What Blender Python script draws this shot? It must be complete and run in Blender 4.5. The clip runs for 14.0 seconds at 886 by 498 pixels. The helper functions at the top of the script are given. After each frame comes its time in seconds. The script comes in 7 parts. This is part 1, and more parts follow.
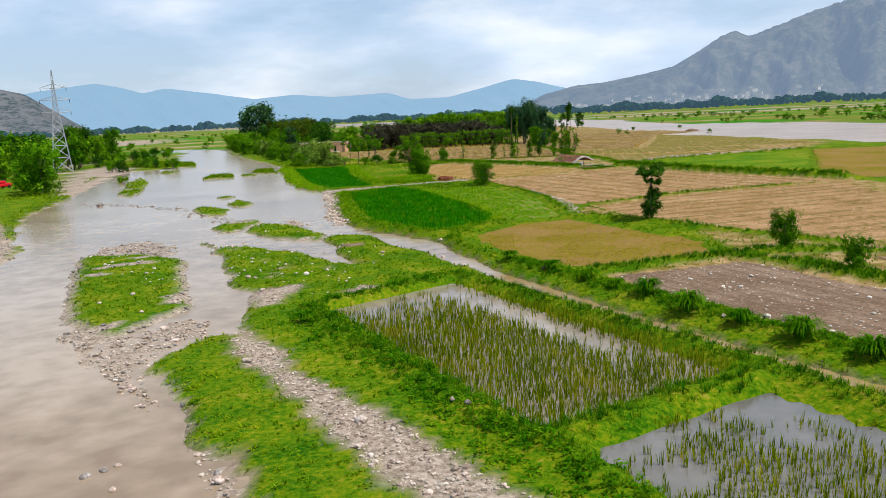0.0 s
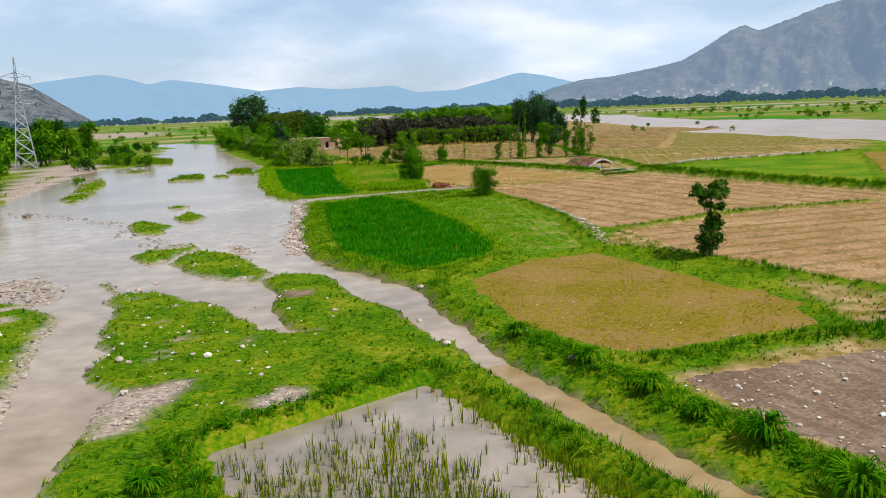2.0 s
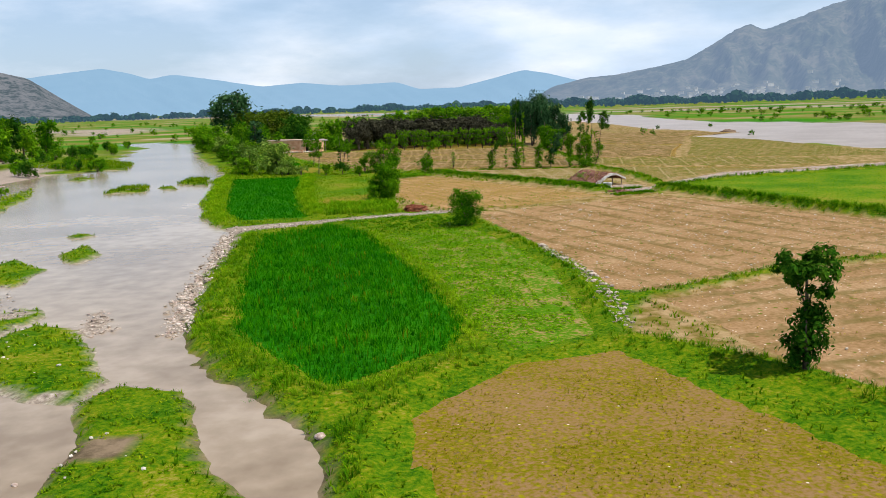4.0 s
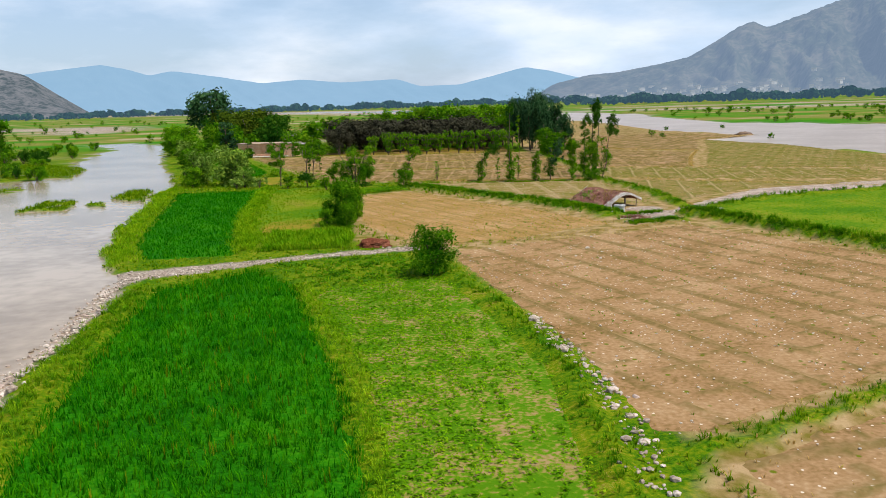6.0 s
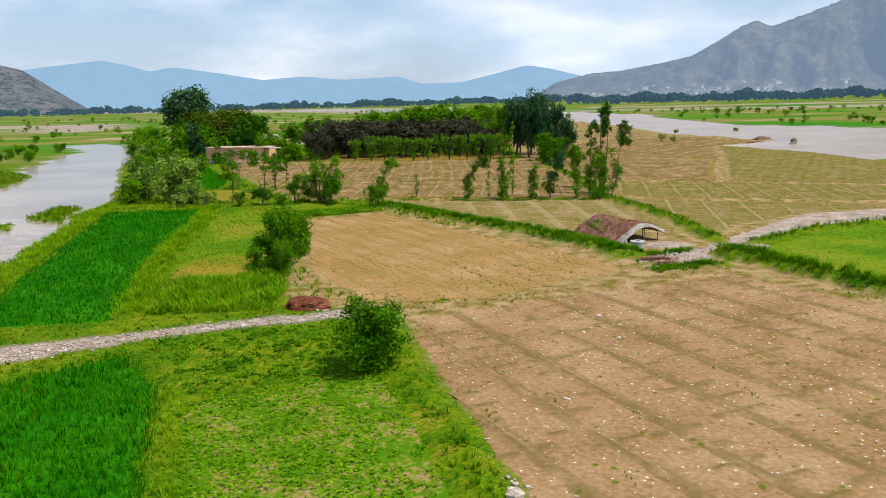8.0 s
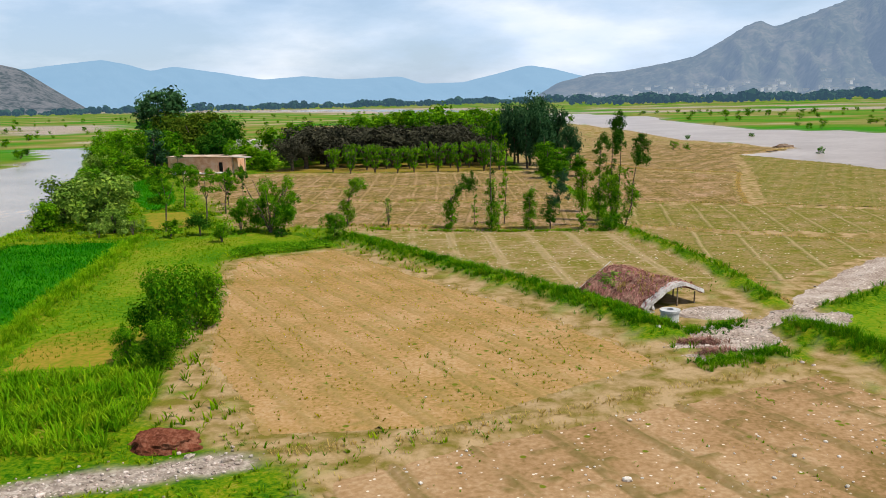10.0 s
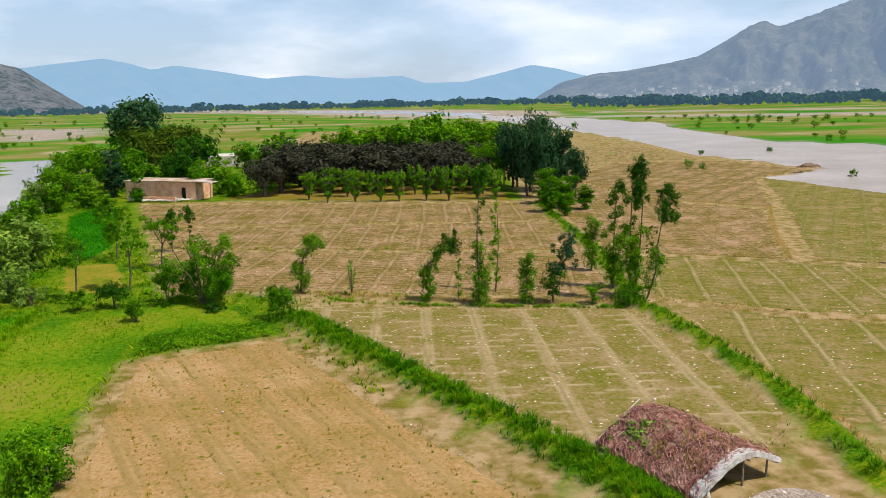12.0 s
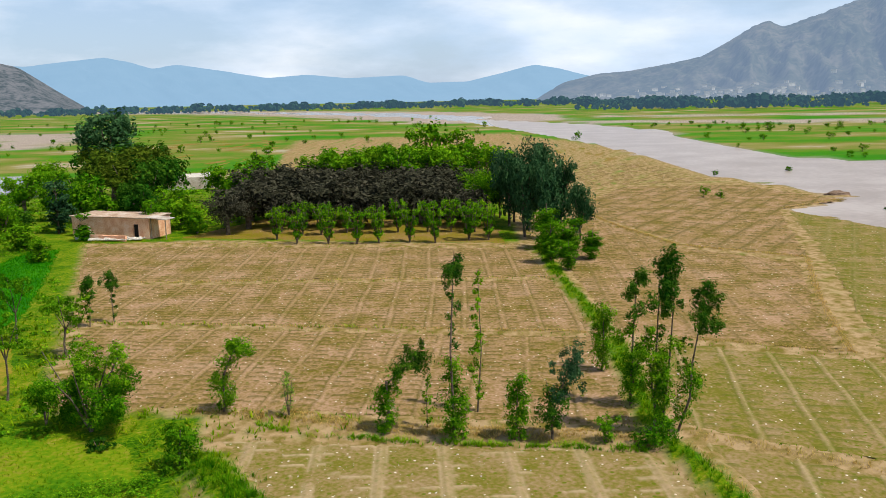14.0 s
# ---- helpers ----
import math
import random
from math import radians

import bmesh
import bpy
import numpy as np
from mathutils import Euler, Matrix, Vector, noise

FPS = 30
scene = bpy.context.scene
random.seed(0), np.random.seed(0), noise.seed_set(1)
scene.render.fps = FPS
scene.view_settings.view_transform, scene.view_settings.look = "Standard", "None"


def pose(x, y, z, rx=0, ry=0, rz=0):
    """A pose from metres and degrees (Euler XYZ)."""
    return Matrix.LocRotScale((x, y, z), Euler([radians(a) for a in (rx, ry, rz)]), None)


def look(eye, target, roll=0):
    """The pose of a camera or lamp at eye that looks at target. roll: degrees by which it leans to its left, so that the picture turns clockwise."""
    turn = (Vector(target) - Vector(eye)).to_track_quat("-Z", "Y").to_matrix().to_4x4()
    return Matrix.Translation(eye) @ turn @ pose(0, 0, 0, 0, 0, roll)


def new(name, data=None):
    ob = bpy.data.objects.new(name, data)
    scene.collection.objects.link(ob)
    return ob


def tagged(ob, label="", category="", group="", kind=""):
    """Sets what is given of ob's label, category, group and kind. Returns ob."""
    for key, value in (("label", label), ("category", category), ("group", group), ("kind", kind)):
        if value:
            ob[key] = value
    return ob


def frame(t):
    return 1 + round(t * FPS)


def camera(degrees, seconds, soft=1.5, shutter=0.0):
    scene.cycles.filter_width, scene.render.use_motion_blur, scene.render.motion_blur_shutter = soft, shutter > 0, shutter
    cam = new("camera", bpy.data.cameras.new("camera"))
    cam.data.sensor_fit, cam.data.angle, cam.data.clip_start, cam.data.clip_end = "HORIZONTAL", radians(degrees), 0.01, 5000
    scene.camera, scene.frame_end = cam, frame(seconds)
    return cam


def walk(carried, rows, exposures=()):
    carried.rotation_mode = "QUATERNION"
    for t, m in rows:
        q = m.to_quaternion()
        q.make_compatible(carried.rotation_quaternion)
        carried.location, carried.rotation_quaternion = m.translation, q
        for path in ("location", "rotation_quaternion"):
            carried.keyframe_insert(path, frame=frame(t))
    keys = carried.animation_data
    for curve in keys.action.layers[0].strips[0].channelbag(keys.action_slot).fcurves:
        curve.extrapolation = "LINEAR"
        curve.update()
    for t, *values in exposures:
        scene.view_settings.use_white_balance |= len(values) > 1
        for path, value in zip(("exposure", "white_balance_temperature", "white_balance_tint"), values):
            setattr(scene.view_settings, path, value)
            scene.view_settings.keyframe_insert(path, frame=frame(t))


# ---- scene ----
cam = camera(56.3, 14.0, 0.55)
METRES, EYE, TILT, LEAN, TURN = 130.0, 10.0, 0.26, -0.275, 0.0
ROWS = [
    (0.0, 0.0, 0.0, 0.0, -0.51, -9.59, 3.03),
    (0.5, 0.0011, 0.0337, -0.0003, -0.36, -9.73, 2.96),
    (1.0, 0.0037, 0.0692, -0.0003, -0.23, -9.84, 2.88),
    (1.5, 0.0074, 0.1062, -0.0, -0.13, -9.93, 2.76),
    (2.0, 0.0119, 0.1441, 0.0008, -0.06, -10.03, 2.66),
    (2.5, 0.0169, 0.1824, 0.002, 0.01, -10.11, 2.51),
    (3.0, 0.0225, 0.2218, 0.0031, 0.08, -10.14, 2.36),
    (5.5, 0.0498, 0.4147, 0.0071, 0.21, -10.37, 2.12),
    (6.0, 0.0545, 0.4507, 0.0079, 0.24, -10.41, 2.07),
    (6.5, 0.059, 0.4863, 0.0085, 0.26, -10.46, 2.0),
    (7.0, 0.0635, 0.5211, 0.0095, 0.3, -10.51, 1.92),
    (7.5, 0.0683, 0.5558, 0.0104, 0.34, -10.54, 1.82),
    (8.0, 0.0733, 0.5901, 0.0112, 0.38, -10.56, 1.76),
    (10.5, 0.095, 0.7618, 0.0195, 0.55, -10.57, 1.65),
    (11.0, 0.0986, 0.7946, 0.0251, 0.59, -10.59, 1.64),
    (11.5, 0.1024, 0.8267, 0.0318, 0.65, -10.62, 1.56),
    (12.0, 0.1064, 0.8588, 0.038, 0.7, -10.63, 1.53),
    (12.5, 0.1104, 0.8907, 0.0444, 0.73, -10.63, 1.5),
    (13.0, 0.1146, 0.9225, 0.0519, 0.77, -10.65, 1.48),
    (13.5, 0.1187, 0.955, 0.059, 0.82, -10.66, 1.45),
    (14.0, 0.1226, 0.9871, 0.0656, 0.87, -10.69, 1.42),
]
walk(cam, [(t, pose(0, 0, EYE, TILT, LEAN, TURN) @ pose(METRES * x, METRES * y, METRES * z, 90 + pitch, roll, yaw)) for t, x, y, z, yaw, pitch, roll in ROWS])
# ---------------------------------------------------------------- light
SUN_EL, SUN_AZ = 60.0, 116.0          # degrees; azimuth from north (+y) towards east (+x)
_d = Vector((math.sin(radians(SUN_AZ)) * math.cos(radians(SUN_EL)), math.cos(radians(SUN_AZ)) * math.cos(radians(SUN_EL)), math.sin(radians(SUN_EL))))
sun = new("sun", bpy.data.lights.new("sun", "SUN"))
sun.data.energy, sun.data.angle, sun.data.color = 5.0, radians(0.7), (1.0, 0.93, 0.82)
sun.matrix_world = look(_d * 50, (0, 0, 0))

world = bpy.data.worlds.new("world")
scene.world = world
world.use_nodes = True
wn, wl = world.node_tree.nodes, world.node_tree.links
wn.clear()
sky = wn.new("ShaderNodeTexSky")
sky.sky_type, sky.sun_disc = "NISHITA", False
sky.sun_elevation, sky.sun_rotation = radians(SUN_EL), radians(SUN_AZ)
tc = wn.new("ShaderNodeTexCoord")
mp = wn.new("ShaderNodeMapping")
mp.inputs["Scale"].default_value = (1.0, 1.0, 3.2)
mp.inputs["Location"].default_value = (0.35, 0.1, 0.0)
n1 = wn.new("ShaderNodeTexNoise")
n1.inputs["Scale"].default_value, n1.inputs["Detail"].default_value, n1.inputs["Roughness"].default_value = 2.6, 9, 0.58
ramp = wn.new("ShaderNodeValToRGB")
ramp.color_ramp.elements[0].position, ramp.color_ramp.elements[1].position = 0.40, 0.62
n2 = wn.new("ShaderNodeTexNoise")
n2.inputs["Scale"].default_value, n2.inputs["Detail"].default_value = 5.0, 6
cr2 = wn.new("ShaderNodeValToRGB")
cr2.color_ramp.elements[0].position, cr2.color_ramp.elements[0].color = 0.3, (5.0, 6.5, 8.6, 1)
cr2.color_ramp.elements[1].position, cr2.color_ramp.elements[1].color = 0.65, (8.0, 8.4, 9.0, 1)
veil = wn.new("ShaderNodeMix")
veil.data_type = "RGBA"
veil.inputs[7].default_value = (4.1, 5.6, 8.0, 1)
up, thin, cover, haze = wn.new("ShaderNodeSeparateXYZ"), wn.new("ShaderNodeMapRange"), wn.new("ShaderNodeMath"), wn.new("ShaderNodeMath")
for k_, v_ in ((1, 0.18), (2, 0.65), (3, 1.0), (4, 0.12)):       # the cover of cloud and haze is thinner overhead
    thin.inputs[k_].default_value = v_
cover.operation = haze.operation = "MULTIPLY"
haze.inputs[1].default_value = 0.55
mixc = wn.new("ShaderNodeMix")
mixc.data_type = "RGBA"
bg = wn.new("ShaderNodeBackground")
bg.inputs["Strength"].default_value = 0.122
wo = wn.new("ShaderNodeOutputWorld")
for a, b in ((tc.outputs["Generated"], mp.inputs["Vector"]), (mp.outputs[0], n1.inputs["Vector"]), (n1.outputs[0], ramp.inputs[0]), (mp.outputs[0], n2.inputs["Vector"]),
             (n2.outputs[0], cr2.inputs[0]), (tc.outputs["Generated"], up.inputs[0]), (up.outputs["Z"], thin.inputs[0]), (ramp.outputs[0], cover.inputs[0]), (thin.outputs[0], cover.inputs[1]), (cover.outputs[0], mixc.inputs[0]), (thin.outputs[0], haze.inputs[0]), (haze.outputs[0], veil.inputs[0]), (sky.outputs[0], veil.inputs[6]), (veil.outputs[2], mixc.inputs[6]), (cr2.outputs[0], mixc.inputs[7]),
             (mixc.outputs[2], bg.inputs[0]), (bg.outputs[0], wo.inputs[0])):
    wl.new(a, b)

# ---------------------------------------------------------------- materials
rng = np.random.default_rng(7)


def material(name, cols, scale=1.0, fine=8.0, rough=0.9, bump=0.3, dist=0.05, island=0.0, obj=0.0, spec=0.03, trans=0.0, coord="Object", metal=0.0, low=0.40, high=0.60, grit=0.5, specks=None):
    """Earthy material: colours blended by coarse and fine noise, with a bump and a little variation from piece to piece."""
    m = bpy.data.materials.new(name)
    m.use_nodes = True
    nd, lk = m.node_tree.nodes, m.node_tree.links
    b = nd["Principled BSDF"]
    t = nd.new("ShaderNodeTexCoord")
    c1, c2 = nd.new("ShaderNodeTexNoise"), nd.new("ShaderNodeTexNoise")
    c1.inputs["Scale"].default_value, c1.inputs["Detail"].default_value = scale, 5
    c2.inputs["Scale"].default_value, c2.inputs["Detail"].default_value = fine, 6
    mx = nd.new("ShaderNodeMath")
    mx.operation = "MULTIPLY_ADD"
    mx.inputs[1].default_value = 1 - grit
    hf = nd.new("ShaderNodeMath")
    hf.operation = "MULTIPLY"
    hf.inputs[1].default_value = grit
    r = nd.new("ShaderNodeValToRGB")
    els = r.color_ramp.elements
    for i, c in enumerate(cols):
        p = low + (high - low) * i / max(1, len(cols) - 1)
        e = els[i] if i < 2 else els.new(p)
        e.position, e.color = p, (*[0.84 * v for v in c], 1)
    for o in (c1, c2):
        lk.new(t.outputs[coord], o.inputs["Vector"])
    lk.new(c2.outputs[0], hf.inputs[0])
    lk.new(c1.outputs[0], mx.inputs[0])
    lk.new(hf.outputs[0], mx.inputs[2])
    lk.new(mx.outputs[0], r.inputs[0])
    out = r.outputs[0]
    for col, size, share in specks or ():       # scattered chips of another colour
        vo, lt, sm = nd.new("ShaderNodeTexVoronoi"), nd.new("ShaderNodeMapRange"), nd.new("ShaderNodeMix")
        vo.inputs["Scale"].default_value = size
        sm.data_type = "RGBA"
        lt.inputs[1].default_value, lt.inputs[2].default_value, lt.inputs[3].default_value, lt.inputs[4].default_value = share, share * 0.6, 0.0, 1.0
        sm.inputs[7].default_value = (*col, 1)
        lk.new(t.outputs[coord], vo.inputs["Vector"])
        lk.new(vo.outputs["Distance"], lt.inputs[0])
        lk.new(lt.outputs[0], sm.inputs[0])
        lk.new(out, sm.inputs[6])
        out = sm.outputs[2]
    for amount, src in ((island, "ShaderNodeNewGeometry"), (obj, "ShaderNodeObjectInfo")):
        if amount:
            g = nd.new(src)
            hsv = nd.new("ShaderNodeHueSaturation")
            v = nd.new("ShaderNodeMapRange")
            v.inputs[3].default_value, v.inputs[4].default_value = 1 - amount, 1 + amount
            lk.new(g.outputs["Random Per Island" if "Geometry" in src else "Random"], v.inputs[0])
            lk.new(v.outputs[0], hsv.inputs["Value"])
            h = nd.new("ShaderNodeMapRange")
            h.inputs[3].default_value, h.inputs[4].default_value = 0.5 + 0.06 * amount, 0.5 - 0.06 * amount
            lk.new(v.outputs[0], h.inputs[0])
            h.inputs[1].default_value, h.inputs[2].default_value = 1 - amount, 1 + amount
            lk.new(h.outputs[0], hsv.inputs["Hue"])
            lk.new(out, hsv.inputs["Color"])
            out = hsv.outputs[0]
    lk.new(out, b.inputs["Base Color"])
    b.inputs["Roughness"].default_value, b.inputs["Specular IOR Level"].default_value, b.inputs["Metallic"].default_value = rough, spec, metal
    if bump:
        bp = nd.new("ShaderNodeBump")
        bp.inputs["Strength"].default_value, bp.inputs["Distance"].default_value = bump, dist
        lk.new(mx.outputs[0], bp.inputs["Height"])
        lk.new(bp.outputs[0], b.inputs["Normal"])
    if trans:
        tr = nd.new("ShaderNodeBsdfTranslucent")
        ad = nd.new("ShaderNodeMixShader")
        ad.inputs[0].default_value = trans
        lk.new(out, tr.inputs[0])
        lk.new(b.outputs[0], ad.inputs[1])
        lk.new(tr.outputs[0], ad.inputs[2])
        lk.new(ad.outputs[0], nd["Material Output"].inputs[0])
    return m


def leafy(name, cols, trans=0.22, rough=0.8, island=0.35):
    return material(name, cols, 0.5, 2.5, rough, 0, island=island, obj=0.12, spec=0.0, trans=trans, low=0.38, high=0.62)


LEAF = {
    "mid": leafy("leaf_mid", [(0.036, 0.13, 0.003), (0.08, 0.235, 0.005), (0.16, 0.36, 0.010)]),
    "deep": leafy("leaf_deep", [(0.018, 0.075, 0.006), (0.036, 0.125, 0.008), (0.075, 0.19, 0.012)]),
    "bright": leafy("leaf_bright", [(0.06, 0.18, 0.004), (0.11, 0.29, 0.006), (0.19, 0.38, 0.012)]),
    "dark": leafy("leaf_dark", [(0.03, 0.034, 0.018), (0.062, 0.062, 0.038), (0.115, 0.11, 0.072)], 0.15),
    "blue": leafy("leaf_blue", [(0.024, 0.075, 0.024), (0.045, 0.12, 0.042), (0.085, 0.175, 0.07)], 0.2),
    "olive": leafy("leaf_olive", [(0.045, 0.085, 0.006), (0.085, 0.14, 0.010), (0.15, 0.21, 0.02)]),
    "willow": leafy("leaf_willow", [(0.09, 0.19, 0.02), (0.17, 0.30, 0.035), (0.30, 0.44, 0.10)]),
    "far": leafy("leaf_far", [(0.02, 0.055, 0.03), (0.035, 0.08, 0.04), (0.05, 0.11, 0.05)], 0.1),
}
CROP = leafy("crop_leaf", [(0.09, 0.25, 0.003), (0.16, 0.36, 0.005), (0.28, 0.44, 0.010)], 0.3, 0.8, 0.2)
GRASS = leafy("grass_blade", [(0.06, 0.16, 0.002), (0.13, 0.26, 0.003), (0.25, 0.35, 0.008)], 0.3, 0.8, 0.22)
LUSH = leafy("lush_leaf", [(0.03, 0.14, 0.002), (0.068, 0.225, 0.003), (0.15, 0.31, 0.006)], 0.3, 0.8, 0.28)
BANKLEAF = leafy("bank_leaf", [(0.012, 0.085, 0.002), (0.03, 0.15, 0.003), (0.075, 0.235, 0.005)], 0.35, 0.8, 0.25)
RICE = leafy("rice_blade", [(0.012, 0.14, 0.001), (0.022, 0.20, 0.001), (0.055, 0.28, 0.002)], 0.35, 0.8, 0.2)
SEEDLING = leafy("seedling_blade", [(0.115, 0.185, 0.003), (0.205, 0.28, 0.005), (0.35, 0.35, 0.012)], 0.45)
WEEDBLADE = leafy("yellow_weed_blade", [(0.20, 0.22, 0.004), (0.29, 0.27, 0.006), (0.38, 0.32, 0.018)], 0.4)
STRAW = leafy("straw_blade", [(0.45, 0.29, 0.07), (0.56, 0.40, 0.12), (0.48, 0.42, 0.09)], 0.35, 0.8, 0.2)
BARK = material("bark", [(0.07, 0.05, 0.035), (0.14, 0.11, 0.08), (0.2, 0.17, 0.13)], 3, 18, 0.95, 0.6, 0.03)
STONE = material("river_stone", [(0.27, 0.21, 0.17), (0.42, 0.345, 0.285), (0.62, 0.55, 0.48)], 1.5, 9, 0.85, 0.4, 0.02, island=0.3)
WETSTONE = material("grey_stone", [(0.14, 0.13, 0.12), (0.25, 0.23, 0.21), (0.38, 0.35, 0.32)], 1.5, 9, 0.6, 0.4, 0.02, island=0.35)
WHITESTONE = material("white_stone", [(0.44, 0.395, 0.33), (0.58, 0.53, 0.45), (0.74, 0.70, 0.62)], 2, 12, 0.85, 0.4, 0.02, island=0.15)
CHIP, WEED = (0.62, 0.55, 0.45), (0.10, 0.12, 0.008)
FIELD = {
    "tan": material("dry_soil", [(0.20, 0.13, 0.045), (0.30, 0.18, 0.083), (0.36, 0.225, 0.112), (0.43, 0.29, 0.16)], 0.22, 5.0, 0.95, 0.7, 0.07, grit=0.5, low=0.36, high=0.64, specks=[(WEED, 1.1, 0.16), (CHIP, 2.3, 0.14)]),
    "gold": material("stubble_soil", [(0.22, 0.16, 0.03), (0.335, 0.205, 0.072), (0.40, 0.245, 0.105), (0.45, 0.30, 0.15)], 0.2, 5.5, 0.95, 0.7, 0.07, grit=0.5, low=0.36, high=0.64, specks=[(WEED, 0.9, 0.15)]),
    "plough": material("ploughed_soil", [(0.145, 0.094, 0.062), (0.195, 0.132, 0.09), (0.235, 0.165, 0.118), (0.285, 0.21, 0.155)], 0.3, 7.0, 0.95, 0.5, 0.04, grit=0.6, specks=[(CHIP, 2.0, 0.12)]),
    "olive": material("weedy_soil", [(0.15, 0.14, 0.003), (0.20, 0.155, 0.012), (0.245, 0.155, 0.045), (0.275, 0.17, 0.075)], 0.17, 7.0, 0.95, 0.9, 0.06, grit=0.6, low=0.40, high=0.60, specks=[((0.22, 0.19, 0.006), 2.6, 0.26), ((0.14, 0.10, 0.04), 3.4, 0.22), (CHIP, 1.3, 0.07)]),
    "grey": material("seeded_soil", [(0.155, 0.122, 0.02), (0.235, 0.16, 0.055), (0.315, 0.20, 0.10), (0.385, 0.25, 0.148)], 0.25, 4.0, 0.95, 0.7, 0.06, grit=0.5, low=0.38, high=0.62, specks=[(CHIP, 1.4, 0.12), (WEED, 1.0, 0.14)]),
    "beds": material("seed_beds", [(0.155, 0.145, 0.018), (0.205, 0.165, 0.04), (0.255, 0.185, 0.072), (0.31, 0.22, 0.11)], 0.35, 4.0, 0.95, 0.7, 0.06, grit=0.55, low=0.40, high=0.62, specks=[(CHIP, 1.5, 0.13), (WEED, 1.4, 0.2)]),
    "rice": material("rice_floor", [(0.010, 0.11, 0.001), (0.017, 0.16, 0.001), (0.04, 0.21, 0.002)], 0.2, 6, 0.9, 0.6, 0.1),
    "crop": material("crop_floor", [(0.07, 0.19, 0.003), (0.12, 0.22, 0.008), (0.27, 0.22, 0.06), (0.33, 0.235, 0.11)], 0.5, 5, 0.9, 0.6, 0.1, grit=0.55, low=0.45, high=0.63),
    "grass": material("meadow_floor", [(0.045, 0.15, 0.002), (0.09, 0.20, 0.003), (0.17, 0.235, 0.006), (0.24, 0.22, 0.03)], 0.12, 3, 0.9, 0.6, 0.1, grit=0.4, low=0.38, high=0.64),
    "yellow": material("yellowing_grass", [(0.13, 0.19, 0.006), (0.22, 0.20, 0.015), (0.31, 0.215, 0.03)], 0.3, 3, 0.9, 0.6, 0.1),
    "gravel": material("gravel_floor", [(0.24, 0.18, 0.14), (0.37, 0.295, 0.24), (0.50, 0.43, 0.37)], 0.6, 9, 0.95, 0.9, 0.08, specks=[(CHIP, 2.2, 0.2)]),
}
THATCH = material("thatch", [(0.17, 0.07, 0.05), (0.32, 0.155, 0.115), (0.47, 0.29, 0.215)], 2.5, 14, 0.95, 0.8, 0.08, island=0.35)
BRICK = material("mud_brick", [(0.66, 0.32, 0.17), (0.82, 0.46, 0.27), (0.88, 0.60, 0.41)], 0.9, 7, 0.95, 0.6, 0.03, obj=0.15)
ROOFMUD = material("roof_mud", [(0.34, 0.23, 0.15), (0.48, 0.35, 0.25), (0.6, 0.5, 0.4)], 0.8, 6, 0.95, 0.6, 0.05)
PLASTER = material("mud_plaster", [(0.36, 0.30, 0.24), (0.5, 0.44, 0.37), (0.6, 0.55, 0.48)], 0.8, 6, 0.95, 0.4, 0.03, obj=0.15)
WOOD = material("grey_wood", [(0.16, 0.12, 0.08), (0.26, 0.2, 0.14), (0.35, 0.29, 0.22)], 3, 20, 0.9, 0.4, 0.02)
CLOTH = material("pale_sheet", [(0.36, 0.33, 0.30), (0.5, 0.47, 0.44), (0.64, 0.61, 0.58)], 2, 9, 0.8, 0.3, 0.03)
CONCRETE = material("concrete", [(0.38, 0.38, 0.38), (0.48, 0.48, 0.47), (0.58, 0.58, 0.56)], 2, 14, 0.9, 0.4, 0.02)
STEEL = material("galvanised_steel", [(0.34, 0.36, 0.39), (0.42, 0.44, 0.47), (0.5, 0.52, 0.55)], 1, 6, 0.5, 0, metal=0.6)
REDSOIL = material("red_soil", [(0.10, 0.03, 0.015), (0.17, 0.055, 0.03), (0.24, 0.10, 0.06)], 1.5, 9, 0.95, 0.8, 0.08)
DARK = material("dark_opening", [(0.02, 0.018, 0.016), (0.03, 0.028, 0.025)], 1, 4, 0.95, 0)
REDPAINT = material("red_paint", [(0.5, 0.01, 0.02), (0.6, 0.02, 0.03)], 2, 8, 0.4, 0)


def water_material(name, col, ripple, rough, scale, spec=0.55):
    m = material(name, col, 0.07, 0.7, rough, 0, spec=spec, grit=0.4)
    nd, lk = m.node_tree.nodes, m.node_tree.links
    b = nd["Principled BSDF"]
    b.inputs["IOR"].default_value = 1.33
    t = nd.new("ShaderNodeTexCoord")
    w = nd.new("ShaderNodeTexNoise")
    w.inputs["Scale"].default_value, w.inputs["Detail"].default_value = scale, 4
    bp = nd.new("ShaderNodeBump")
    bp.inputs["Strength"].default_value, bp.inputs["Distance"].default_value = ripple, 0.05
    lk.new(t.outputs["Object"], w.inputs["Vector"])
    lk.new(w.outputs[0], bp.inputs["Height"])
    lk.new(bp.outputs[0], b.inputs["Normal"])
    return m


MUDWATER = water_material("muddy_water", [(0.27, 0.20, 0.13), (0.35, 0.27, 0.185), (0.44, 0.35, 0.255)], 0.10, 0.16, 1.1, 0.42)
PALEWATER = water_material("pale_silty_water", [(0.31, 0.24, 0.185), (0.37, 0.295, 0.24), (0.44, 0.365, 0.305)], 0.14, 0.3, 0.5, 0.35)
DITCHWATER = water_material("ochre_ditch_water", [(0.24, 0.155, 0.05), (0.31, 0.21, 0.085), (0.38, 0.275, 0.13)], 0.05, 0.2, 1.1, 0.3)
SILTWATER = water_material("silty_paddy_water", [(0.22, 0.185, 0.14), (0.30, 0.25, 0.195), (0.38, 0.32, 0.26)], 0.02, 0.04, 1.2)
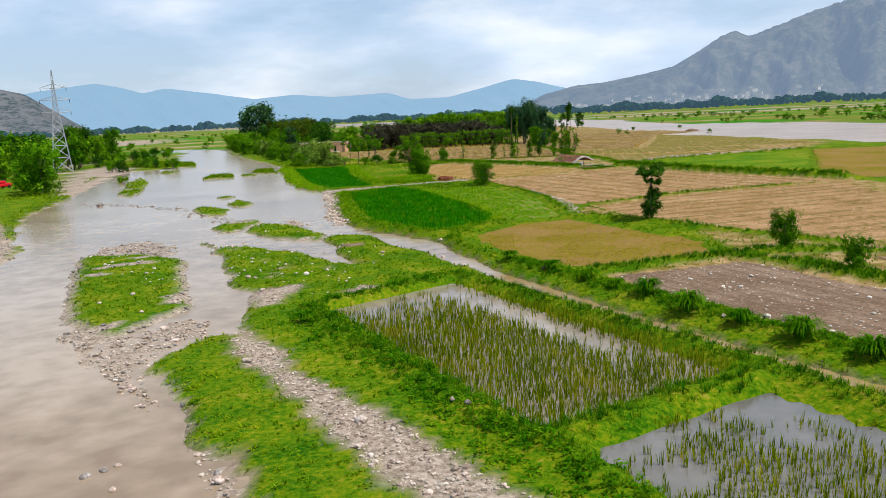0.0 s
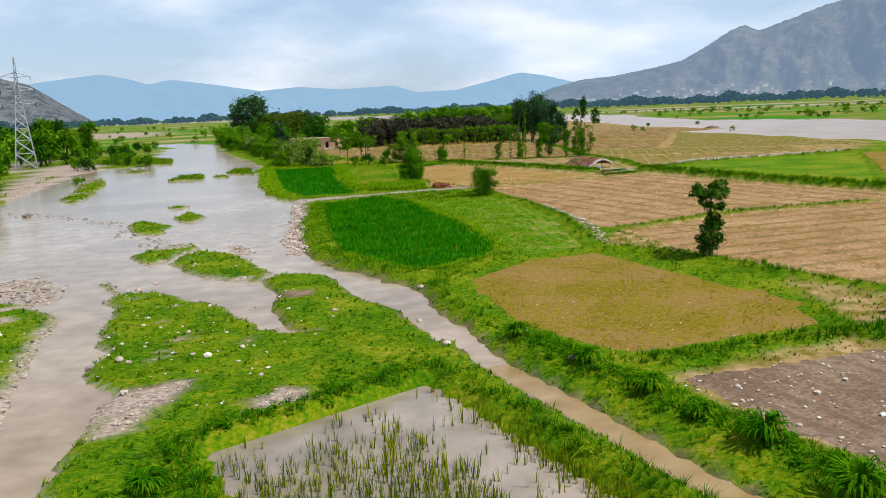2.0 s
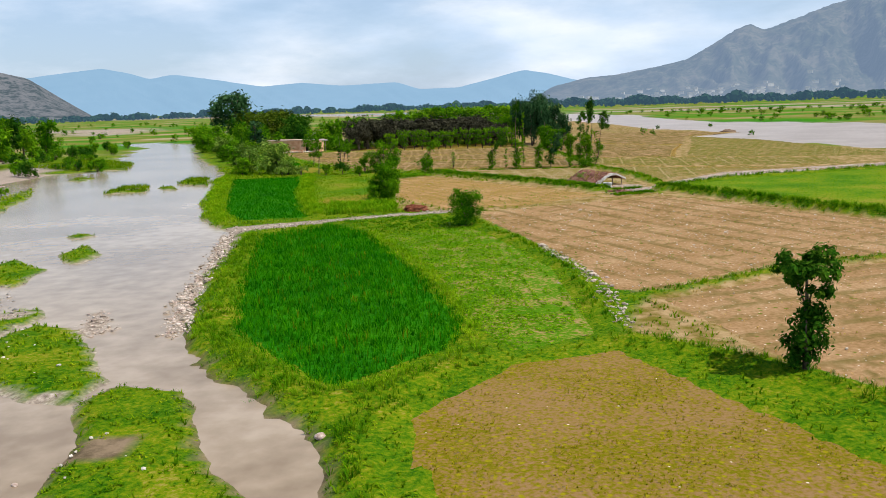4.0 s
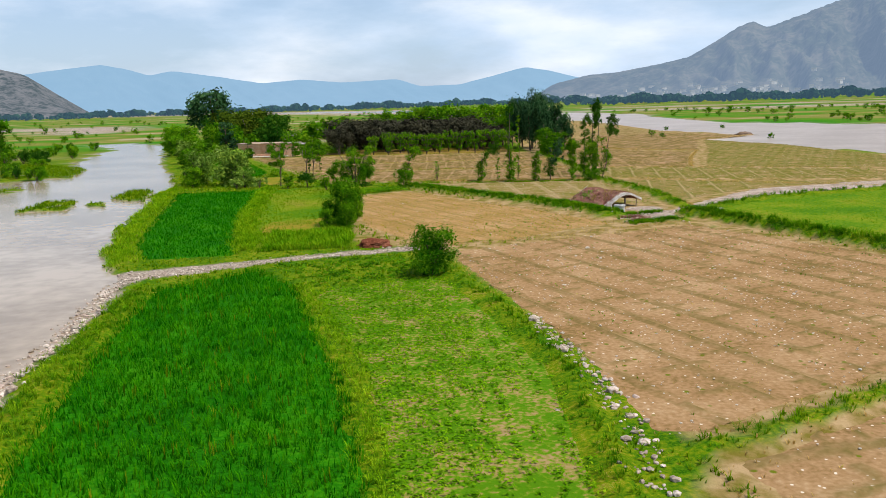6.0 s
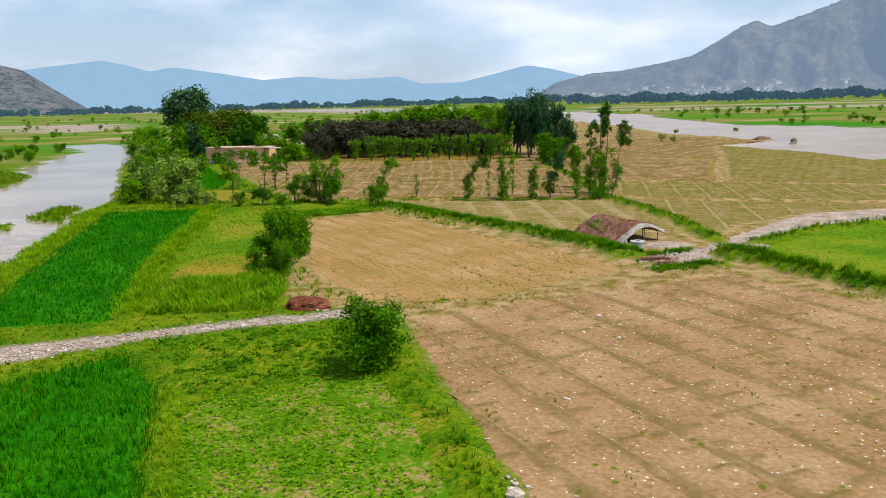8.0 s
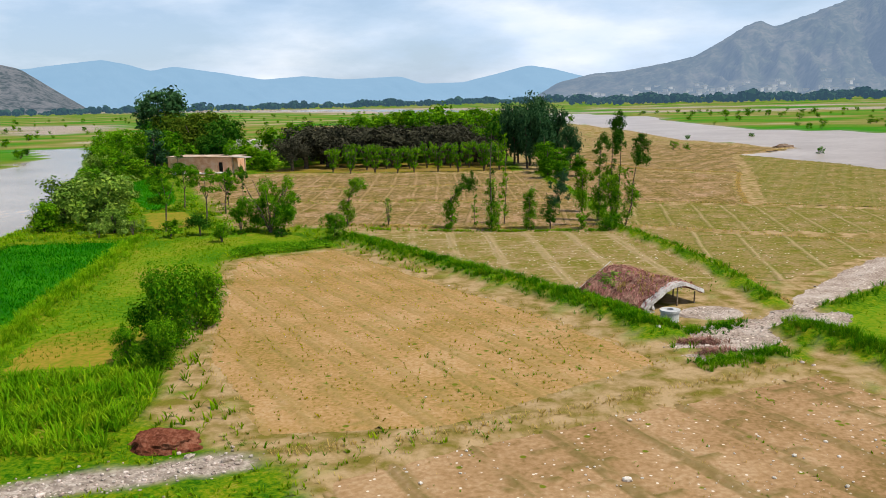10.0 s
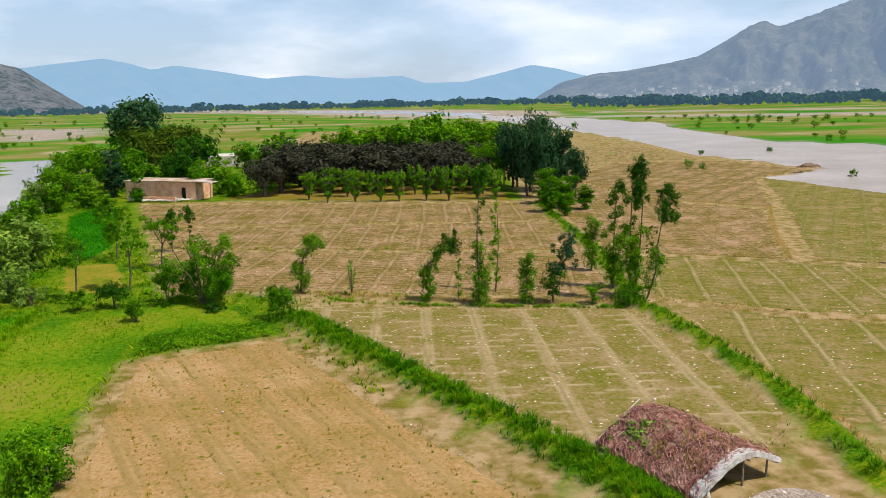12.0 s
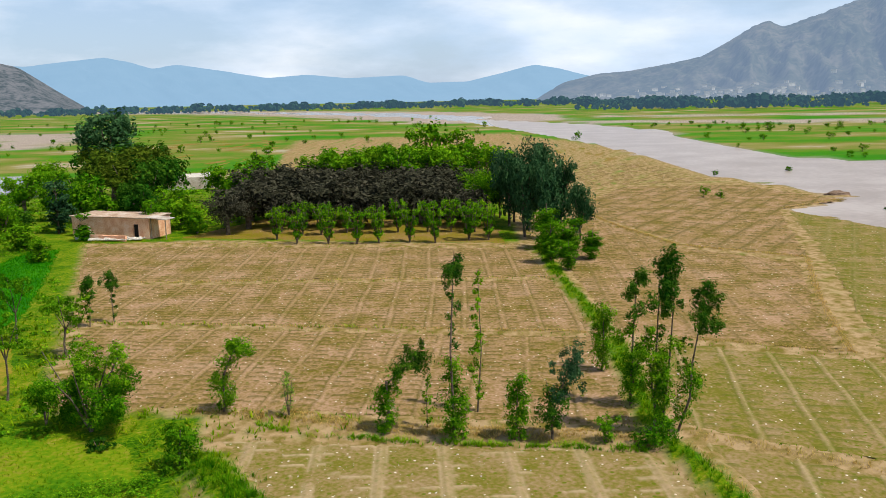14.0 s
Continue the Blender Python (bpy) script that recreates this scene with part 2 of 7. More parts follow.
PADDYWATER = water_material("paddy_water", [(0.13, 0.125, 0.11), (0.17, 0.16, 0.145), (0.21, 0.20, 0.18)], 0.02, 0.03, 1.2, 0.7)



def bed_material(name, base, weed, pale):
    """Soil of a field whose sheet marks weeds and painted shade along the furrows, and where the earth is trodden pale.
    """
    m = base.copy()
    m.name = name
    nd, lk = m.node_tree.nodes, m.node_tree.links
    b = nd["Principled BSDF"]
    out = b.inputs["Base Color"].links[0].from_socket
    t, n = nd.new("ShaderNodeTexCoord"), nd.new("ShaderNodeTexNoise")
    n.inputs["Scale"].default_value, n.inputs["Detail"].default_value = 2.6, 6
    lk.new(t.outputs["Object"], n.inputs["Vector"])
    r = nd.new("ShaderNodeMapRange")
    r.inputs[1].default_value, r.inputs[2].default_value, r.inputs[3].default_value, r.inputs[4].default_value = 0.32, 0.52, 0.45, 1.0
    lk.new(n.outputs[0], r.inputs[0])
    for key, col in (("pale", pale), ("weed", weed)):
        at, mu, mx = nd.new("ShaderNodeAttribute"), nd.new("ShaderNodeMath"), nd.new("ShaderNodeMix")
        at.attribute_name, mu.operation, mx.data_type = key, "MULTIPLY", "RGBA"
        lk.new(at.outputs["Fac"], mu.inputs[0])
        lk.new(r.outputs[0], mu.inputs[1])
        lk.new(mu.outputs[0], mx.inputs[0])
        lk.new(out, mx.inputs[6])
        mx.inputs[7].default_value = (*col, 1)
        out = mx.outputs[2]
    lk.new(out, b.inputs["Base Color"])
    return m


BED = {
    "seeded": bed_material("seeded_beds", FIELD["grey"], (0.078, 0.07, 0.010), (0.36, 0.25, 0.14)),
    "ridged": bed_material("ridged_beds", FIELD["beds"], (0.36, 0.27, 0.16), (0.40, 0.29, 0.18)),
    "mixed": bed_material("mixed_beds", FIELD["beds"], (0.095, 0.105, 0.012), (0.42, 0.33, 0.19)),
    "dry": bed_material("dry_beds", FIELD["tan"], (0.13, 0.10, 0.028), (0.40, 0.28, 0.16)),
    "gold": bed_material("gold_beds", FIELD["gold"], (0.21, 0.155, 0.045), (0.42, 0.29, 0.15)),
    "plough": bed_material("ploughed_beds", FIELD["plough"], (0.12, 0.085, 0.06), (0.3, 0.23, 0.17)),
}

# ---------------------------------------------------------------- mesh helpers


def make(name, V, F, mat, parent=None, label="", smooth=False):
    """One mesh object from arrays of corners and of equal-sided faces."""
    V, F = np.asarray(V, np.float32).reshape(-1, 3), np.asarray(F, np.int32)
    me = bpy.data.meshes.new(name)
    k = F.shape[1]
    me.vertices.add(len(V))
    me.vertices.foreach_set("co", V.ravel())
    me.loops.add(F.size)
    me.loops.foreach_set("vertex_index", F.ravel())
    me.polygons.add(len(F))
    me.polygons.foreach_set("loop_start", np.arange(0, F.size, k, dtype=np.int32))
    me.polygons.foreach_set("loop_total", np.full(len(F), k, np.int32))
    me.polygons.foreach_set("use_smooth", np.full(len(F), smooth))
    me.update(calc_edges=True)
    me.materials.append(mat)
    ob = new(name, me)
    ob.parent = parent
    if label:
        ob["label"] = label
    return ob


def part(name, bm, mat, parent=None, label="", smooth=False):
    me = bpy.data.meshes.new(name)
    bmesh.ops.recalc_face_normals(bm, faces=bm.faces)
    bm.to_mesh(me)
    bm.free()
    me.materials.append(mat)
    if smooth:
        me.polygons.foreach_set("use_smooth", np.full(len(me.polygons), True))
    ob = new(name, me)
    ob.parent = parent
    if label:
        ob["label"] = label
    return ob


def thing(name, m, label, category, group=""):
    e = new(name)
    e.matrix_world = m
    return tagged(e, label, category, group)


def box(bm, size, m, bevel=0.0):
    r = bmesh.ops.create_cube(bm, size=1, matrix=m @ Matrix.Diagonal((*size, 1)))
    if bevel:
        es = {e for v in r["verts"] for e in v.link_edges}
        bmesh.ops.bevel(bm, geom=list(es), offset=bevel, segments=1, affect="EDGES")


def rod(bm, a, b, r1, r2, n=6):
    """A tapered rod between two points."""
    a, b = Vector(a), Vector(b)
    m = Matrix.Translation((a + b) / 2) @ (b - a).to_track_quat("Z", "Y").to_matrix().to_4x4()
    bmesh.ops.create_cone(bm, cap_ends=True, segments=n, radius1=r1, radius2=r2, depth=(b - a).length, matrix=m)


def inside(P, poly):
    x, y = P[:, 0], P[:, 1]
    c = np.zeros(len(P), bool)
    q = np.asarray(poly, float)
    for (x1, y1), (x2, y2) in zip(q, np.roll(q, -1, 0)):
        with np.errstate(divide="ignore", invalid="ignore"):
            c ^= ((y1 > y) != (y2 > y)) & (x < (x2 - x1) * (y - y1) / (y2 - y1) + x1)
    return c


def line_dist(P, pts, closed=False):
    q = np.asarray(pts, float)
    segs = list(zip(q, np.roll(q, -1, 0))) if closed else list(zip(q[:-1], q[1:]))
    d = np.full(len(P), 1e9)
    for a, b in segs:
        ab = b - a
        s = np.clip(((P - a) @ ab) / max(1e-9, ab @ ab), 0, 1)
        d = np.minimum(d, np.hypot(*(P - a - s[:, None] * ab).T))
    return d


def signed(P, poly):
    """Distance to a polygon's edge, positive inside; far from it only roughly."""
    q = np.asarray(poly, float)
    lo, hi = q.min(0), q.max(0)
    margin = 9 + 0.25 * (hi - lo).max()
    gap = np.maximum(lo - P, P - hi).max(1)
    out = -np.maximum(gap, 0.0)
    near = gap < margin
    N = P[near]
    if len(N):
        d = line_dist(N, poly, True)
        out[near] = np.where(inside(N, poly), d, -d)
    return out


def wobble(P, size, seed=0):
    """Cheap smooth noise in -1..1 from a few waves."""
    r = np.random.default_rng(seed)
    v = np.zeros(len(P))
    for k in range(9):
        a, f, p = r.uniform(0, 2 * np.pi), r.uniform(0.5, 2.2) / size, r.uniform(0, 6.28)
        v += np.sin((P[:, 0] * np.cos(a) + P[:, 1] * np.sin(a)) * f * 2 * np.pi + p)
    return v / 4.5


def sstep(v, a, b):
    t = np.clip((v - a) / (b - a), 0, 1)
    return t * t * (3 - 2 * t)


# ---------------------------------------------------------------- plan, in metres
RIVER = [(3.0, 53.4), (1.9, 56.6), (0.9, 59.7), (-0.1, 63.8), (-2, 67.3), (-5.4, 71.5), (-9.1, 78.7), (-11.5, 87.8), (-14.8, 111.7), (-18.4, 117.8), (-22.2, 126.8), (-24.5, 134), (-27.6, 147.2), (-32, 166),
         (-34.4, 182), (-42.5, 205), (-53.5, 232), (-84, 325), (-106, 353), (-116, 346), (-93, 310), (-84.5, 274), (-75, 240), (-61, 212), (-64, 201), (-72, 198), (-70, 180), (-56, 125), (-50, 100), (-44, 85),
         (-37, 72), (-33, 60), (-30, 50), (-26, 35), (-22, 20), (-19, -5), (-2, -5), (-4, 16), (-5.6, 21), (-7.5, 24.4), (-9.2, 27.5), (-12.8, 33.5), (-12.4, 38.3), (-10.3, 39),
         (-10.4, 43), (-12.3, 48.3), (-14.8, 56), (-18.4, 65), (-20.4, 70.2), (-13.7, 65.6), (-7.5, 58.4)]
RIVER2 = [(-7.5, 58.4), (-5.8, 56.8), (-4.8, 58.4), (-6.2, 61.5), (-7.2, 63), (-9.5, 64.5), (-10.5, 62)]
ISLANDS = [
    [(-29.2, 65.9), (-24, 66), (-19.8, 63.2), (-16.5, 53), (-13.8, 44.9), (-16.3, 38.6), (-20.2, 42.4), (-23.6, 50), (-26.5, 57.5)],
    [(-18.9, 76.7), (-18.1, 82.7), (-15.8, 81.2), (-12.4, 76.8), (-9.8, 71.9), (-10.0, 68.6), (-12.6, 69.7), (-15.9, 72.6)],
    [(-10.6, 69.4), (-9.5, 72.1), (-6.4, 70.8), (-3.2, 63.6), (-0.8, 60.2), (0.9, 54.4), (2, 49), (-5, 51), (-4.8, 56.5), (-6.5, 57.5), (-8, 61.1), (-8.6, 65.4)],
    [(-22.8, 80), (-22.3, 83.8), (-19.2, 86), (-17.8, 83.6), (-18.9, 79), (-20.3, 76.6)],
    [(-29.8, 98.2), (-29.9, 103.4), (-24.8, 98), (-24, 92), (-26.9, 92.6)],
    [(-27.6, 103.9), (-26.6, 109.2), (-23, 104), (-23.4, 99.2)],
    [(-44.2, 154.6), (-45.6, 165), (-41, 165.6), (-38.2, 156)],
    [(-49.4, 127), (-57.4, 152), (-61.4, 171), (-53.6, 154), (-46.8, 131), (-45, 121)],
    [(-37.6, 166.4), (-39, 177.8), (-34.6, 175), (-31.0, 161.5)],
    [(-38.8, 161.4), (-37, 164), (-34, 158.2), (-36.6, 157.2)], [(-61, 181), (-63, 190), (-58, 185), (-57.6, 178.6)],
    [(-87, 219), (-86, 245), (-66, 226), (-59, 204), (-70.5, 204)],
    [(-31, 114), (-29.5, 112.5), (-28, 114.5), (-30, 116)],
]
RIGHT_RIVER = [(20, 800), (64, 497), (73, 416), (75, 325), (83, 296), (87, 279), (85, 273), (70.4, 263.4), (76, 243), (84, 205), (95, 160), (112, 110), (140, 20), (190, 20), (170, 160), (145, 290),
               (130, 351), (118, 355), (108, 405), (109, 480), (119, 550), (97, 668), (30, 830), (-60, 1150), (-90, 1150), (-5, 860)]
FAR_STRIPS = [[(-420, 640), (-246, 604), (-183, 488), (-175, 502), (-186, 563), (-237, 664), (-420, 720)], [(-900, 1900), (-361, 1380), (-143, 1040), (6, 740), (95, 741), (110, 900), (-2, 1190), (-330, 1600), (-900, 2200)],
              [(95, 690), (240, 620), (420, 590), (420, 615), (250, 660), (90, 730)], [(130, 820), (420, 740), (420, 765), (140, 850)]]
CANAL = [(0.0, 60.8), (1.9, 55), (3.2, 50.6), (5.6, 45.6), (7.9, 40.3), (11.7, 32.6), (14.8, 26.9), (19, 18)]
PADDY_A = [(-6.4, 42.7), (0.7, 48.8), (10.7, 29.7), (2.6, 24.5)]
PADDY_B = [(3.8, 23.0), (10.9, 27.5), (18.5, 13), (10, 9)]
GRAVEL = [(-10.3, 40), (-9.2, 38.7), (-6.5, 33.7), (-4.1, 29.7), (-1.2, 24.9), (2.6, 20.2), (8, 13), (4, 11), (-1.3, 20.6), (-3, 23), (-5.5, 28.1), (-9, 34.1), (-10.4, 37)]
TRACK = [(-15.5, 113), (-11.5, 115), (-7, 118.2), (-2, 120.2), (4, 121.9)]
# name, kind of soil, corners, label
FIELDS = [
    ("plough", [(9.2, 47.9), (19, 50.8), (28.5, 27.5), (19.5, 27), (13.5, 37.5)], "grey-brown ploughed field strewn with pale stones"),
    ("olive", [(2.3, 66.5), (6.8, 72.5), (11.7, 74.1), (19, 58), (18.3, 54), (8.7, 50.6), (4.5, 55.3)], "bare tan field with a thin olive-green weed cover"),
    ("rice", [(-12.3, 109), (-6.6, 115.6), (-2.8, 109.6), (2.2, 92.6), (5, 79), (4.5, 75), (0.2, 69.9), (-1.2, 70.3), (-6.4, 78.4), (-9.5, 92)], "dark green rice field in dense growth"),
    ("crop", [(-1.6, 108), (6.2, 112), (8.7, 104.2), (11.6, 91), (11.8, 76.5), (7, 73.5), (5.6, 77), (3, 92.8)], "light green vegetable field with bare furrows"),
    ("rice", [(-29.6, 170), (-18.2, 171), (-15.4, 147), (-12.2, 132.4), (-9.0, 121.2), (-16.4, 120.2), (-19.5, 127.2), (-23, 141)], "dark green rice field beside the river"),
    ("grass", [(-17, 171), (-8.5, 171), (-4, 139), (-9.9, 133.4), (-11.6, 135)], "yellow-green grass field with a dry corner"),
    ("gold", [(-6, 159.8), (2.0, 164.6), (11.2, 149.9), (16.9, 141.6), (21.1, 133.9), (21.8, 132), (11.4, 124.5), (4.2, 124.0), (-1.0, 134.5)], "golden stubble field with faint ridges"),
    ("tan", [(7.0, 120.6), (11.5, 123), (28, 130.4), (38, 112.5), (47.5, 96.5), (26.4, 91.3), (15.3, 84.6), (13.4, 85), (12.2, 95.8), (10.0, 105), (7.6, 115)], "tan harvested field with low earth ridges and stones"),
    ("tan", [(15.2, 82.6), (26.5, 89.3), (47, 95.4), (39, 53), (27.5, 56), (21.3, 65), (17.6, 71.5)], "tan stubble field behind the lone tree"),
    ("plough", [(25, 54), (39, 51), (46, 30), (31, 30)], "grey-brown bare field"),
    ("grass", [(30.5, 137), (42, 147), (68.5, 155), (62.5, 140), (53, 118), (46, 104), (39.4, 115)], "bright green grass field inside an earth bank"),
    ("rice", [(-40.8, 226.6), (-41, 235), (-37.5, 236.8), (-30.6, 219.4), (-24.4, 202.6), (-23.4, 192.9), (-25.8, 194), (-33, 209)], "dark green rice strip beside the scrub"),
    ("yellow", [(-18.5, 177), (-25, 191), (-19.5, 191.5), (-14.2, 180)], "yellowing grass plot behind the scrub"),
    ("yellow", [(-10.2, 132.2), (-4.8, 133.4), (-5.2, 142), (-11.2, 138.6)], "dry orange-yellow corner of a grass field"),
    ("grass", [(-12.5, 174), (-3.3, 172.6), (0.6, 167), (-7, 164.4), (-9, 162), (-13.8, 169)], "bright green grass plot behind the stubble field"),
    ("gravel", [(22, 135), (24.2, 138.2), (28.4, 139.4), (30.6, 142.6), (34.6, 143), (34, 139), (31.8, 136.4), (28.6, 134.8), (23.3, 131.4)], "stony grey yard in front of the hut"),
    ("olive", [(69.5, 155), (92, 151), (66, 98), (49.5, 97.5), (47, 102.5), (54.5, 119), (63.5, 140)], "olive-brown field beside the green field"),
    ("gravel", [(29, 140.2), (34, 142.2), (43.5, 149.3), (70, 157.6), (70, 163), (43, 155.6), (34.6, 147), (31.6, 143)], "stony pinkish-grey farm track"),
    ("olive", [(-24, 244), (22.4, 235.5), (21, 257), (-16, 262)], "tan and green orchard ground"),
    ("beds", [(1.6, 173), (26.6, 170.8), (29, 159), (30, 150), (28, 146.4), (19.5, 145.4), (13.9, 153), (7.9, 162.2)], "brown seeded field divided by low ridges"),
    ("grey", [(-17, 197.8), (27, 192.6), (26.4, 173.8), (5, 176.8), (-10.6, 178.4)], "brown seeded field behind the row of young trees"),
    ("grey", [(-25.6, 214.2), (26, 213.6), (27, 193.6), (-17.4, 198.8)], "brown seeded field in long strips"),
    ("grey", [(-35, 238.5), (24.4, 232.4), (25.9, 214.6), (-25.8, 215.2)], "brown seeded field below the orchard"),
    ("grey", [(29, 191.8), (44, 186), (66, 177), (63, 161.6), (38, 168.4), (29, 173.6)], "brown seeded field with pale ridges"),
    ("grey", [(31.5, 149), (30.5, 160), (29, 172.4), (38, 167.2), (61, 160.6), (43, 156), (33.4, 148)], "olive-brown field with fine grass lines"),
    ("grey", [(28.6, 193.2), (44, 187.2), (54.4, 220.5), (44, 230.2), (34.5, 266), (27.5, 232)], "tan field crossed by fine furrows"),
    ("grey", [(46.5, 186.6), (67, 178), (82, 175), (78, 235), (69, 262), (57.5, 221)], "grey-green seeded field near the river"),
    ("grey", [(35, 268), (45, 231.5), (56.5, 222.4), (68.5, 263), (84, 273), (74, 300), (50, 300)], "tan field on the river terrace"),
    ("grey", [(22, 275), (34, 270), (48, 302), (71, 305), (69, 360), (30, 350), (10, 300)], "olive field on the river terrace"),
    ("olive", [(-30, 320), (8, 302), (28, 352), (68, 366), (60, 440), (5, 430), (-40, 380)], "far olive field with low banks"),
    ("tan", [(-45, 385), (3, 434), (58, 446), (40, 560), (-60, 520)], "far tan field"),
    ("olive", [(-78, 376), (-32, 332), (-46, 384), (-61, 518), (-150, 600)], "far olive stubble field behind the house"),
]
# pebble bars that just break the water
BARS = [[(-21.6, 45), (-20.2, 42.4), (-16.3, 38.6), (-13.8, 43), (-12.2, 42), (-11.5, 39), (-12.6, 38.3), (-12.9, 33.5), (-10.5, 29), (-11.6, 29), (-14, 32), (-16.6, 35.4), (-19.6, 40)],
        [(-9.8, 28), (-8.7, 27), (-5.2, 20.2), (-6.3, 19.8)],
        [(-30, 71), (-26.5, 74), (-22.5, 70.5), (-20.5, 64), (-24, 66.5), (-29, 66.5)],
        [(-17, 84), (-14, 79), (-12.5, 80), (-15, 86)]]
SHINGLE = [[(-60.7, 139), (-72.6, 174), (-76.5, 212), (-92, 241), (-90, 206), (-76, 167), (-64, 138)], [(-88, 191), (-103, 230), (-101, 255), (-123, 298), (-129, 276), (-114, 238), (-97, 192)], [(-12, 52), (-10.9, 53.8), (-10.2, 53.4), (-11.4, 51.6)], [(-21, 111), (-16, 116), (-9, 118.4), (-8.5, 116.8), (-13, 112.8), (-15.5, 107)], [(-52, 97), (-37, 72), (-33, 60), (-29.5, 50), (-35, 45), (-60, 90)], [(-11.6, 48), (-8.4, 50.4), (-8.8, 44.5), (-10.6, 43)], [(-16.4, 113), (-13.2, 109.5), (-11.7, 92), (-9.8, 82), (-11.8, 82), (-13.6, 92), (-15.2, 104)],
           [(-17.2, 64.8), (-16.8, 65.8), (-15.8, 65.5), (-16.2, 64.5)], [(-13.4, 58.7), (-13.3, 59.7), (-12.7, 59.9), (-12.9, 58.9)], [(-13.7, 62.3), (-13.6, 63.1), (-13.1, 63.0), (-13.2, 62.3)], [(-11.5, 53.4), (-11.4, 54.2), (-10.9, 54.1), (-11.0, 53.4)], [(-11.4, 55.3), (-11.2, 56.6), (-10.6, 57.1), (-10.8, 55.8)], [(-8.0, 54.1), (-7.7, 55.4), (-7.2, 56.0), (-7.5, 54.6)], [(-13.3, 56.8), (-13.3, 57.4), (-13.0, 57.3), (-13.0, 56.7)],
           [(-6, 47), (-4.6, 48.4), (-3.3, 48), (-3.6, 46), (-5.4, 45.6)], [(-72, 175), (-60, 130), (-54, 128), (-66, 178), (-78, 215), (-84, 212)]]
FARM = [(6, 121), (-1, 126), (-7, 160), (2, 165), (0, 176), (-11, 177.5), (-36, 240), (-20, 242), (24, 236), (24, 300), (-30, 320), (-60, 520), (40, 560), (73, 430), (82, 300), (91, 277), (75, 262), (78, 235),
        (84, 180), (70, 158), (42, 149), (31, 138), (31, 131), (48, 96), (60, 60), (40, 28), (18, 26), (9, 48), (19, 52.5), (20, 66), (12, 76), (15, 83), (12.6, 96), (8, 115)]
# low grassy banks: corner points, half width, height
BANKS = [
    ([(-6.9, 42.9), (0.8, 49.6), (11.5, 29.9)], 0.8, 0.42), ([(-6.9, 42.6), (2.4, 23.7), (3.4, 22.6)], 0.9, 0.42), ([(2.9, 23.6), (11.2, 28.6)], 0.75, 0.44),
    ([(11.5, 29.9), (19.6, 12.5)], 0.8, 0.42), ([(3.4, 22.6), (9.6, 8.6)], 0.8, 0.38),
    ([(4.6, 53.4), (7.1, 48), (9.4, 43.4), (13.0, 36), (17.3, 28.4), (21, 20)], 1.2, 0.40), ([(8.6, 49.3), (18.6, 52.5), (21.5, 47), (26, 37)], 0.8, 0.3),
    ([(12, 75.4), (17.4, 70.2), (20.8, 63.8), (26.5, 55)], 0.9, 0.35), ([(18.8, 57), (18.6, 53)], 0.6, 0.25), ([(19, 52.6), (24, 52.8), (31, 49)], 1.3, 0.3), ([(21.5, 49), (23.4, 44), (28, 37)], 1.2, 0.3),
    ([(-12.6, 109.4), (-10.1, 92), (-7.2, 77.4), (-1.4, 68.8), (1.2, 68.4), (5.4, 73.8)], 0.9, 0.33), ([(3.3, 56), (1.6, 61), (0.8, 65.5), (2, 67.6)], 0.7, 0.3),
    ([(11.9, 76.5), (11.8, 92), (9.3, 104.4), (6.6, 113)], 0.6, 0.32), ([(1.8, 169.8), (7.4, 161.8), (17.5, 147.0), (20, 143), (22.8, 136.4)], 1.2, 0.45),
    ([(27.4, 171.5), (29.7, 160), (30.8, 150), (30.6, 142)], 0.8, 0.4), ([(29.6, 136.6), (39, 114), (48.5, 97)], 1.1, 0.65), ([(33, 141), (42, 147.8), (69, 156)], 0.7, 0.3),
    ([(-2, 177.4), (5.2, 176.2), (11.7, 173.6), (27, 172.2)], 0.6, 0.25), ([(-17.6, 198.4), (27.2, 193.1)], 0.4, 0.2), ([(-26, 214.8), (26, 214.1)], 0.35, 0.16),
    ([(-18, 172.5), (-12.2, 134), (-8.9, 121.6)], 0.7, 0.3), ([(15, 83.6), (20, 86.2), (26.5, 90.3), (40, 93.8)], 0.6, 0.22), ([(28, 192.6), (44, 186.6), (66, 177.5)], 0.4, 0.2),
    ([(44.4, 186.6), (49.4, 204), (55.6, 221.4)], 0.4, 0.25), ([(28.7, 173), (38, 168), (62, 161)], 0.5, 0.28), ([(27, 173), (28, 193), (26.6, 214), (26, 232)], 0.8, 0.3), ([(4.5, 122.4), (11.3, 124.2), (21, 129)], 0.35, 0.14),
    ([(-36, 239.6), (24.4, 233.2)], 0.5, 0.25), ([(34.6, 270), (39, 248), (43.6, 231), (56, 222.5)], 0.6, 0.25), ([(22.8, 134), (28, 132), (30, 137)], 0.5, 0.2),
]
DRY_STARTS = {(44.4, 186.6), (28.7, 173), (28, 192.6), (-17.6, 198.4), (-26, 214.8), (4.5, 122.4), (-36, 239.6), (-2, 177.4), (34.6, 270)}
DRY_BANKS = [b[0] for b in BANKS if b[0][0] in DRY_STARTS]
WL = -0.12
CORE = lambda P: (np.abs(P[:, 0]) < 110) & (P[:, 1] < 420) & (P[:, 1] > -20)


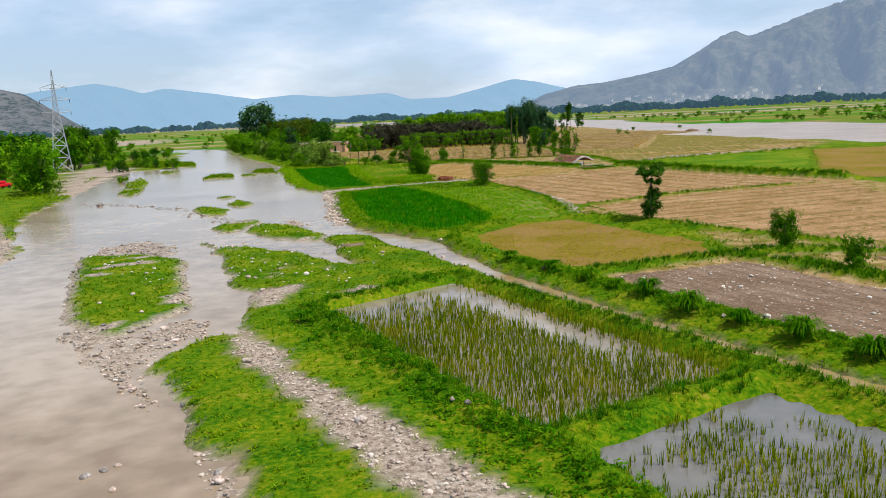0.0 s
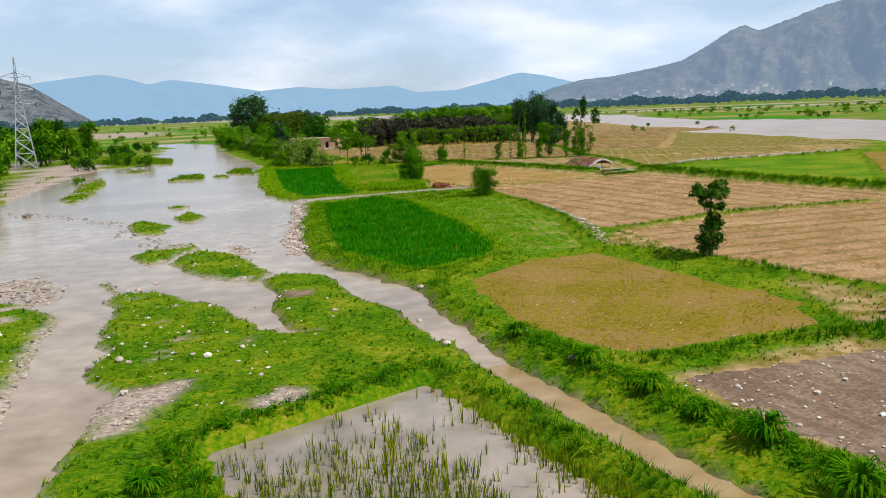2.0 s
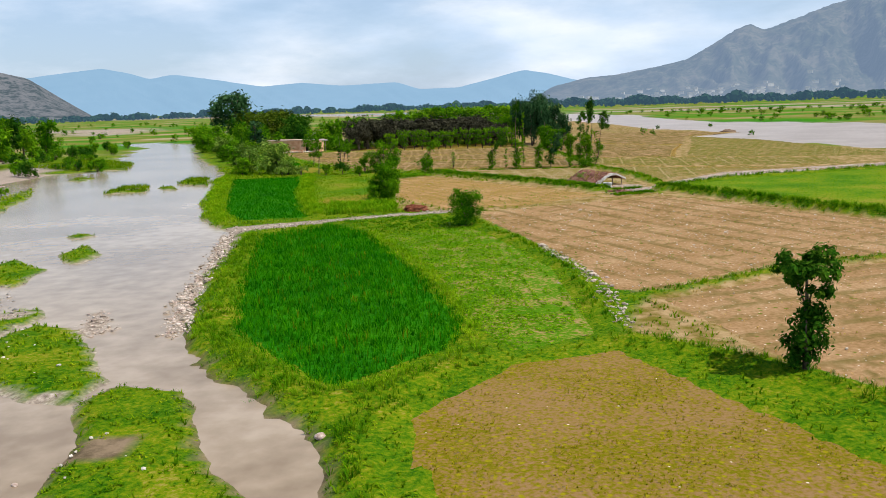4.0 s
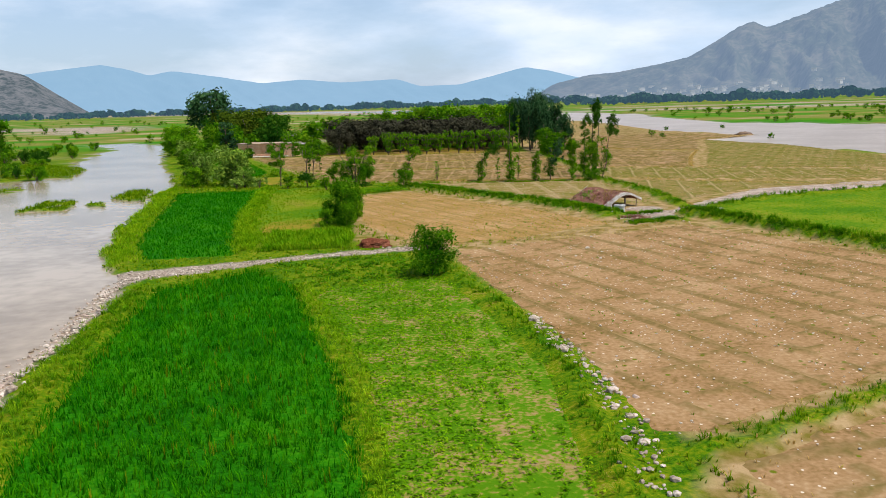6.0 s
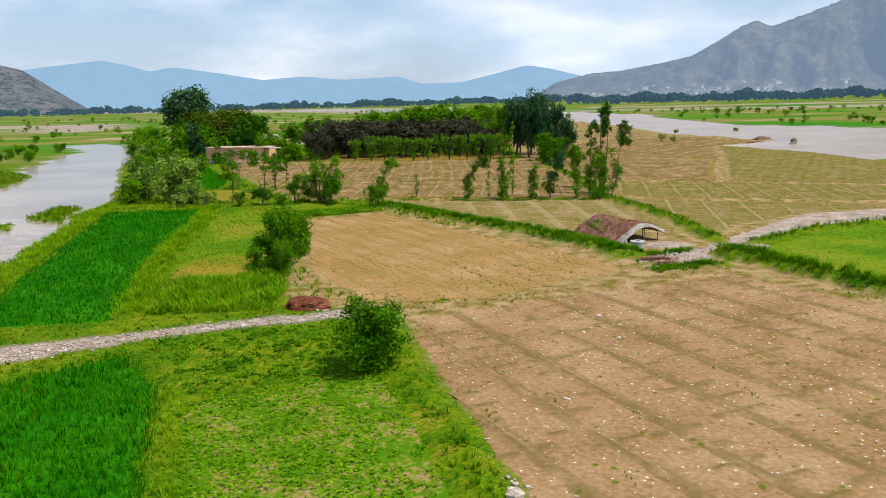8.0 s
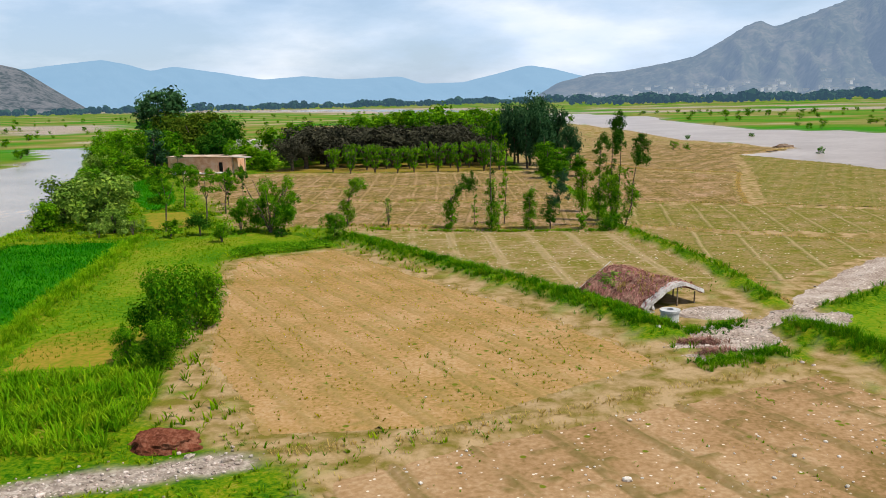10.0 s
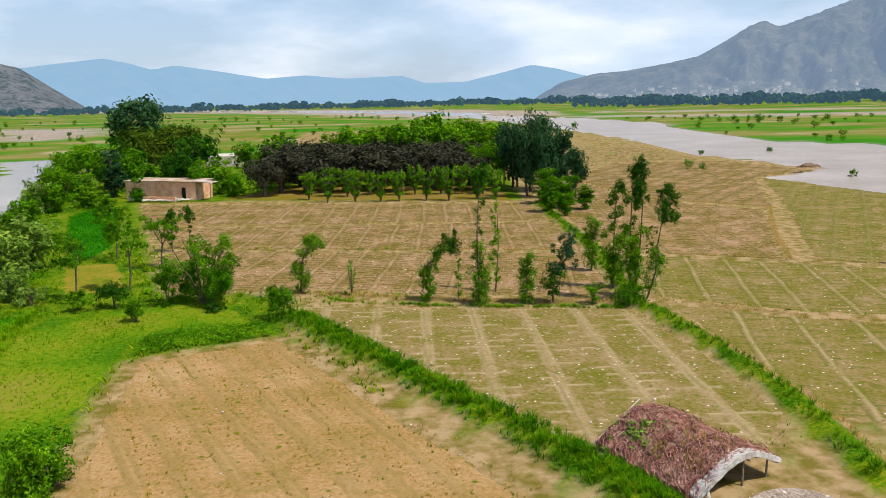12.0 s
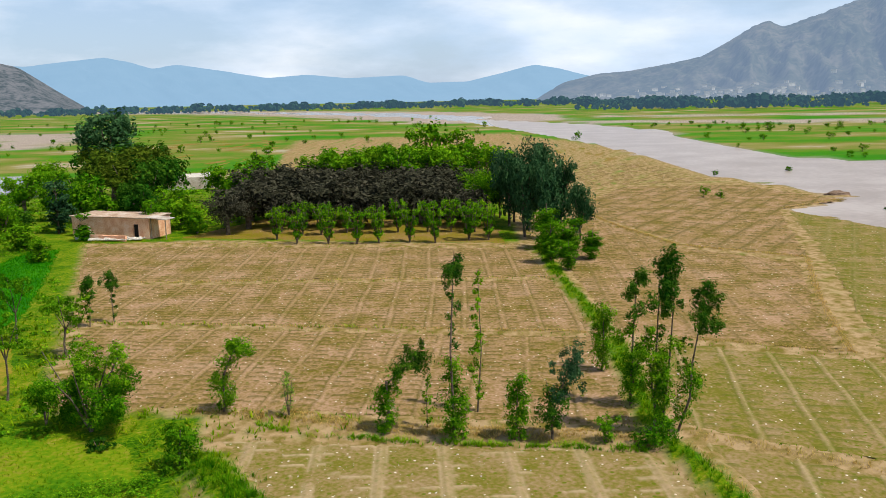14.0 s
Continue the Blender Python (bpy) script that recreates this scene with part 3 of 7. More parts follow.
def terrain(P):
    """Ground height, and how green and how stony it is, at plan points P."""
    P = np.asarray(P, float)
    w = wobble(P, 9, 1) * 0.55 + wobble(P, 2.2, 2) * 0.3
    big = np.clip((P[:, 1] - 100) / 300, 0, 3)
    river = np.maximum(signed(P, RIVER), signed(P, RIVER2)) + w
    right = signed(P, RIGHT_RIVER) + w * (1 + big)
    strips = np.max([signed(P, q) for q in FAR_STRIPS], axis=0) + wobble(P, 60, 3) * 12
    isle = np.max([signed(P, q) for q in ISLANDS], axis=0) + w * 0.5
    canal = 0.28 - line_dist(P, CANAL) + w * 0.12
    bar = np.max([signed(P, q) for q in BARS], axis=0) + w * 0.7
    wet = np.maximum(np.maximum(np.minimum(river, -isle), right), np.maximum(canal, strips * 0.2 - 12.0))
    z = 0.10 - 0.62 * sstep(wet, -0.9, 0.9)
    z += 0.05 * wobble(P, 5, 4) * sstep(-wet, 0.3, 2) + 0.03 * wobble(P, 1.6, 5) * sstep(-wet, 0.1, 1)
    shoal = WL + 0.015 + 0.05 * wobble(P, 1.3, 14) + 0.04 * wobble(P, 3.1, 15)
    z = np.where(bar > -1, np.maximum(z, z + (shoal - z) * sstep(bar, -0.5, 0.5)), z)
    core = CORE(P)
    Q = P[core]
    zc = z[core]
    green = sstep(-wet, 0.2, 0.42) * (1 - sstep(strips, -14, -2))
    gc = green[core]
    flat = np.max([signed(Q, c) for _, c, _ in FIELDS[:28]], axis=0)
    zc = np.where(flat > 0, np.minimum(zc, 0.04 * 0 + zc * (1 - sstep(flat, 0, 0.8))), zc)
    for pts, half, high in BANKS:
        b = np.asarray(pts, float)
        m = ((Q > b.min(0) - 2) & (Q < b.max(0) + 2)).all(1)
        if m.any():
            s = sstep(line_dist(Q[m], pts), half * 0.35, half * 1.25)
            zc[m] = np.maximum(zc[m], high * (1.0 + 0.25 * wobble(Q[m], 2.5, 6)) * (1 - s) + zc[m] * s)
    zc = np.where(canal[core] > -0.5, np.minimum(zc, 0.3 - 0.8 * sstep(canal[core], -0.5, 0.2)), zc)
    for q in (PADDY_A, PADDY_B):
        zc = np.where(signed(Q, q) > -0.5, np.minimum(zc, 0.46 - 0.67 * sstep(signed(Q, q), -0.3, 0.45)), zc)
    grav = np.maximum(signed(Q, GRAVEL) + w[core] * 0.8, 0.95 - line_dist(Q, TRACK) + w[core] * 0.3)
    shore = np.minimum(river[core], 0.9 - np.abs(wet[core] + 0.2))
    bare = np.maximum(np.maximum(grav, np.where(shore > 0, shore - 0.75 + 0.5 * sstep(-Q[:, 0], 8, 14) * (1 - sstep(Q[:, 1], 66, 76)), -1)), 0.0 - np.abs(isle[core] + 0.1))
    bare = np.maximum(bare, np.max([signed(Q, q) for q in SHINGLE], axis=0) + w[core] * 0.8)
    bare = np.maximum(bare, -1 + 1.5 * (wobble(Q, 7, 8) > 0.75) * (isle[core] > 0.5))
    stony = np.zeros(len(P))
    stony[core] = sstep(np.maximum(np.maximum(grav, np.max([signed(Q, q) for q in SHINGLE], axis=0)), np.maximum(bar[core] + 0.3, np.minimum(river[core] + 1.2, -9.5 - Q[:, 0]))) + 0.2 * wobble(Q, 1.5, 16), -0.3, 0.5)
    gc = gc * (1 - sstep(bare, -0.05, 0.4))
    z[core], green[core] = zc, gc
    soil = sstep(signed(P, FARM) + w * 0.4, -0.2, 0.6) * (1 - sstep(z, 0.11, 0.2) * (1 - np.max([1 - sstep(line_dist(P, q), 0.7, 1.3) for q in DRY_BANKS], axis=0)))
    return z, green, wet, np.c_[soil, stony]


def ground_z(P):
    return terrain(np.asarray(P, float).reshape(-1, 2))[0]
# ---------------------------------------------------------------- ground sheet, water
def stretch(a, b, step, end, grow=1.16):
    mid = list(np.arange(a, b + step / 2, step))
    lo, hi, s = [], [], step
    x = mid[-1]
    while x < end:
        s *= grow
        x += s
        hi.append(min(x, end))
    x, s = mid[0], step
    while x > -end:
        s *= grow
        x -= s
        lo.append(max(x, -end))
    return np.array(lo[::-1] + mid + hi)


def ground_material():
    m = bpy.data.materials.new("valley_ground")
    m.use_nodes = True
    nd, lk = m.node_tree.nodes, m.node_tree.links
    b = nd["Principled BSDF"]
    b.inputs["Roughness"].default_value, b.inputs["Specular IOR Level"].default_value = 0.9, 0.02
    t = nd.new("ShaderNodeTexCoord")

    def noise_ramp(scale, detail, stops):
        n = nd.new("ShaderNodeTexNoise")
        n.inputs["Scale"].default_value, n.inputs["Detail"].default_value, n.inputs["Roughness"].default_value = scale, detail, 0.6
        if scale < 0.1:
            stretchy = nd.new("ShaderNodeMapping")
            stretchy.inputs["Scale"].default_value = (0.62, 1.0, 1.0)
            lk.new(t.outputs["Object"], stretchy.inputs["Vector"])
            lk.new(stretchy.outputs[0], n.inputs["Vector"])
        else:
            lk.new(t.outputs["Object"], n.inputs["Vector"])
        r = nd.new("ShaderNodeValToRGB")
        for i, (p, c) in enumerate(stops):
            e = r.color_ramp.elements[i] if i < 2 else r.color_ramp.elements.new(p)
            e.position, e.color = p, (*c, 1)
        lk.new(n.outputs[0], r.inputs[0])
        return n, r
    ng, grass = noise_ramp(0.30, 12, [(0.36, (0.016, 0.075, 0.001)), (0.46, (0.048, 0.125, 0.002)), (0.54, (0.095, 0.16, 0.003)), (0.62, (0.155, 0.185, 0.005)), (0.70, (0.24, 0.21, 0.04))])
    ng.inputs["Roughness"].default_value = 0.72
    fine, sc_, ad_ = nd.new("ShaderNodeTexNoise"), nd.new("ShaderNodeMath"), nd.new("ShaderNodeMath")
    fine.inputs["Scale"].default_value, fine.inputs["Detail"].default_value, fine.inputs["Roughness"].default_value = 5.0, 6, 0.65
    sc_.operation, sc_.inputs[1].default_value = "MULTIPLY", 0.5
    ad_.operation, ad_.inputs[1].default_value = "MULTIPLY_ADD", 0.5
    lk.new(t.outputs["Object"], fine.inputs["Vector"])
    lk.new(fine.outputs[0], sc_.inputs[0])
    lk.new(ng.outputs[0], ad_.inputs[0])
    lk.new(sc_.outputs[0], ad_.inputs[2])
    lk.new(ad_.outputs[0], grass.inputs[0])
    for i_, p_ in enumerate((0.40, 0.46, 0.52, 0.57, 0.63)):
        grass.color_ramp.elements[i_].position = p_
    nf, far = noise_ramp(0.021, 12, [(0.39, (0.03, 0.16, 0.004)), (0.46, (0.07, 0.17, 0.008)), (0.515, (0.13, 0.155, 0.022)), (0.59, (0.21, 0.185, 0.06)), (0.68, (0.34, 0.30, 0.23))])
    ns, stones = noise_ramp(4.5, 10, [(0.3, (0.145, 0.115, 0.095)), (0.5, (0.285, 0.235, 0.19)), (0.66, (0.43, 0.37, 0.315)), (0.8, (0.56, 0.51, 0.455))])
    nsoil, soil = noise_ramp(0.8, 12, [(0.38, (0.14, 0.115, 0.02)), (0.48, (0.235, 0.165, 0.065)), (0.6, (0.34, 0.24, 0.125))])
    m1, m2 = nd.new("ShaderNodeMix"), nd.new("ShaderNodeMix")
    m1.data_type = m2.data_type = "RGBA"
    asoil, m0 = nd.new("ShaderNodeAttribute"), nd.new("ShaderNodeMix")
    asoil.attribute_name, m0.data_type = "soil", "RGBA"
    lk.new(asoil.outputs["Fac"], m0.inputs[0])
    lk.new(m1.outputs[2], m0.inputs[6])
    lk.new(soil.outputs[0], m0.inputs[7])
    av, ad = nd.new("ShaderNodeAttribute"), nd.new("ShaderNodeAttribute")
    av.attribute_name, ad.attribute_name = "green", "distance"
    lk.new(ad.outputs["Fac"], m1.inputs[0])
    lk.new(grass.outputs[0], m1.inputs[6])
    lk.new(far.outputs[0], m1.inputs[7])
    lk.new(av.outputs["Fac"], m2.inputs[0])
    nm, mud = noise_ramp(1.1, 8, [(0.4, (0.10, 0.075, 0.045)), (0.6, (0.21, 0.155, 0.10))])
    ast, m3 = nd.new("ShaderNodeAttribute"), nd.new("ShaderNodeMix")
    ast.attribute_name, m3.data_type = "stony", "RGBA"
    lk.new(ast.outputs["Fac"], m3.inputs[0])
    lk.new(mud.outputs[0], m3.inputs[6])
    lk.new(stones.outputs[0], m3.inputs[7])
    lk.new(m3.outputs[2], m2.inputs[6])
    lk.new(m0.outputs[2], m2.inputs[7])
    lk.new(m2.outputs[2], b.inputs["Base Color"])
    bp = nd.new("ShaderNodeBump")
    bp.inputs["Strength"].default_value, bp.inputs["Distance"].default_value = 0.7, 0.08
    lk.new(ns.outputs[0], bp.inputs["Height"])
    lk.new(bp.outputs[0], b.inputs["Normal"])
    return m


xs, ys = stretch(-46, 46, 0.58, 4900, 1.13), None
_y = [-4900, -2500, -1200, -600, -300, -150, -80, -40, -15, 0, 8]
_v, _s = 14.0, 0.48
while _v < 4900:
    _y.append(_v)
    _s = 0.48 if _v < 125 else min(_s * 1.02, 0.9) if _v < 285 else _s * 1.06
    _v += _s
ys = np.array(_y + [4900.0])
GX, GY = np.meshgrid(xs, ys)
GP = np.c_[GX.ravel(), GY.ravel()]
gz, ggreen, gwet, gsoil = terrain(GP)
nx, ny = len(xs), len(ys)
ii = (np.arange(ny - 1)[:, None] * nx + np.arange(nx - 1)).ravel()
ground = make("ground", np.c_[GP, gz], np.c_[ii, ii + 1, ii + nx + 1, ii + nx], ground_material(), smooth=True)
tagged(ground, "green grassy valley floor with gravel shores and earth banks", "ground", kind="structure")
for key, val in (("green", ggreen), ("soil", gsoil[:, 0]), ("stony", np.maximum(gsoil[:, 1], sstep(GP[:, 1], 160, 240))), ("distance", sstep(np.hypot(GP[:, 0] * 1.3, GP[:, 1] - 100), 170, 260))):
    at = ground.data.attributes.new(key, "FLOAT", "POINT")
    at.data.foreach_set("value", val.astype(np.float32))

wi = (np.arange(39)[:, None] * 40 + np.arange(39)).ravel()
for x0_, x1_, wet_, words in ((-700, 40, MUDWATER, "shallow muddy tan river water"), (40, 700, PALEWATER, "broad pale silty river water")):
    wx, wy = np.meshgrid(np.linspace(x0_, x1_, 40), np.linspace(-60, 1900, 40))
    tagged(make("river_water", np.c_[wx.ravel(), wy.ravel(), np.full(1600, WL)], np.c_[wi, wi + 1, wi + 41, wi + 40], wet_), words, "river", kind="structure")


def ribbon(pts, half, z, mat, words):
    """A band of water along a line, with uneven sides."""
    q = np.array(pts, float)
    c = np.r_[0, np.cumsum(np.hypot(*np.diff(q, axis=0).T))]
    u = np.arange(0, c[-1], 0.5)
    P = np.c_[np.interp(u, c, q[:, 0]), np.interp(u, c, q[:, 1])]
    T = np.gradient(P, axis=0)
    N = np.c_[-T[:, 1], T[:, 0]] / np.hypot(*T.T)[:, None]
    w = half * (1 + 0.2 * wobble(P, 3, 77))[:, None]
    V = np.concatenate([np.c_[P - N * w, np.full(len(P), z)], np.c_[P + N * w, np.full(len(P), z)]])
    i = np.arange(len(P) - 1)
    tagged(make("canal_water", V, np.c_[i, i + 1, i + 1 + len(P), i + len(P)], mat), words, "canal", kind="structure")


ribbon(CANAL[2:], 0.62, WL + 0.012, DITCHWATER, "narrow ochre muddy irrigation canal")


def sheet(name, poly, z, mat, label, category, step=1.0, relief=0.0, sink=0.0):
    """A field or pool: a gridded sheet cut to a polygon with soft corners, with a skirt into the ground."""
    bm = bmesh.new()
    q = [Vector((x, y, 0)) for x, y in poly]
    pts = []
    for i, p in enumerate(q):
        a, b = q[i - 1], q[(i + 1) % len(q)]
        for s in (0.0, 0.5, 1.0):
            u = p.lerp(a, min(0.4, 1.2 / (p - a).length) * (1 - s))
            v = p.lerp(b, min(0.4, 1.2 / (p - b).length) * s)
            pts.append(u.lerp(v, s))
    n = len(pts)
    # wavy edge
    fine = []
    for i in range(n):
        a, b = pts[i], pts[(i + 1) % n]
        k = max(1, int((b - a).length / 0.55))
        for j in range(k):
            p = a.lerp(b, j / k)
            far_off = Vector((9, 3, 0))
            fine.append((p.x + noise.noise(p * 0.35) * 0.6 + noise.noise(p * 1.7) * 0.25, p.y + noise.noise(p * 0.35 + far_off) * 0.6 + noise.noise(p * 1.7 + far_off) * 0.25, z))
    f = bm.faces.new([bm.verts.new(p) for p in fine])
    bmesh.ops.triangulate(bm, faces=[f])
    ob = part(name, bm, mat)
    return tagged(ob, label, category, kind="structure")


def bed_field(k, mat, way, strip, cross, step, gaps=0.3, high=0.06, fw=0.17, cw=0.13, cut=0.0, wl=0.0, pl=0.5):
    """A field sheet with its relief: long trodden furrows between strips, and short broken cross ridges in each strip."""
    corners, words = FIELDS[k][1:]
    r = np.random.default_rng(700 + k)
    q = np.asarray(corners, float)
    w = np.array(way, float) / np.hypot(*way)
    n = np.array([-w[1], w[0]])
    a, b = q @ w, q @ n
    S, O = np.meshgrid(np.arange(a.min() - 1, a.max() + 1, step * 0.95), np.arange(b.min() - 1, b.max() + 1, step * 0.75))
    shp = S.shape
    P = S.reshape(-1, 1) * w + O.reshape(-1, 1) * n
    slow, quick = wobble(P, 6, 710 + k), wobble(P, 1.3, 740 + k)
    o = O.ravel() + 0.10 * wobble(P, 11, 770 + k) + 0.03 * quick
    j = np.round(o / strip).astype(int)
    dj = o - j * strip + r.uniform(-0.06, 0.06, 997)[j % 997] * strip
    s = S.ravel() + 0.10 * wobble(P, 5, 800 + k) + r.uniform(0, cross, 997)[j % 997]
    i = np.round(s / cross).astype(int)
    di = s - i * cross
    seat = (i * 73 + j * 151) % 997
    there = (r.uniform(0, 1, 997)[seat] + 0.35 * slow > gaps) * sstep(quick + 0.7 * slow, -1.0, -0.3)
    reach = np.abs(dj / strip + r.uniform(-0.2, 0.2, 997)[seat] * (cut > 0)) < 0.5 - cut * r.uniform(0.2, 1.0, 997)[seat]
    C = np.exp(-(di / cw) ** 2) * there * reach * (np.abs(dj) > fw * 1.6)
    F = np.exp(-(dj / fw) ** 2) * sstep(slow + 0.6 * quick, -1.4 + 0.5 * wl, -0.7 + 0.5 * wl)
    # lines beside the furrows, sunk a little and coloured for their edge shadows
    side = np.exp(-((np.abs(dj) - 0.28) / 0.09) ** 2) * (pl > 0) * sstep(slow - 0.5 * quick, -1.2, -0.2)
    z = 0.052 + 0.0008 * k + high * np.maximum(C, 0.8 * F) - 0.5 * high * side + 0.012 * quick + 0.012 * slow
    edge = signed(P, corners)
    ok = (edge + 0.3 * wobble(P, 2.6, 830 + k) > 0).reshape(shp)
    z -= 0.05 * (1 - sstep(edge, 0, 0.7))
    ids = np.arange(P.shape[0]).reshape(shp)
    cell = ok[:-1, :-1] & ok[1:, :-1] & ok[:-1, 1:] & ok[1:, 1:]
    Q = np.stack([ids[:-1, :-1], ids[:-1, 1:], ids[1:, 1:], ids[1:, :-1]], -1)[cell]
    used, Q = np.unique(Q, return_inverse=True)
    ob = make("field", np.c_[P, z][used], Q.reshape(-1, 4), mat, smooth=True)
    # weed carries the weedy lines and the furrows' painted shadow edges
    for key, val in (("weed", np.maximum(np.maximum(C, wl * F), 0.75 * side)), ("pale", pl * F)):
        ob.data.attributes.new(key, "FLOAT", "POINT").data.foreach_set("value", val[used].astype(np.float32))
    return tagged(ob, words, "field", kind="structure")


# field: soil, direction of the strips, their width, spacing of the cross ridges, fineness
PLOTS = {0: ("plough", (4, -10), 1.15, 2.1, 0.25, 0.4, 0.05, 0.2, 0.2, 0.1, 0.8, 0.0), 6: ("gold", (0.5, -0.86), 1.9, 1.4, 0.25, 0.6, 0.07, 0.16, 0.16, 0.3, 0.55, 0.1), 7: ("dry", (0.42, -0.905), 3.0, 1.5, 0.24, 0.45, 0.08, 0.16, 0.16, 0.2, 0.9, 0.1),
         8: ("dry", (10, 3), 2.4, 1.5, 0.3, 0.45, 0.06, 0.2, 0.2, 0.2, 0.9, 0.1), 19: ("ridged", (0.06, -1), 3.6, 1.25, 0.22, 0.4, 0.06, 0.17, 0.13, 0.12, 0.0, 0.55), 20: ("seeded", (0.075, 1), 3.3, 0.9, 0.2, 0.12, 0.08, 0.17, 0.14, 0.06, 0.0, 0.15),
         21: ("seeded", (0.0, 1), 3.25, 0.9, 0.21, 0.08, 0.08, 0.17, 0.14, 0.04, 0.0, 0.15), 22: ("seeded", (-0.03, 1), 3.2, 1.0, 0.27, 0.1, 0.08, 0.2, 0.18, 0.04, 0.0, 0.2), 23: ("mixed", (-0.17, -1), 3.3, 1.05, 0.22, 0.15, 0.08, 0.14, 0.15, 0.1, 0.0, 0.35),
         24: ("mixed", (0.17, 0.98), 3.9, 1.5, 0.22, 0.3, 0.07, 0.14, 0.15, 0.25, 0.0, 0.5), 25: ("seeded", (0.05, 1), 2.8, 1.1, 0.25, 0.2, 0.09, 0.2, 0.2, 0.15, 0.6, 0.0), 26: ("mixed", (0.42, 0.9), 3.2, 1.5, 0.36, 0.15, 0.09, 0.25, 0.28, 0.1, 0.3, 0.1),
         27: ("seeded", (0.5, 0.8), 3.4, 2.0, 0.45, 0.3, 0.09, 0.4, 0.4, 0.15, 0.8, 0.0), 28: ("seeded", (0.5, 0.8), 3.8, 2.0, 0.7, 0.35, 0.08, 0.5, 0.5, 0.2, 0.6, 0.0)}
fields = []
for n_, (kind_, corners, words) in enumerate(FIELDS):
    fields.append(bed_field(n_, BED[PLOTS[n_][0]], *PLOTS[n_][1:]) if n_ in PLOTS else sheet("field", corners, 0.052 + 0.0008 * n_, FIELD[kind_], words, "field"))
for q, wet_ in ((PADDY_A, SILTWATER), (PADDY_B, PADDYWATER)):
    mid = np.mean(q, 0)
    sheet("paddy_water", [tuple(mid + (np.array(p) - mid) * (1 + 0.8 / np.hypot(*(np.array(p) - mid)))) for p in q], -0.02, wet_, "still grey water standing in a rice paddy", "paddy")

# ---------------------------------------------------------------- mountains
def massif(name, sky_line, d_ridge, d_foot, d_back, mat, label, rough, seed, az_step=0.12, rows=70, zfoot=-2.0, spread=0.0):
    """A range whose ridge keeps to a skyline of (azimuth, elevation) seen from the middle of the valley."""
    a = np.array(sky_line, float)
    az = np.arange(a[0, 0], a[-1, 0], az_step)
    el = np.interp(az, a[:, 0], a[:, 1])
    for _ in range(2):
        el[1:-1] = (el[:-2] + 2 * el[1:-1] + el[2:]) / 4
    s = np.linspace(0, 1, rows)
    V = []
    for i, aa in enumerate(az):
        top = d_ridge * math.tan(radians(el[i])) + 14
        for k in s:
            f = k / 0.8
            d = d_foot + (d_ridge - d_foot) * f if f <= 1 else d_ridge + (d_back - d_ridge) * (f - 1) * 4
            x, y = 8 + d * math.sin(radians(aa)), 64 + d * math.cos(radians(aa))
            p = Vector((aa * 0.42 + 1.5 * k, d / d_ridge * 3.2, 0))
            h = f ** 1.25 if f <= 1 else 1 - (f - 1) * 4 * 0.8
            r = noise.ridged_multi_fractal(p + Vector((seed, 0, 0)), 0.9, 2.1, 6, 1.0, 2.0) - 1.0
            bumpy = rough * top * r * math.sin(math.pi * min(1, max(0, f))) ** 0.8 if f < 1 else 0
            V.append((x, y, zfoot + (top - zfoot) * h + bumpy + rough * 0.08 * top * noise.noise(p * 9)))
    n, m_ = len(az), rows
    i0 = (np.arange(n - 1)[:, None] * m_ + np.arange(m_ - 1)).ravel()
    return tagged(make(name, V, np.c_[i0, i0 + m_, i0 + m_ + 1, i0 + 1], mat, smooth=True), label, "mountain", kind="structure")


def hazy(name, cols, scale, fine, haze_glow, amount, low=0.40, high=0.60):
    """Far surfaces whose material mixes in a blue glow, painted in for the haze of distance."""
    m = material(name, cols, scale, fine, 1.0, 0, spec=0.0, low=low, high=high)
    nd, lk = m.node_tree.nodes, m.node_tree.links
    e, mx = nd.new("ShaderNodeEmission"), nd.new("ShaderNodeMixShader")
    e.inputs[0].default_value = (*haze_glow, 1)
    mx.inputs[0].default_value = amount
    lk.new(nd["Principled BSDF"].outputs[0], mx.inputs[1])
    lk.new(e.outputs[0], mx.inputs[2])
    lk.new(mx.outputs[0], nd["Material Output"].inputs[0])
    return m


# each range's haze is painted by the emission share of its material
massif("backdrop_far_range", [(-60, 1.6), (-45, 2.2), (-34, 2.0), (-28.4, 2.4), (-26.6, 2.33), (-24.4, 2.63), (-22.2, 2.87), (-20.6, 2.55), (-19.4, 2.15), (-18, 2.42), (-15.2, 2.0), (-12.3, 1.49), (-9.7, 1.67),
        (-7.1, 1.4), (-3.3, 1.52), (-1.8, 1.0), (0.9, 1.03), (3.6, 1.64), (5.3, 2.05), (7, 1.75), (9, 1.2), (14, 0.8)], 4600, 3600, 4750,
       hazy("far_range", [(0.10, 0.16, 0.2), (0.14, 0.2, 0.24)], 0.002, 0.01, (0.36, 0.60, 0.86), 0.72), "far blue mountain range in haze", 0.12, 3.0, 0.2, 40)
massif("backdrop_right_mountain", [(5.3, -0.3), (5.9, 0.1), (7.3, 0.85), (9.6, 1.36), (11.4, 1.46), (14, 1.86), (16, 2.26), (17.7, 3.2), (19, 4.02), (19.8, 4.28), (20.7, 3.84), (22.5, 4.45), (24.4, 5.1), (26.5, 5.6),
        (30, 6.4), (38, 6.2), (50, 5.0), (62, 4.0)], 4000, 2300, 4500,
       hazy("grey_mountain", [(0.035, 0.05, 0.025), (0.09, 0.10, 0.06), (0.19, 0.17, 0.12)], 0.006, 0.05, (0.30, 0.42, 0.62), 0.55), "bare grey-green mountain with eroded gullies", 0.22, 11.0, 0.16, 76)
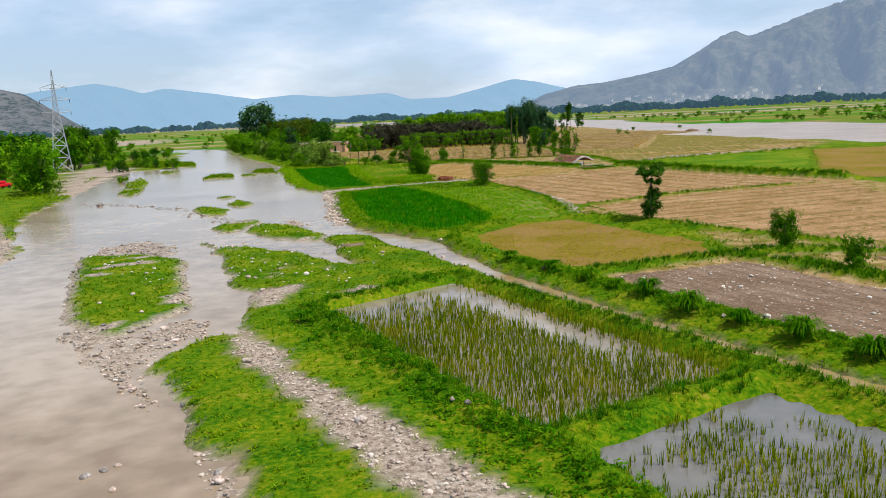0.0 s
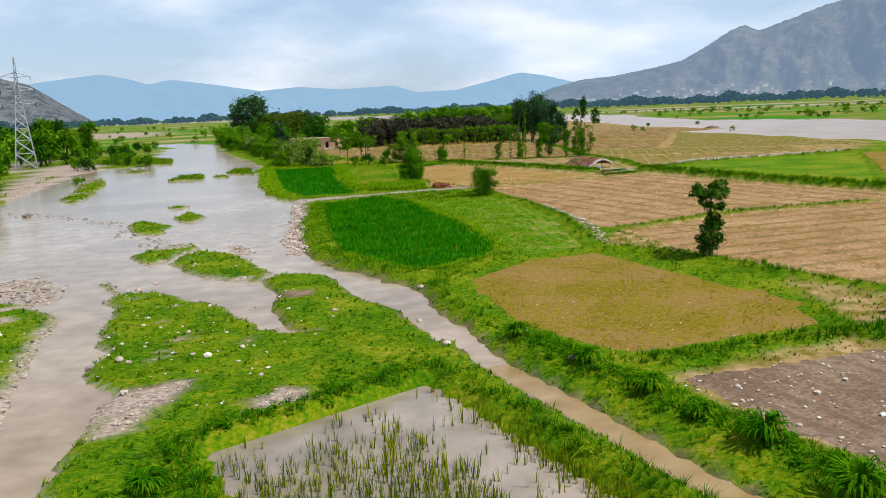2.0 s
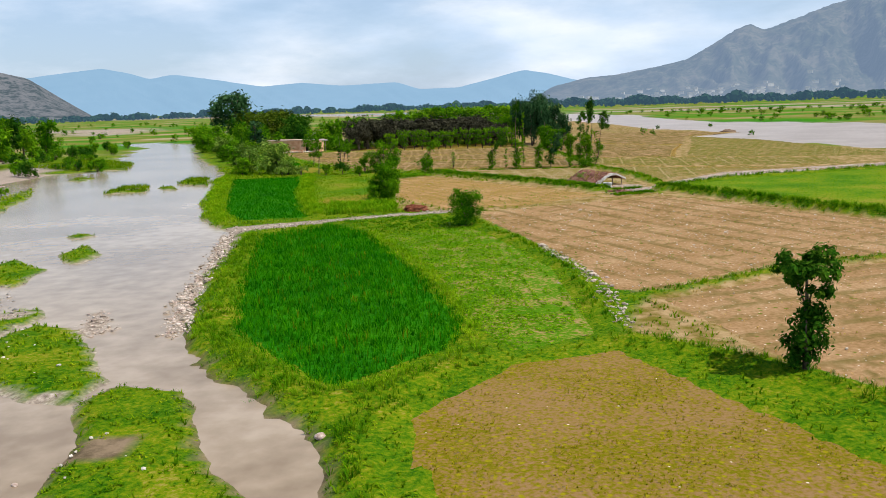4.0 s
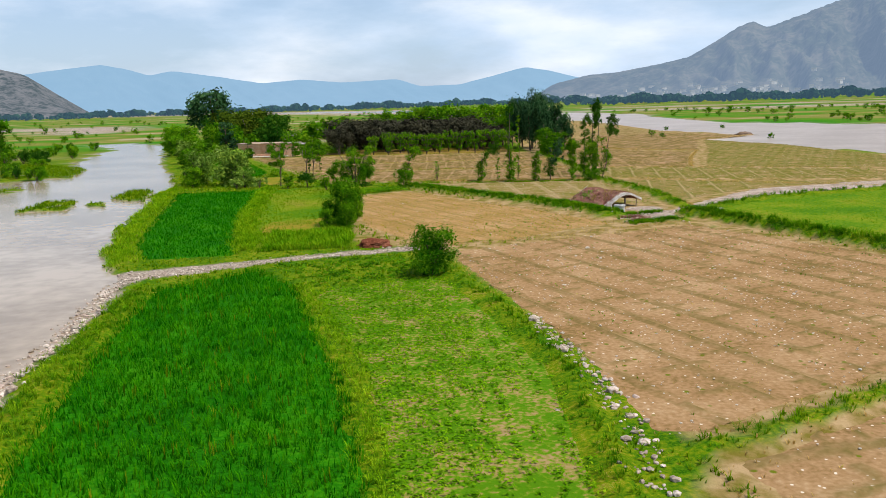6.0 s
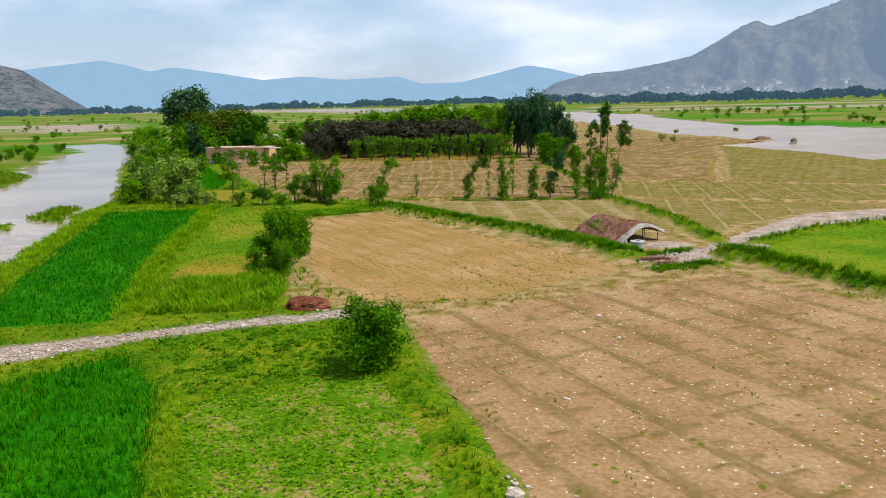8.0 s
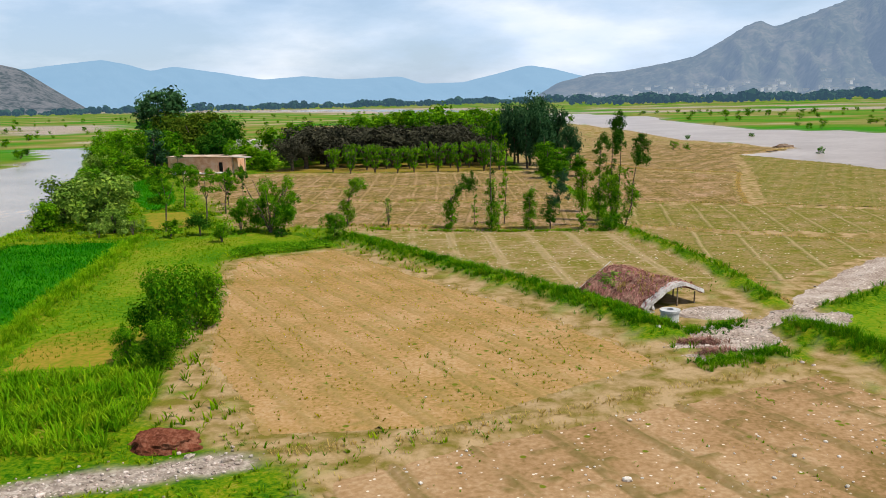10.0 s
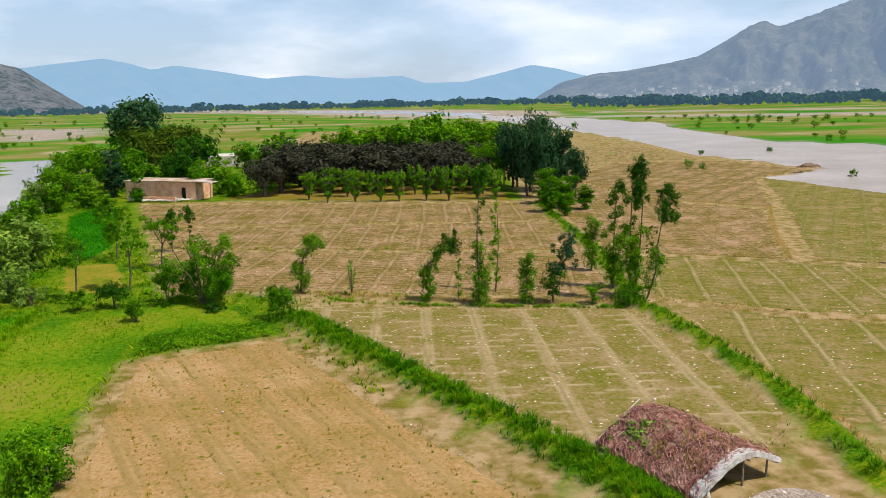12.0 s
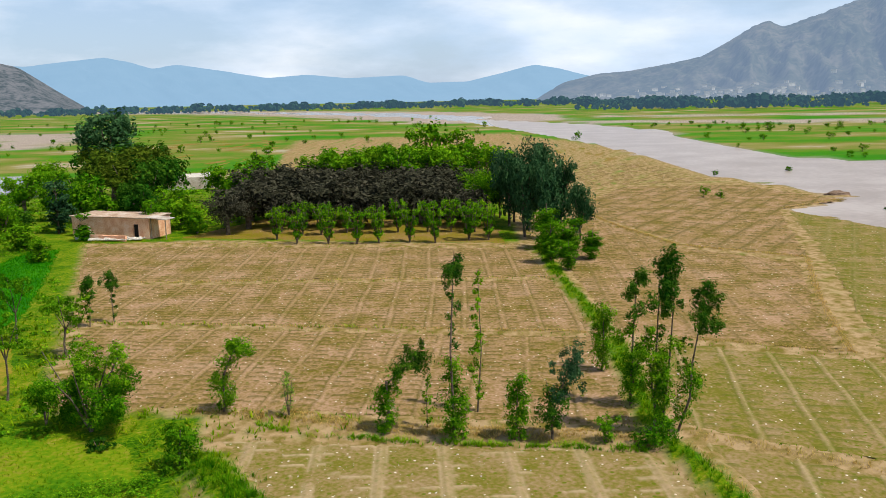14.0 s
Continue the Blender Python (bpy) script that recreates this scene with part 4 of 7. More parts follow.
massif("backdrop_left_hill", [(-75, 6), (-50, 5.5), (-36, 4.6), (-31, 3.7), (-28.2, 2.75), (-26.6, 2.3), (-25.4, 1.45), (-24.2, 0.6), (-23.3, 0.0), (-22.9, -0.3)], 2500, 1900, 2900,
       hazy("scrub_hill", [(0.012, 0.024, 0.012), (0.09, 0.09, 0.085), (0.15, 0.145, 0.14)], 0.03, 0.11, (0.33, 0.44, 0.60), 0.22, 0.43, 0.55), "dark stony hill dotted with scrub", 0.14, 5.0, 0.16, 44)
# ---------------------------------------------------------------- scattered small growth
def spread(poly, density, seed, mask=None):
    """Random points in a polygon, density per square metre."""
    r = np.random.default_rng(seed)
    q = np.asarray(poly, float)
    lo, hi = q.min(0), q.max(0)
    P = r.uniform(lo, hi, (int((hi - lo).prod() * density), 2))
    P = P[inside(P, poly)]
    return P[mask(P)] if mask is not None else P


def blades(name, P, Z, mat, high, wide, count, lean, label, category, seed, parent=None, vary=0.4):
    """Tufts of tapering blades, each blade a folded pair of triangles, in one mesh."""
    r = np.random.default_rng(seed)
    n = len(P) * count
    base = np.repeat(np.c_[P, Z], count, 0)
    h = np.repeat(high * r.uniform(1 - vary, 1 + vary, len(P)), count) * r.uniform(0.65, 1.1, n)
    a, l = r.uniform(0, 2 * np.pi, n), lean * r.uniform(0.2, 1.0, n) * h
    d = np.c_[np.cos(a), np.sin(a), np.zeros(n)]
    s = np.c_[-np.sin(a), np.cos(a), np.zeros(n)] * (wide * h / high * r.uniform(0.6, 1.2, n))[:, None]
    o = base + d * (l * 0.15)[:, None] - [0, 0, 0.02]
    mid = base + d * (l * 0.5)[:, None] + np.c_[np.zeros((n, 2)), h * 0.62]
    tip = base + d * l[:, None] + np.c_[np.zeros((n, 2)), h]
    V = np.stack([o - s * 0.5, o + s * 0.5, mid + s * 0.4, tip, mid - s * 0.4], 1).reshape(-1, 3)
    i = np.arange(n)[:, None] * 5
    F = np.concatenate([i + [0, 1, 2], i + [0, 2, 4], i + [4, 2, 3]])
    ob = make(name, V, F, mat, parent)
    return tagged(ob, label, category, kind="stuff")


def not_fields(P, gap=0.1):
    d = np.max([signed(P, c) for _, c, _ in FIELDS] + [signed(P, q) for q in (PADDY_A, PADDY_B)], axis=0)
    return d < -gap


def green_points(poly, density, seed, lowest=0.4):
    P = spread(poly, density, seed)
    z, g, w, s_ = terrain(P)
    ok = (g > lowest) & not_fields(P) & (wobble(P, 3, 21) + wobble(P, 0.9, 22) * 0.6 + g > 0.35)
    return P[ok], z[ok]


def along(pts, n, half, seed):
    """Random points about a line."""
    q = np.array(pts, float)
    L = np.hypot(*np.diff(q, axis=0).T)
    r = np.random.default_rng(seed)
    u, c = r.uniform(0, L.sum(), n), np.r_[0, np.cumsum(L)]
    j = np.clip(np.searchsorted(c, u) - 1, 0, len(L) - 1)
    t = ((u - c[j]) / L[j])[:, None]
    return q[j] * (1 - t) + q[j + 1] * t + r.normal(0, half * 0.5, (n, 2))


def length(pts):
    return float(np.hypot(*np.diff(np.array(pts, float), axis=0).T).sum())


def clumps(name, P, Z, radius, leaves, leaf, mat, label, category, seed, parent=None):
    """Low rounded tussocks of small leaves, in one mesh."""
    r = np.random.default_rng(seed)
    n = len(P) * leaves
    rad = np.repeat(radius * r.uniform(0.5, 1.35, len(P)), leaves)
    u = r.normal(0, 1, (n, 3))
    u[:, 2] = np.abs(u[:, 2])
    u /= np.linalg.norm(u, axis=1)[:, None]
    p = np.repeat(np.c_[P, Z - 0.03], leaves, 0) + u * (rad * r.uniform(0.55, 1.1, n))[:, None] * [1, 1, 0.8]
    nrm = u * 0.7 + r.normal(0, 0.35, (n, 3)) + [0, 0, 0.8]
    nrm /= np.linalg.norm(nrm, axis=1)[:, None]
    a = np.cross(nrm, r.normal(0, 1, (n, 3)))
    a /= np.linalg.norm(a, axis=1)[:, None]
    b = np.cross(nrm, a)
    s = (leaf * r.uniform(0.6, 1.4, n))[:, None]
    V = np.stack([p - a * s, p + b * s * 0.5, p + a * s, p - b * s * 0.5], 1).reshape(-1, 3)
    i = np.arange(n)[:, None] * 4
    return tagged(make(name, V, i + [0, 1, 2, 3], mat, parent), label, category, kind="stuff")


for poly, dens, rad, n_, lf, seed in (([(-24, 15), (22, 15), (30, 45), (-28, 45)], 12, 0.12, 7, 0.038, 31), ([(-30, 45), (30, 45), (32, 75), (-32, 75)], 9, 0.16, 7, 0.045, 32)):
    P, Z = green_points(poly, dens, seed)
    clumps("grass", P, Z - 0.02, rad, n_, lf, GRASS, "short yellow-green river grass", "grass", seed)
for poly, dens, hh, seed in (([(-24, 15), (22, 15), (30, 45), (-28, 45)], 5, 0.12, 35), ([(-30, 45), (30, 45), (32, 75), (-32, 75)], 3.5, 0.14, 36), ([(-45, 75), (40, 75), (50, 125), (-60, 125)], 6, 0.15, 33),
                             ([(-70, 125), (10, 125), (10, 200), (-75, 200)], 2.6, 0.28, 34)):
    P, Z = green_points(poly, dens, seed)
    blades("grass", P, Z, GRASS, hh, 0.02 + hh * 0.2, 4, 2.0, "longer yellow-green river grass", "grass", seed)


def dry_ground(P):
    ok = (line_dist(P, CANAL) > 0.75) & (np.max([signed(P, q_) for q_ in (PADDY_A, PADDY_B)], axis=0) < -0.05)
    return P[ok]


near_, mid_, far_ = [], [], []
for k, (pts, half, high) in enumerate(BANKS):
    if pts[0] in DRY_STARTS:
        continue
    y_ = np.mean([q[1] for q in pts])
    if y_ < 60:
        near_.append(along(pts, int(length(pts) * half * 14), half, 100 + k))
    elif y_ < 126:
        mid_.append(along(pts, int(length(pts) * half * 8), half, 100 + k))
    else:
        far_.append(along(pts, int(length(pts) * half * 8 * (0.4 if half < 0.55 else 1)), half, 100 + k))
for group_, hh, wd, nb, seed in ((near_, 0.2, 0.013, 13, 41), (mid_, 0.24, 0.018, 13, 42), (far_, 0.3, 0.028, 12, 43)):
    P = dry_ground(np.concatenate(group_))
    blades("bank_growth", P, ground_z(P), LUSH, hh, wd, nb, 1.7, "lush green weeds and grass on the field banks", "grass", seed)
    P = dry_ground(np.concatenate(group_)[::2] + 0.15)
    blades("bank_grass", P, ground_z(P), GRASS, hh * 1.15, wd, 8, 1.3, "long fresh green grass on the field banks", "grass", seed + 50)
P = dry_ground(np.concatenate([along(BANKS[k][0], int(length(BANKS[k][0]) * 9), BANKS[k][1] * 1.1, 140 + k) for k in (0, 1, 2, 3, 5, 6, 9, 10)]))
blades("bank_growth", P, ground_z(P), BANKLEAF, 0.27, 0.015, 18, 1.6, "deep green rank growth on the paddy and canal banks", "grass", 149)
# broad-leaved weeds beside the gravel and the paddies
P = np.concatenate([along([(-7.6, 42), (-3.5, 34.5), (1.6, 24.6), (4, 20)], 420, 1.6, 44), along([(-6.5, 44), (-2, 48.6), (0.5, 50.5)], 160, 1.5, 45), along([(4.2, 55.5), (8.6, 45.5), (13, 37), (17, 29)], 420, 1.1, 46)])
P = dry_ground(P)
z, g, w, s_ = terrain(P)
clumps("weeds", P[g > 0.4], z[g > 0.4], 0.24, 28, 0.065, LUSH, "broad-leaved dark green weeds along the bank", "weeds", 47)
P, Z = green_points([(-30, 15), (10, 15), (6, 75), (-30, 90)], 0.4, 48, 0.7)
clumps("weeds", P, Z, 0.2, 22, 0.06, GRASS, "small green weeds in the river grass", "weeds", 49)
# dry orange grass on the dykes
for k, (pts, n, half) in enumerate([([(5, 122.3), (11.4, 124.0), (28, 131.6)], 420, 0.35), ([(28.3, 171.5), (30.6, 160), (31.7, 150), (31.6, 142)], 900, 0.35), ([(5.2, 177), (11.7, 174.4), (24, 173.2)], 700, 0.3),
                                    ([(-1, 177), (5.2, 175.8), (11.7, 173.3), (27, 171.9)], 1500, 0.45), ([(44.4, 186.6), (49.4, 204), (55.6, 221.4)], 800, 0.4), ([(28.9, 172.4), (38, 167.4), (61, 152.4)], 900, 0.4), ([(28.4, 193.4), (44, 187.4), (66, 178.2)], 500, 0.3), ([(34.6, 270), (39, 248), (43.6, 231), (56, 222.5)], 2200, 0.5),
                                    ([(-17.6, 198.6), (27, 193.2)], 700, 0.3), ([(-26, 214.8), (26, 214.1)], 600, 0.25), ([(-36, 239.6), (24.4, 233.2)], 700, 0.4), ([(69, 264), (84, 275)], 400, 0.6), ([(40, 92.5), (30, 90.8)], 200, 0.4)]):
    P = along(pts, n, half, 300 + k)
    blades("dry_grass", P, np.maximum(ground_z(P), 0.05), STRAW, 0.15, 0.03, 3, 1.8, "dry orange-yellow grass on an earth dyke", "grass", 320 + k)

P = along([(3.5, 174.8), (11.5, 172.3), (26, 170.7)], 900, 0.35, 398)
P = P[wobble(P, 4, 96) > -0.1]
blades("bank_grass", P, ground_z(P), CROP, 0.2, 0.03, 6, 1.6, "fresh green grass below the tree row", "grass", 399)
for k_, dens, hh, seed in ((2, 25, 0.34, 51), (4, 18, 0.24, 52), (11, 16, 0.24, 50)):
    assert FIELDS[k_][0] == "rice"
    P = spread(FIELDS[k_][1], dens, seed)
    blades("rice_plants", P, np.full(len(P), 0.05), RICE, hh, 0.038, 3, 1.3, "dense dark green rice plants", "rice", seed, vary=0.25)
P = spread(FIELDS[2][1], 2.0, 151, lambda P: wobble(P, 6, 91) > 0.2)
blades("rice_ears", P, np.full(len(P), 0.05), SEEDLING, 0.44, 0.03, 3, 0.4, "tawny weeds standing above the rice", "rice", 152)
P = along([(-2.4, 109.4), (2.6, 93), (5.2, 78.5), (4.9, 74.6)], 620, 1.3, 951)
P = P[np.max([signed(P, FIELDS[2][1]), signed(P, FIELDS[3][1])], axis=0) < 0.4]
blades("margin_grass", P, ground_z(P), CROP, 0.26, 0.018, 13, 1.8, "soft bright green grass between rice and vegetables", "grass", 952)
P = along([(-12.8, 110), (-10.2, 92), (-7.4, 78), (-1.4, 69.2), (1.2, 68.8), (5.2, 74)], 620, 1.3, 953)
blades("margin_grass", P, ground_z(P), CROP, 0.26, 0.018, 13, 1.8, "soft bright green grass round the rice field", "grass", 954)
# vegetable rows, with bare furrows between
q = np.array([(-0.085, 1.0), (1.0, 0.085)])
r = np.random.default_rng(53)
u_, v_ = np.meshgrid(np.arange(60, 125, 0.26), np.arange(-10, 25, 0.85))
P = u_.reshape(-1, 1) * q[0] + v_.reshape(-1, 1) * q[1] + r.normal(0, 0.1, (u_.size, 2)) + np.array([7.5, 0])
P = np.concatenate([P, P[wobble(P, 4, 94) > 1.1 * sstep(P[:, 0], 5, 9.5) - 0.7] + [0.42, 0.1]])
P = P[signed(P, FIELDS[3][1]) > 0.1]
keep = wobble(P, 5, 92) + 0.8 * wobble(P, 1.5, 93) > -0.95 + 0.8 * sstep(P[:, 0], 6, 9.5)
clumps("vegetable_plants", P[keep], np.full(keep.sum(), 0.06), 0.26, 15, 0.066, CROP, "low bright green leafy vegetables in rows", "crop", 54)
P = spread([(-1.2, 108.6), (5.6, 111.4), (5, 117.5), (2, 119.6), (-6, 116.8)], 2.6, 154)
clumps("weeds", P, ground_z(P), 0.28, 26, 0.08, LEAF["mid"], "dark weedy growth beside the stony track", "weeds", 155)
P = spread([(-9.0, 131.6), (-2.6, 132.8), (-1.2, 129), (-1.2, 122.8), (-7.8, 122.4)], 11, 156)
blades("maize_plants", P, ground_z(P), CROP, 0.5, 0.05, 8, 1.6, "dense bright green young maize", "maize", 157)
P = spread([(-6.6, 160.6), (1.4, 164.6), (0.2, 168.2), (-7, 165.4)], 9, 158)
clumps("bean_plants", P, ground_z(P) + 0.2, 0.36, 26, 0.075, LEAF["mid"], "row of leafy green bean plants", "crop", 159)
P = along([(-17.8, 170.6), (-14.8, 151), (-13, 140), (-10.6, 129.6), (-8.9, 122)], 1500, 1.2, 160)
blades("tall_grass", P, ground_z(P), CROP, 0.4, 0.022, 10, 1.7, "tall pale green grass between two plots", "grass", 161)
P = along([(-33, 178), (-30.5, 168), (-25.6, 146), (-21, 128), (-17.4, 119)], 2600, 2.4, 164)
z, g, w, s_ = terrain(P)
ok = (z > WL + 0.02) & (signed(P, FIELDS[4][1]) < 0)
blades("tall_grass", P[ok], z[ok], CROP, 0.34, 0.026, 7, 1.7, "tall yellow-green grass on the river's edge", "grass", 165)
for k_ in (6, 8, 11):
    P = spread(ISLANDS[k_], 5, 166 + k_)
    z, g, w, s_ = terrain(P)
    blades("tall_grass", P[z > WL], z[z > WL], GRASS, 0.4, 0.04, 6, 1.0, "tall yellow-green grass on a river islet", "grass", 180 + k_)
for k_, dens in ((5, 12), (10, 3), (14, 12)):
    P = spread(FIELDS[k_][1], dens, 162 + k_)
    blades("meadow_grass", P, np.full(len(P), 0.055), GRASS, 0.11, 0.024, 4, 1.8, "fresh green meadow grass", "grass", 170 + k_)
for pad, seed in ((PADDY_A, 55), (PADDY_B, 56)):
    q = np.array(pad)
    u, v = q[1] - q[0], q[3] - q[0]
    r = np.random.default_rng(seed)
    nu, nv = int(np.hypot(*u) / 0.16), int(np.hypot(*v) / 0.17)
    g = np.stack(np.meshgrid(np.linspace(-0.02, 1.02, nu), np.linspace(0.0, 1.03, nv)), -1).reshape(-1, 2)
    g += r.normal(0, 0.005, g.shape)
    P = q[0] + g[:, :1] * u + g[:, 1:] * v + g[:, :1] * g[:, 1:] * (q[2] - q[1] - v)
    n_ = wobble(P, 4, 71) * 0.18 + wobble(P, 1.0, 72) * 0.15
    if seed == 55:   # a lane of open water along one side and round the far corner
        a, b = g[:, 0] + n_ * 0.25, g[:, 1] + n_ * 0.3
        chance = np.where(a < 0.70, 0.95, np.where(a < 0.90, 0.07 + 0.8 * sstep(b, 0.72, 0.95), 0.9)) * sstep(b, 0.0, 0.42)
    else:
        chance = 0.9 * sstep(n_ * 1.5 + g[:, 1] * 1.4 - np.abs(g[:, 0] - 0.4) * 0.7, -0.08, 0.25)
    P = P[r.uniform(0, 1, len(P)) < chance]
    blades("rice_seedlings", P, np.full(len(P), -0.03), SEEDLING, 0.44 if seed == 55 else 0.34, 0.026, 5, 0.55, "rows of thin young rice standing in water", "rice", seed)
for kk, dens, mat_, seed in ((6, 2.6, STRAW, 57), (7, 1.6, STRAW, 58), (8, 2.0, STRAW, 59), (1, 20, WEEDBLADE, 60), (7, 0.5, GRASS, 61), (6, 0.5, GRASS, 62), (19, 1.2, GRASS, 63), (20, 0.4, GRASS, 64), (18, 2.0, GRASS, 66)):
    P = spread(FIELDS[kk][1], dens, seed, lambda P: wobble(P, 2.0, 81) + wobble(P, 7, 82) > 0.0)
    blades("stubble", P, np.full(len(P), 0.055), mat_, 0.06, 0.022, 4, 2.0, "sparse stubble and weeds on bare soil", "stubble", seed)


def tuft_rows(poly, way, spacing, step, gaps, seed):
    """Points along broken rows across a field."""
    q = np.asarray(poly, float)
    w = np.array(way, float) / np.hypot(*way)
    n = np.array([-w[1], w[0]])
    a, b = q @ w, q @ n
    r = np.random.default_rng(seed)
    s, o = np.meshgrid(np.arange(a.min(), a.max(), step), np.arange(b.min(), b.max(), spacing))
    P = s.reshape(-1, 1) * w + (o + 0.25 * np.sin(s * 0.3 + o)).reshape(-1, 1) * n
    ok = (signed(P, poly) > 0.2) & (wobble(P, 4, seed) + 0.7 * wobble(P, 1.2, seed + 1) > gaps)
    return P[ok] + r.normal(0, 0.06, (ok.sum(), 2))


for k_, way, sp, gaps, mat_, seed in ((7, (2.4, -10), 2.6, 0.45, GRASS, 704), (6, (10, 2), 0.9, -0.1, WEEDBLADE, 705), (6, (4.5, -10), 1.7, -0.05, WEEDBLADE, 709), (8, (10, 3), 2.6, 0.6, STRAW, 706)):
    P = tuft_rows(FIELDS[k_][1], way, sp, 0.28, gaps, seed)
    blades("stubble_rows", P, np.full(len(P), 0.055), mat_, 0.08, 0.05, 3, 2.0, "broken rows of cut stubble and weeds", "stubble", seed + 900)


P = spread([(8.5, 125.5), (20.5, 132), (17, 139.5), (9, 133)], 2.2, 981, lambda P: wobble(P, 2.2, 97) > 0.0)
blades("weed_tufts", P, np.full(len(P), 0.06), GRASS, 0.12, 0.022, 9, 1.8, "green weed tufts at the stubble field's corner", "weeds", 982)
# ragged grassy and straw-grown edges of the fields
for k_ in (0, 1, 6, 7, 8, 16, 18, 19, 20, 21, 22, 23):
    c_ = FIELDS[k_][1]
    ring_ = list(c_) + [c_[0]]
    P = along(ring_, int(length(ring_) * 4.0), 0.7, 800 + k_)
    P = dry_ground(P)
    blades("edge_grass", P, np.maximum(ground_z(P), 0.05), STRAW if k_ in (6, 7, 8) else GRASS, 0.13, 0.035, 3, 1.2, "thin grass along a field's edge", "grass", 830 + k_)


def rocks(name, P, Z, size, mat, label, seed):
    """Many small rounded stones in one mesh."""
    r = np.random.default_rng(seed)
    bm = bmesh.new()
    bmesh.ops.create_icosphere(bm, subdivisions=1, radius=0.5)
    v0 = np.array([v.co for v in bm.verts])
    f0 = np.array([[v.index for v in f.verts] for f in bm.faces])
    bm.free()
    n = len(P)
    s = size * np.exp(r.normal(0, 0.45, n))
    a = r.uniform(0, 6.28, n)
    sc = np.stack([s, s * r.uniform(0.6, 1, n), s * r.uniform(0.35, 0.7, n)], 1)
    V = v0[None] * sc[:, None] * (1 + r.normal(0, 0.09, (n, len(v0), 1)))
    x, y = V[..., 0] * np.cos(a)[:, None] - V[..., 1] * np.sin(a)[:, None], V[..., 0] * np.sin(a)[:, None] + V[..., 1] * np.cos(a)[:, None]
    V = np.stack([x + P[:, :1], y + P[:, 1:], V[..., 2] + (Z + s * 0.12)[:, None]], -1)
    F = (f0[None] + (np.arange(n) * len(v0))[:, None, None]).reshape(-1, 3)
    return tagged(make(name, V, F, mat), label, "stones", kind="stuff")


P = spread(GRAVEL, 30, 61)
z, g, w, s_ = terrain(P)
rocks("gravel_stones", P[g < 0.5], z[g < 0.5], 0.10, STONE, "pale rounded pebbles on the gravel bar", 61)
for k, q_ in enumerate(BARS + [SHINGLE[4], SHINGLE[2], SHINGLE[5], SHINGLE[3]] + SHINGLE[7:15]):
    P = spread(q_, (5 if k == 2 else 15) if k < 4 else 9 if k != 4 else 1.5, 80 + k)
    z, g, w, s_ = terrain(P)
    rocks("bar_stones", P[g < 0.5], z[g < 0.5], 0.125 if k < 4 else 0.10, STONE, "grey rounded stones on a river bar", 80 + k)
P = spread([(-32, 18), (-7, 18), (-12, 42), (-15, 60), (-20, 90), (-50, 130), (-45, 70)], 5, 62)
z, g, w, s_ = terrain(P)
ok = (g < 0.5) & (z > WL - 0.13) & (np.random.default_rng(3).uniform(0, 1, len(P)) < 0.9)
rocks("shore_stones", P[ok], z[ok], 0.13, WETSTONE, "grey pebbles along the wet river shore", 62)
P = along([(-52, 116), (-40, 109), (-31, 100), (-26, 92), (-21.5, 85)], 700, 1.6, 970)
z, g, w, s_ = terrain(P)
rocks("riffle_stones", P[g < 0.5], np.maximum(z[g < 0.5], WL - 0.05), 0.16, WETSTONE, "grey stones breaking the water at a riffle", 971)
P = spread([(-29, 66), (-14, 44), (-6, 47), (-3, 60), (-18, 82)], 0.6, 972)
z, g, w, s_ = terrain(P)
rocks("meadow_stones", P[g > 0.5], z[g > 0.5], 0.13, WHITESTONE, "pale cobbles scattered in the river grass", 973)
P = spread(FIELDS[0][1], 2.2, 63, lambda P: wobble(P, 5, 86) + wobble(P, 1.4, 85) > -0.5)
rocks("field_stones", P, np.full(len(P), 0.07), 0.12, WHITESTONE, "pale stones lying on the ploughed field", 63)
P = spread(FIELDS[7][1], 2.6, 64, lambda P: wobble(P, 6, 83) + wobble(P, 1.5, 84) > -0.3)
rocks("field_stones", P, np.full(len(P), 0.06), 0.065, WHITESTONE, "small pale stones lying on the harvested field", 64)
for k_, dens in ((19, 1.6), (20, 0.45), (21, 0.3), (6, 0.35), (23, 0.4), (8, 0.5), (17, 5)):
    P = spread(FIELDS[k_][1], dens, 860 + k_, lambda P: wobble(P, 5, 87) + wobble(P, 1.2, 88) > -0.4)
    rocks("field_stones", P, np.full(len(P), 0.07), 0.055, STONE if k_ == 17 else WHITESTONE, "small pale stones lying on the seeded soil", 870 + k_)
for pts, n, wd, seed in ((TRACK, 1200, 1.1, 65), ([(12.6, 77), (13.2, 86), (12.6, 93), (11.2, 101)], 280, 0.7, 66), ([(-15.3, 112), (-13.0, 100), (-11.6, 88), (-9.4, 79)], 1300, 0.8, 67)):
    q = np.array(pts, float)
    r = np.random.default_rng(seed)
    u = r.uniform(0, len(q) - 1.001, n)
    j = u.astype(int)
    P = q[j] + (u - j)[:, None] * (q[j + 1] - q[j]) + r.normal(0, wd * 0.5, (n, 2))
    rocks("border_stones", P, np.maximum(ground_z(P), WL - 0.02), {65: 0.10, 66: 0.17, 67: 0.16}[seed], STONE, "pale stones piled along the path", seed)

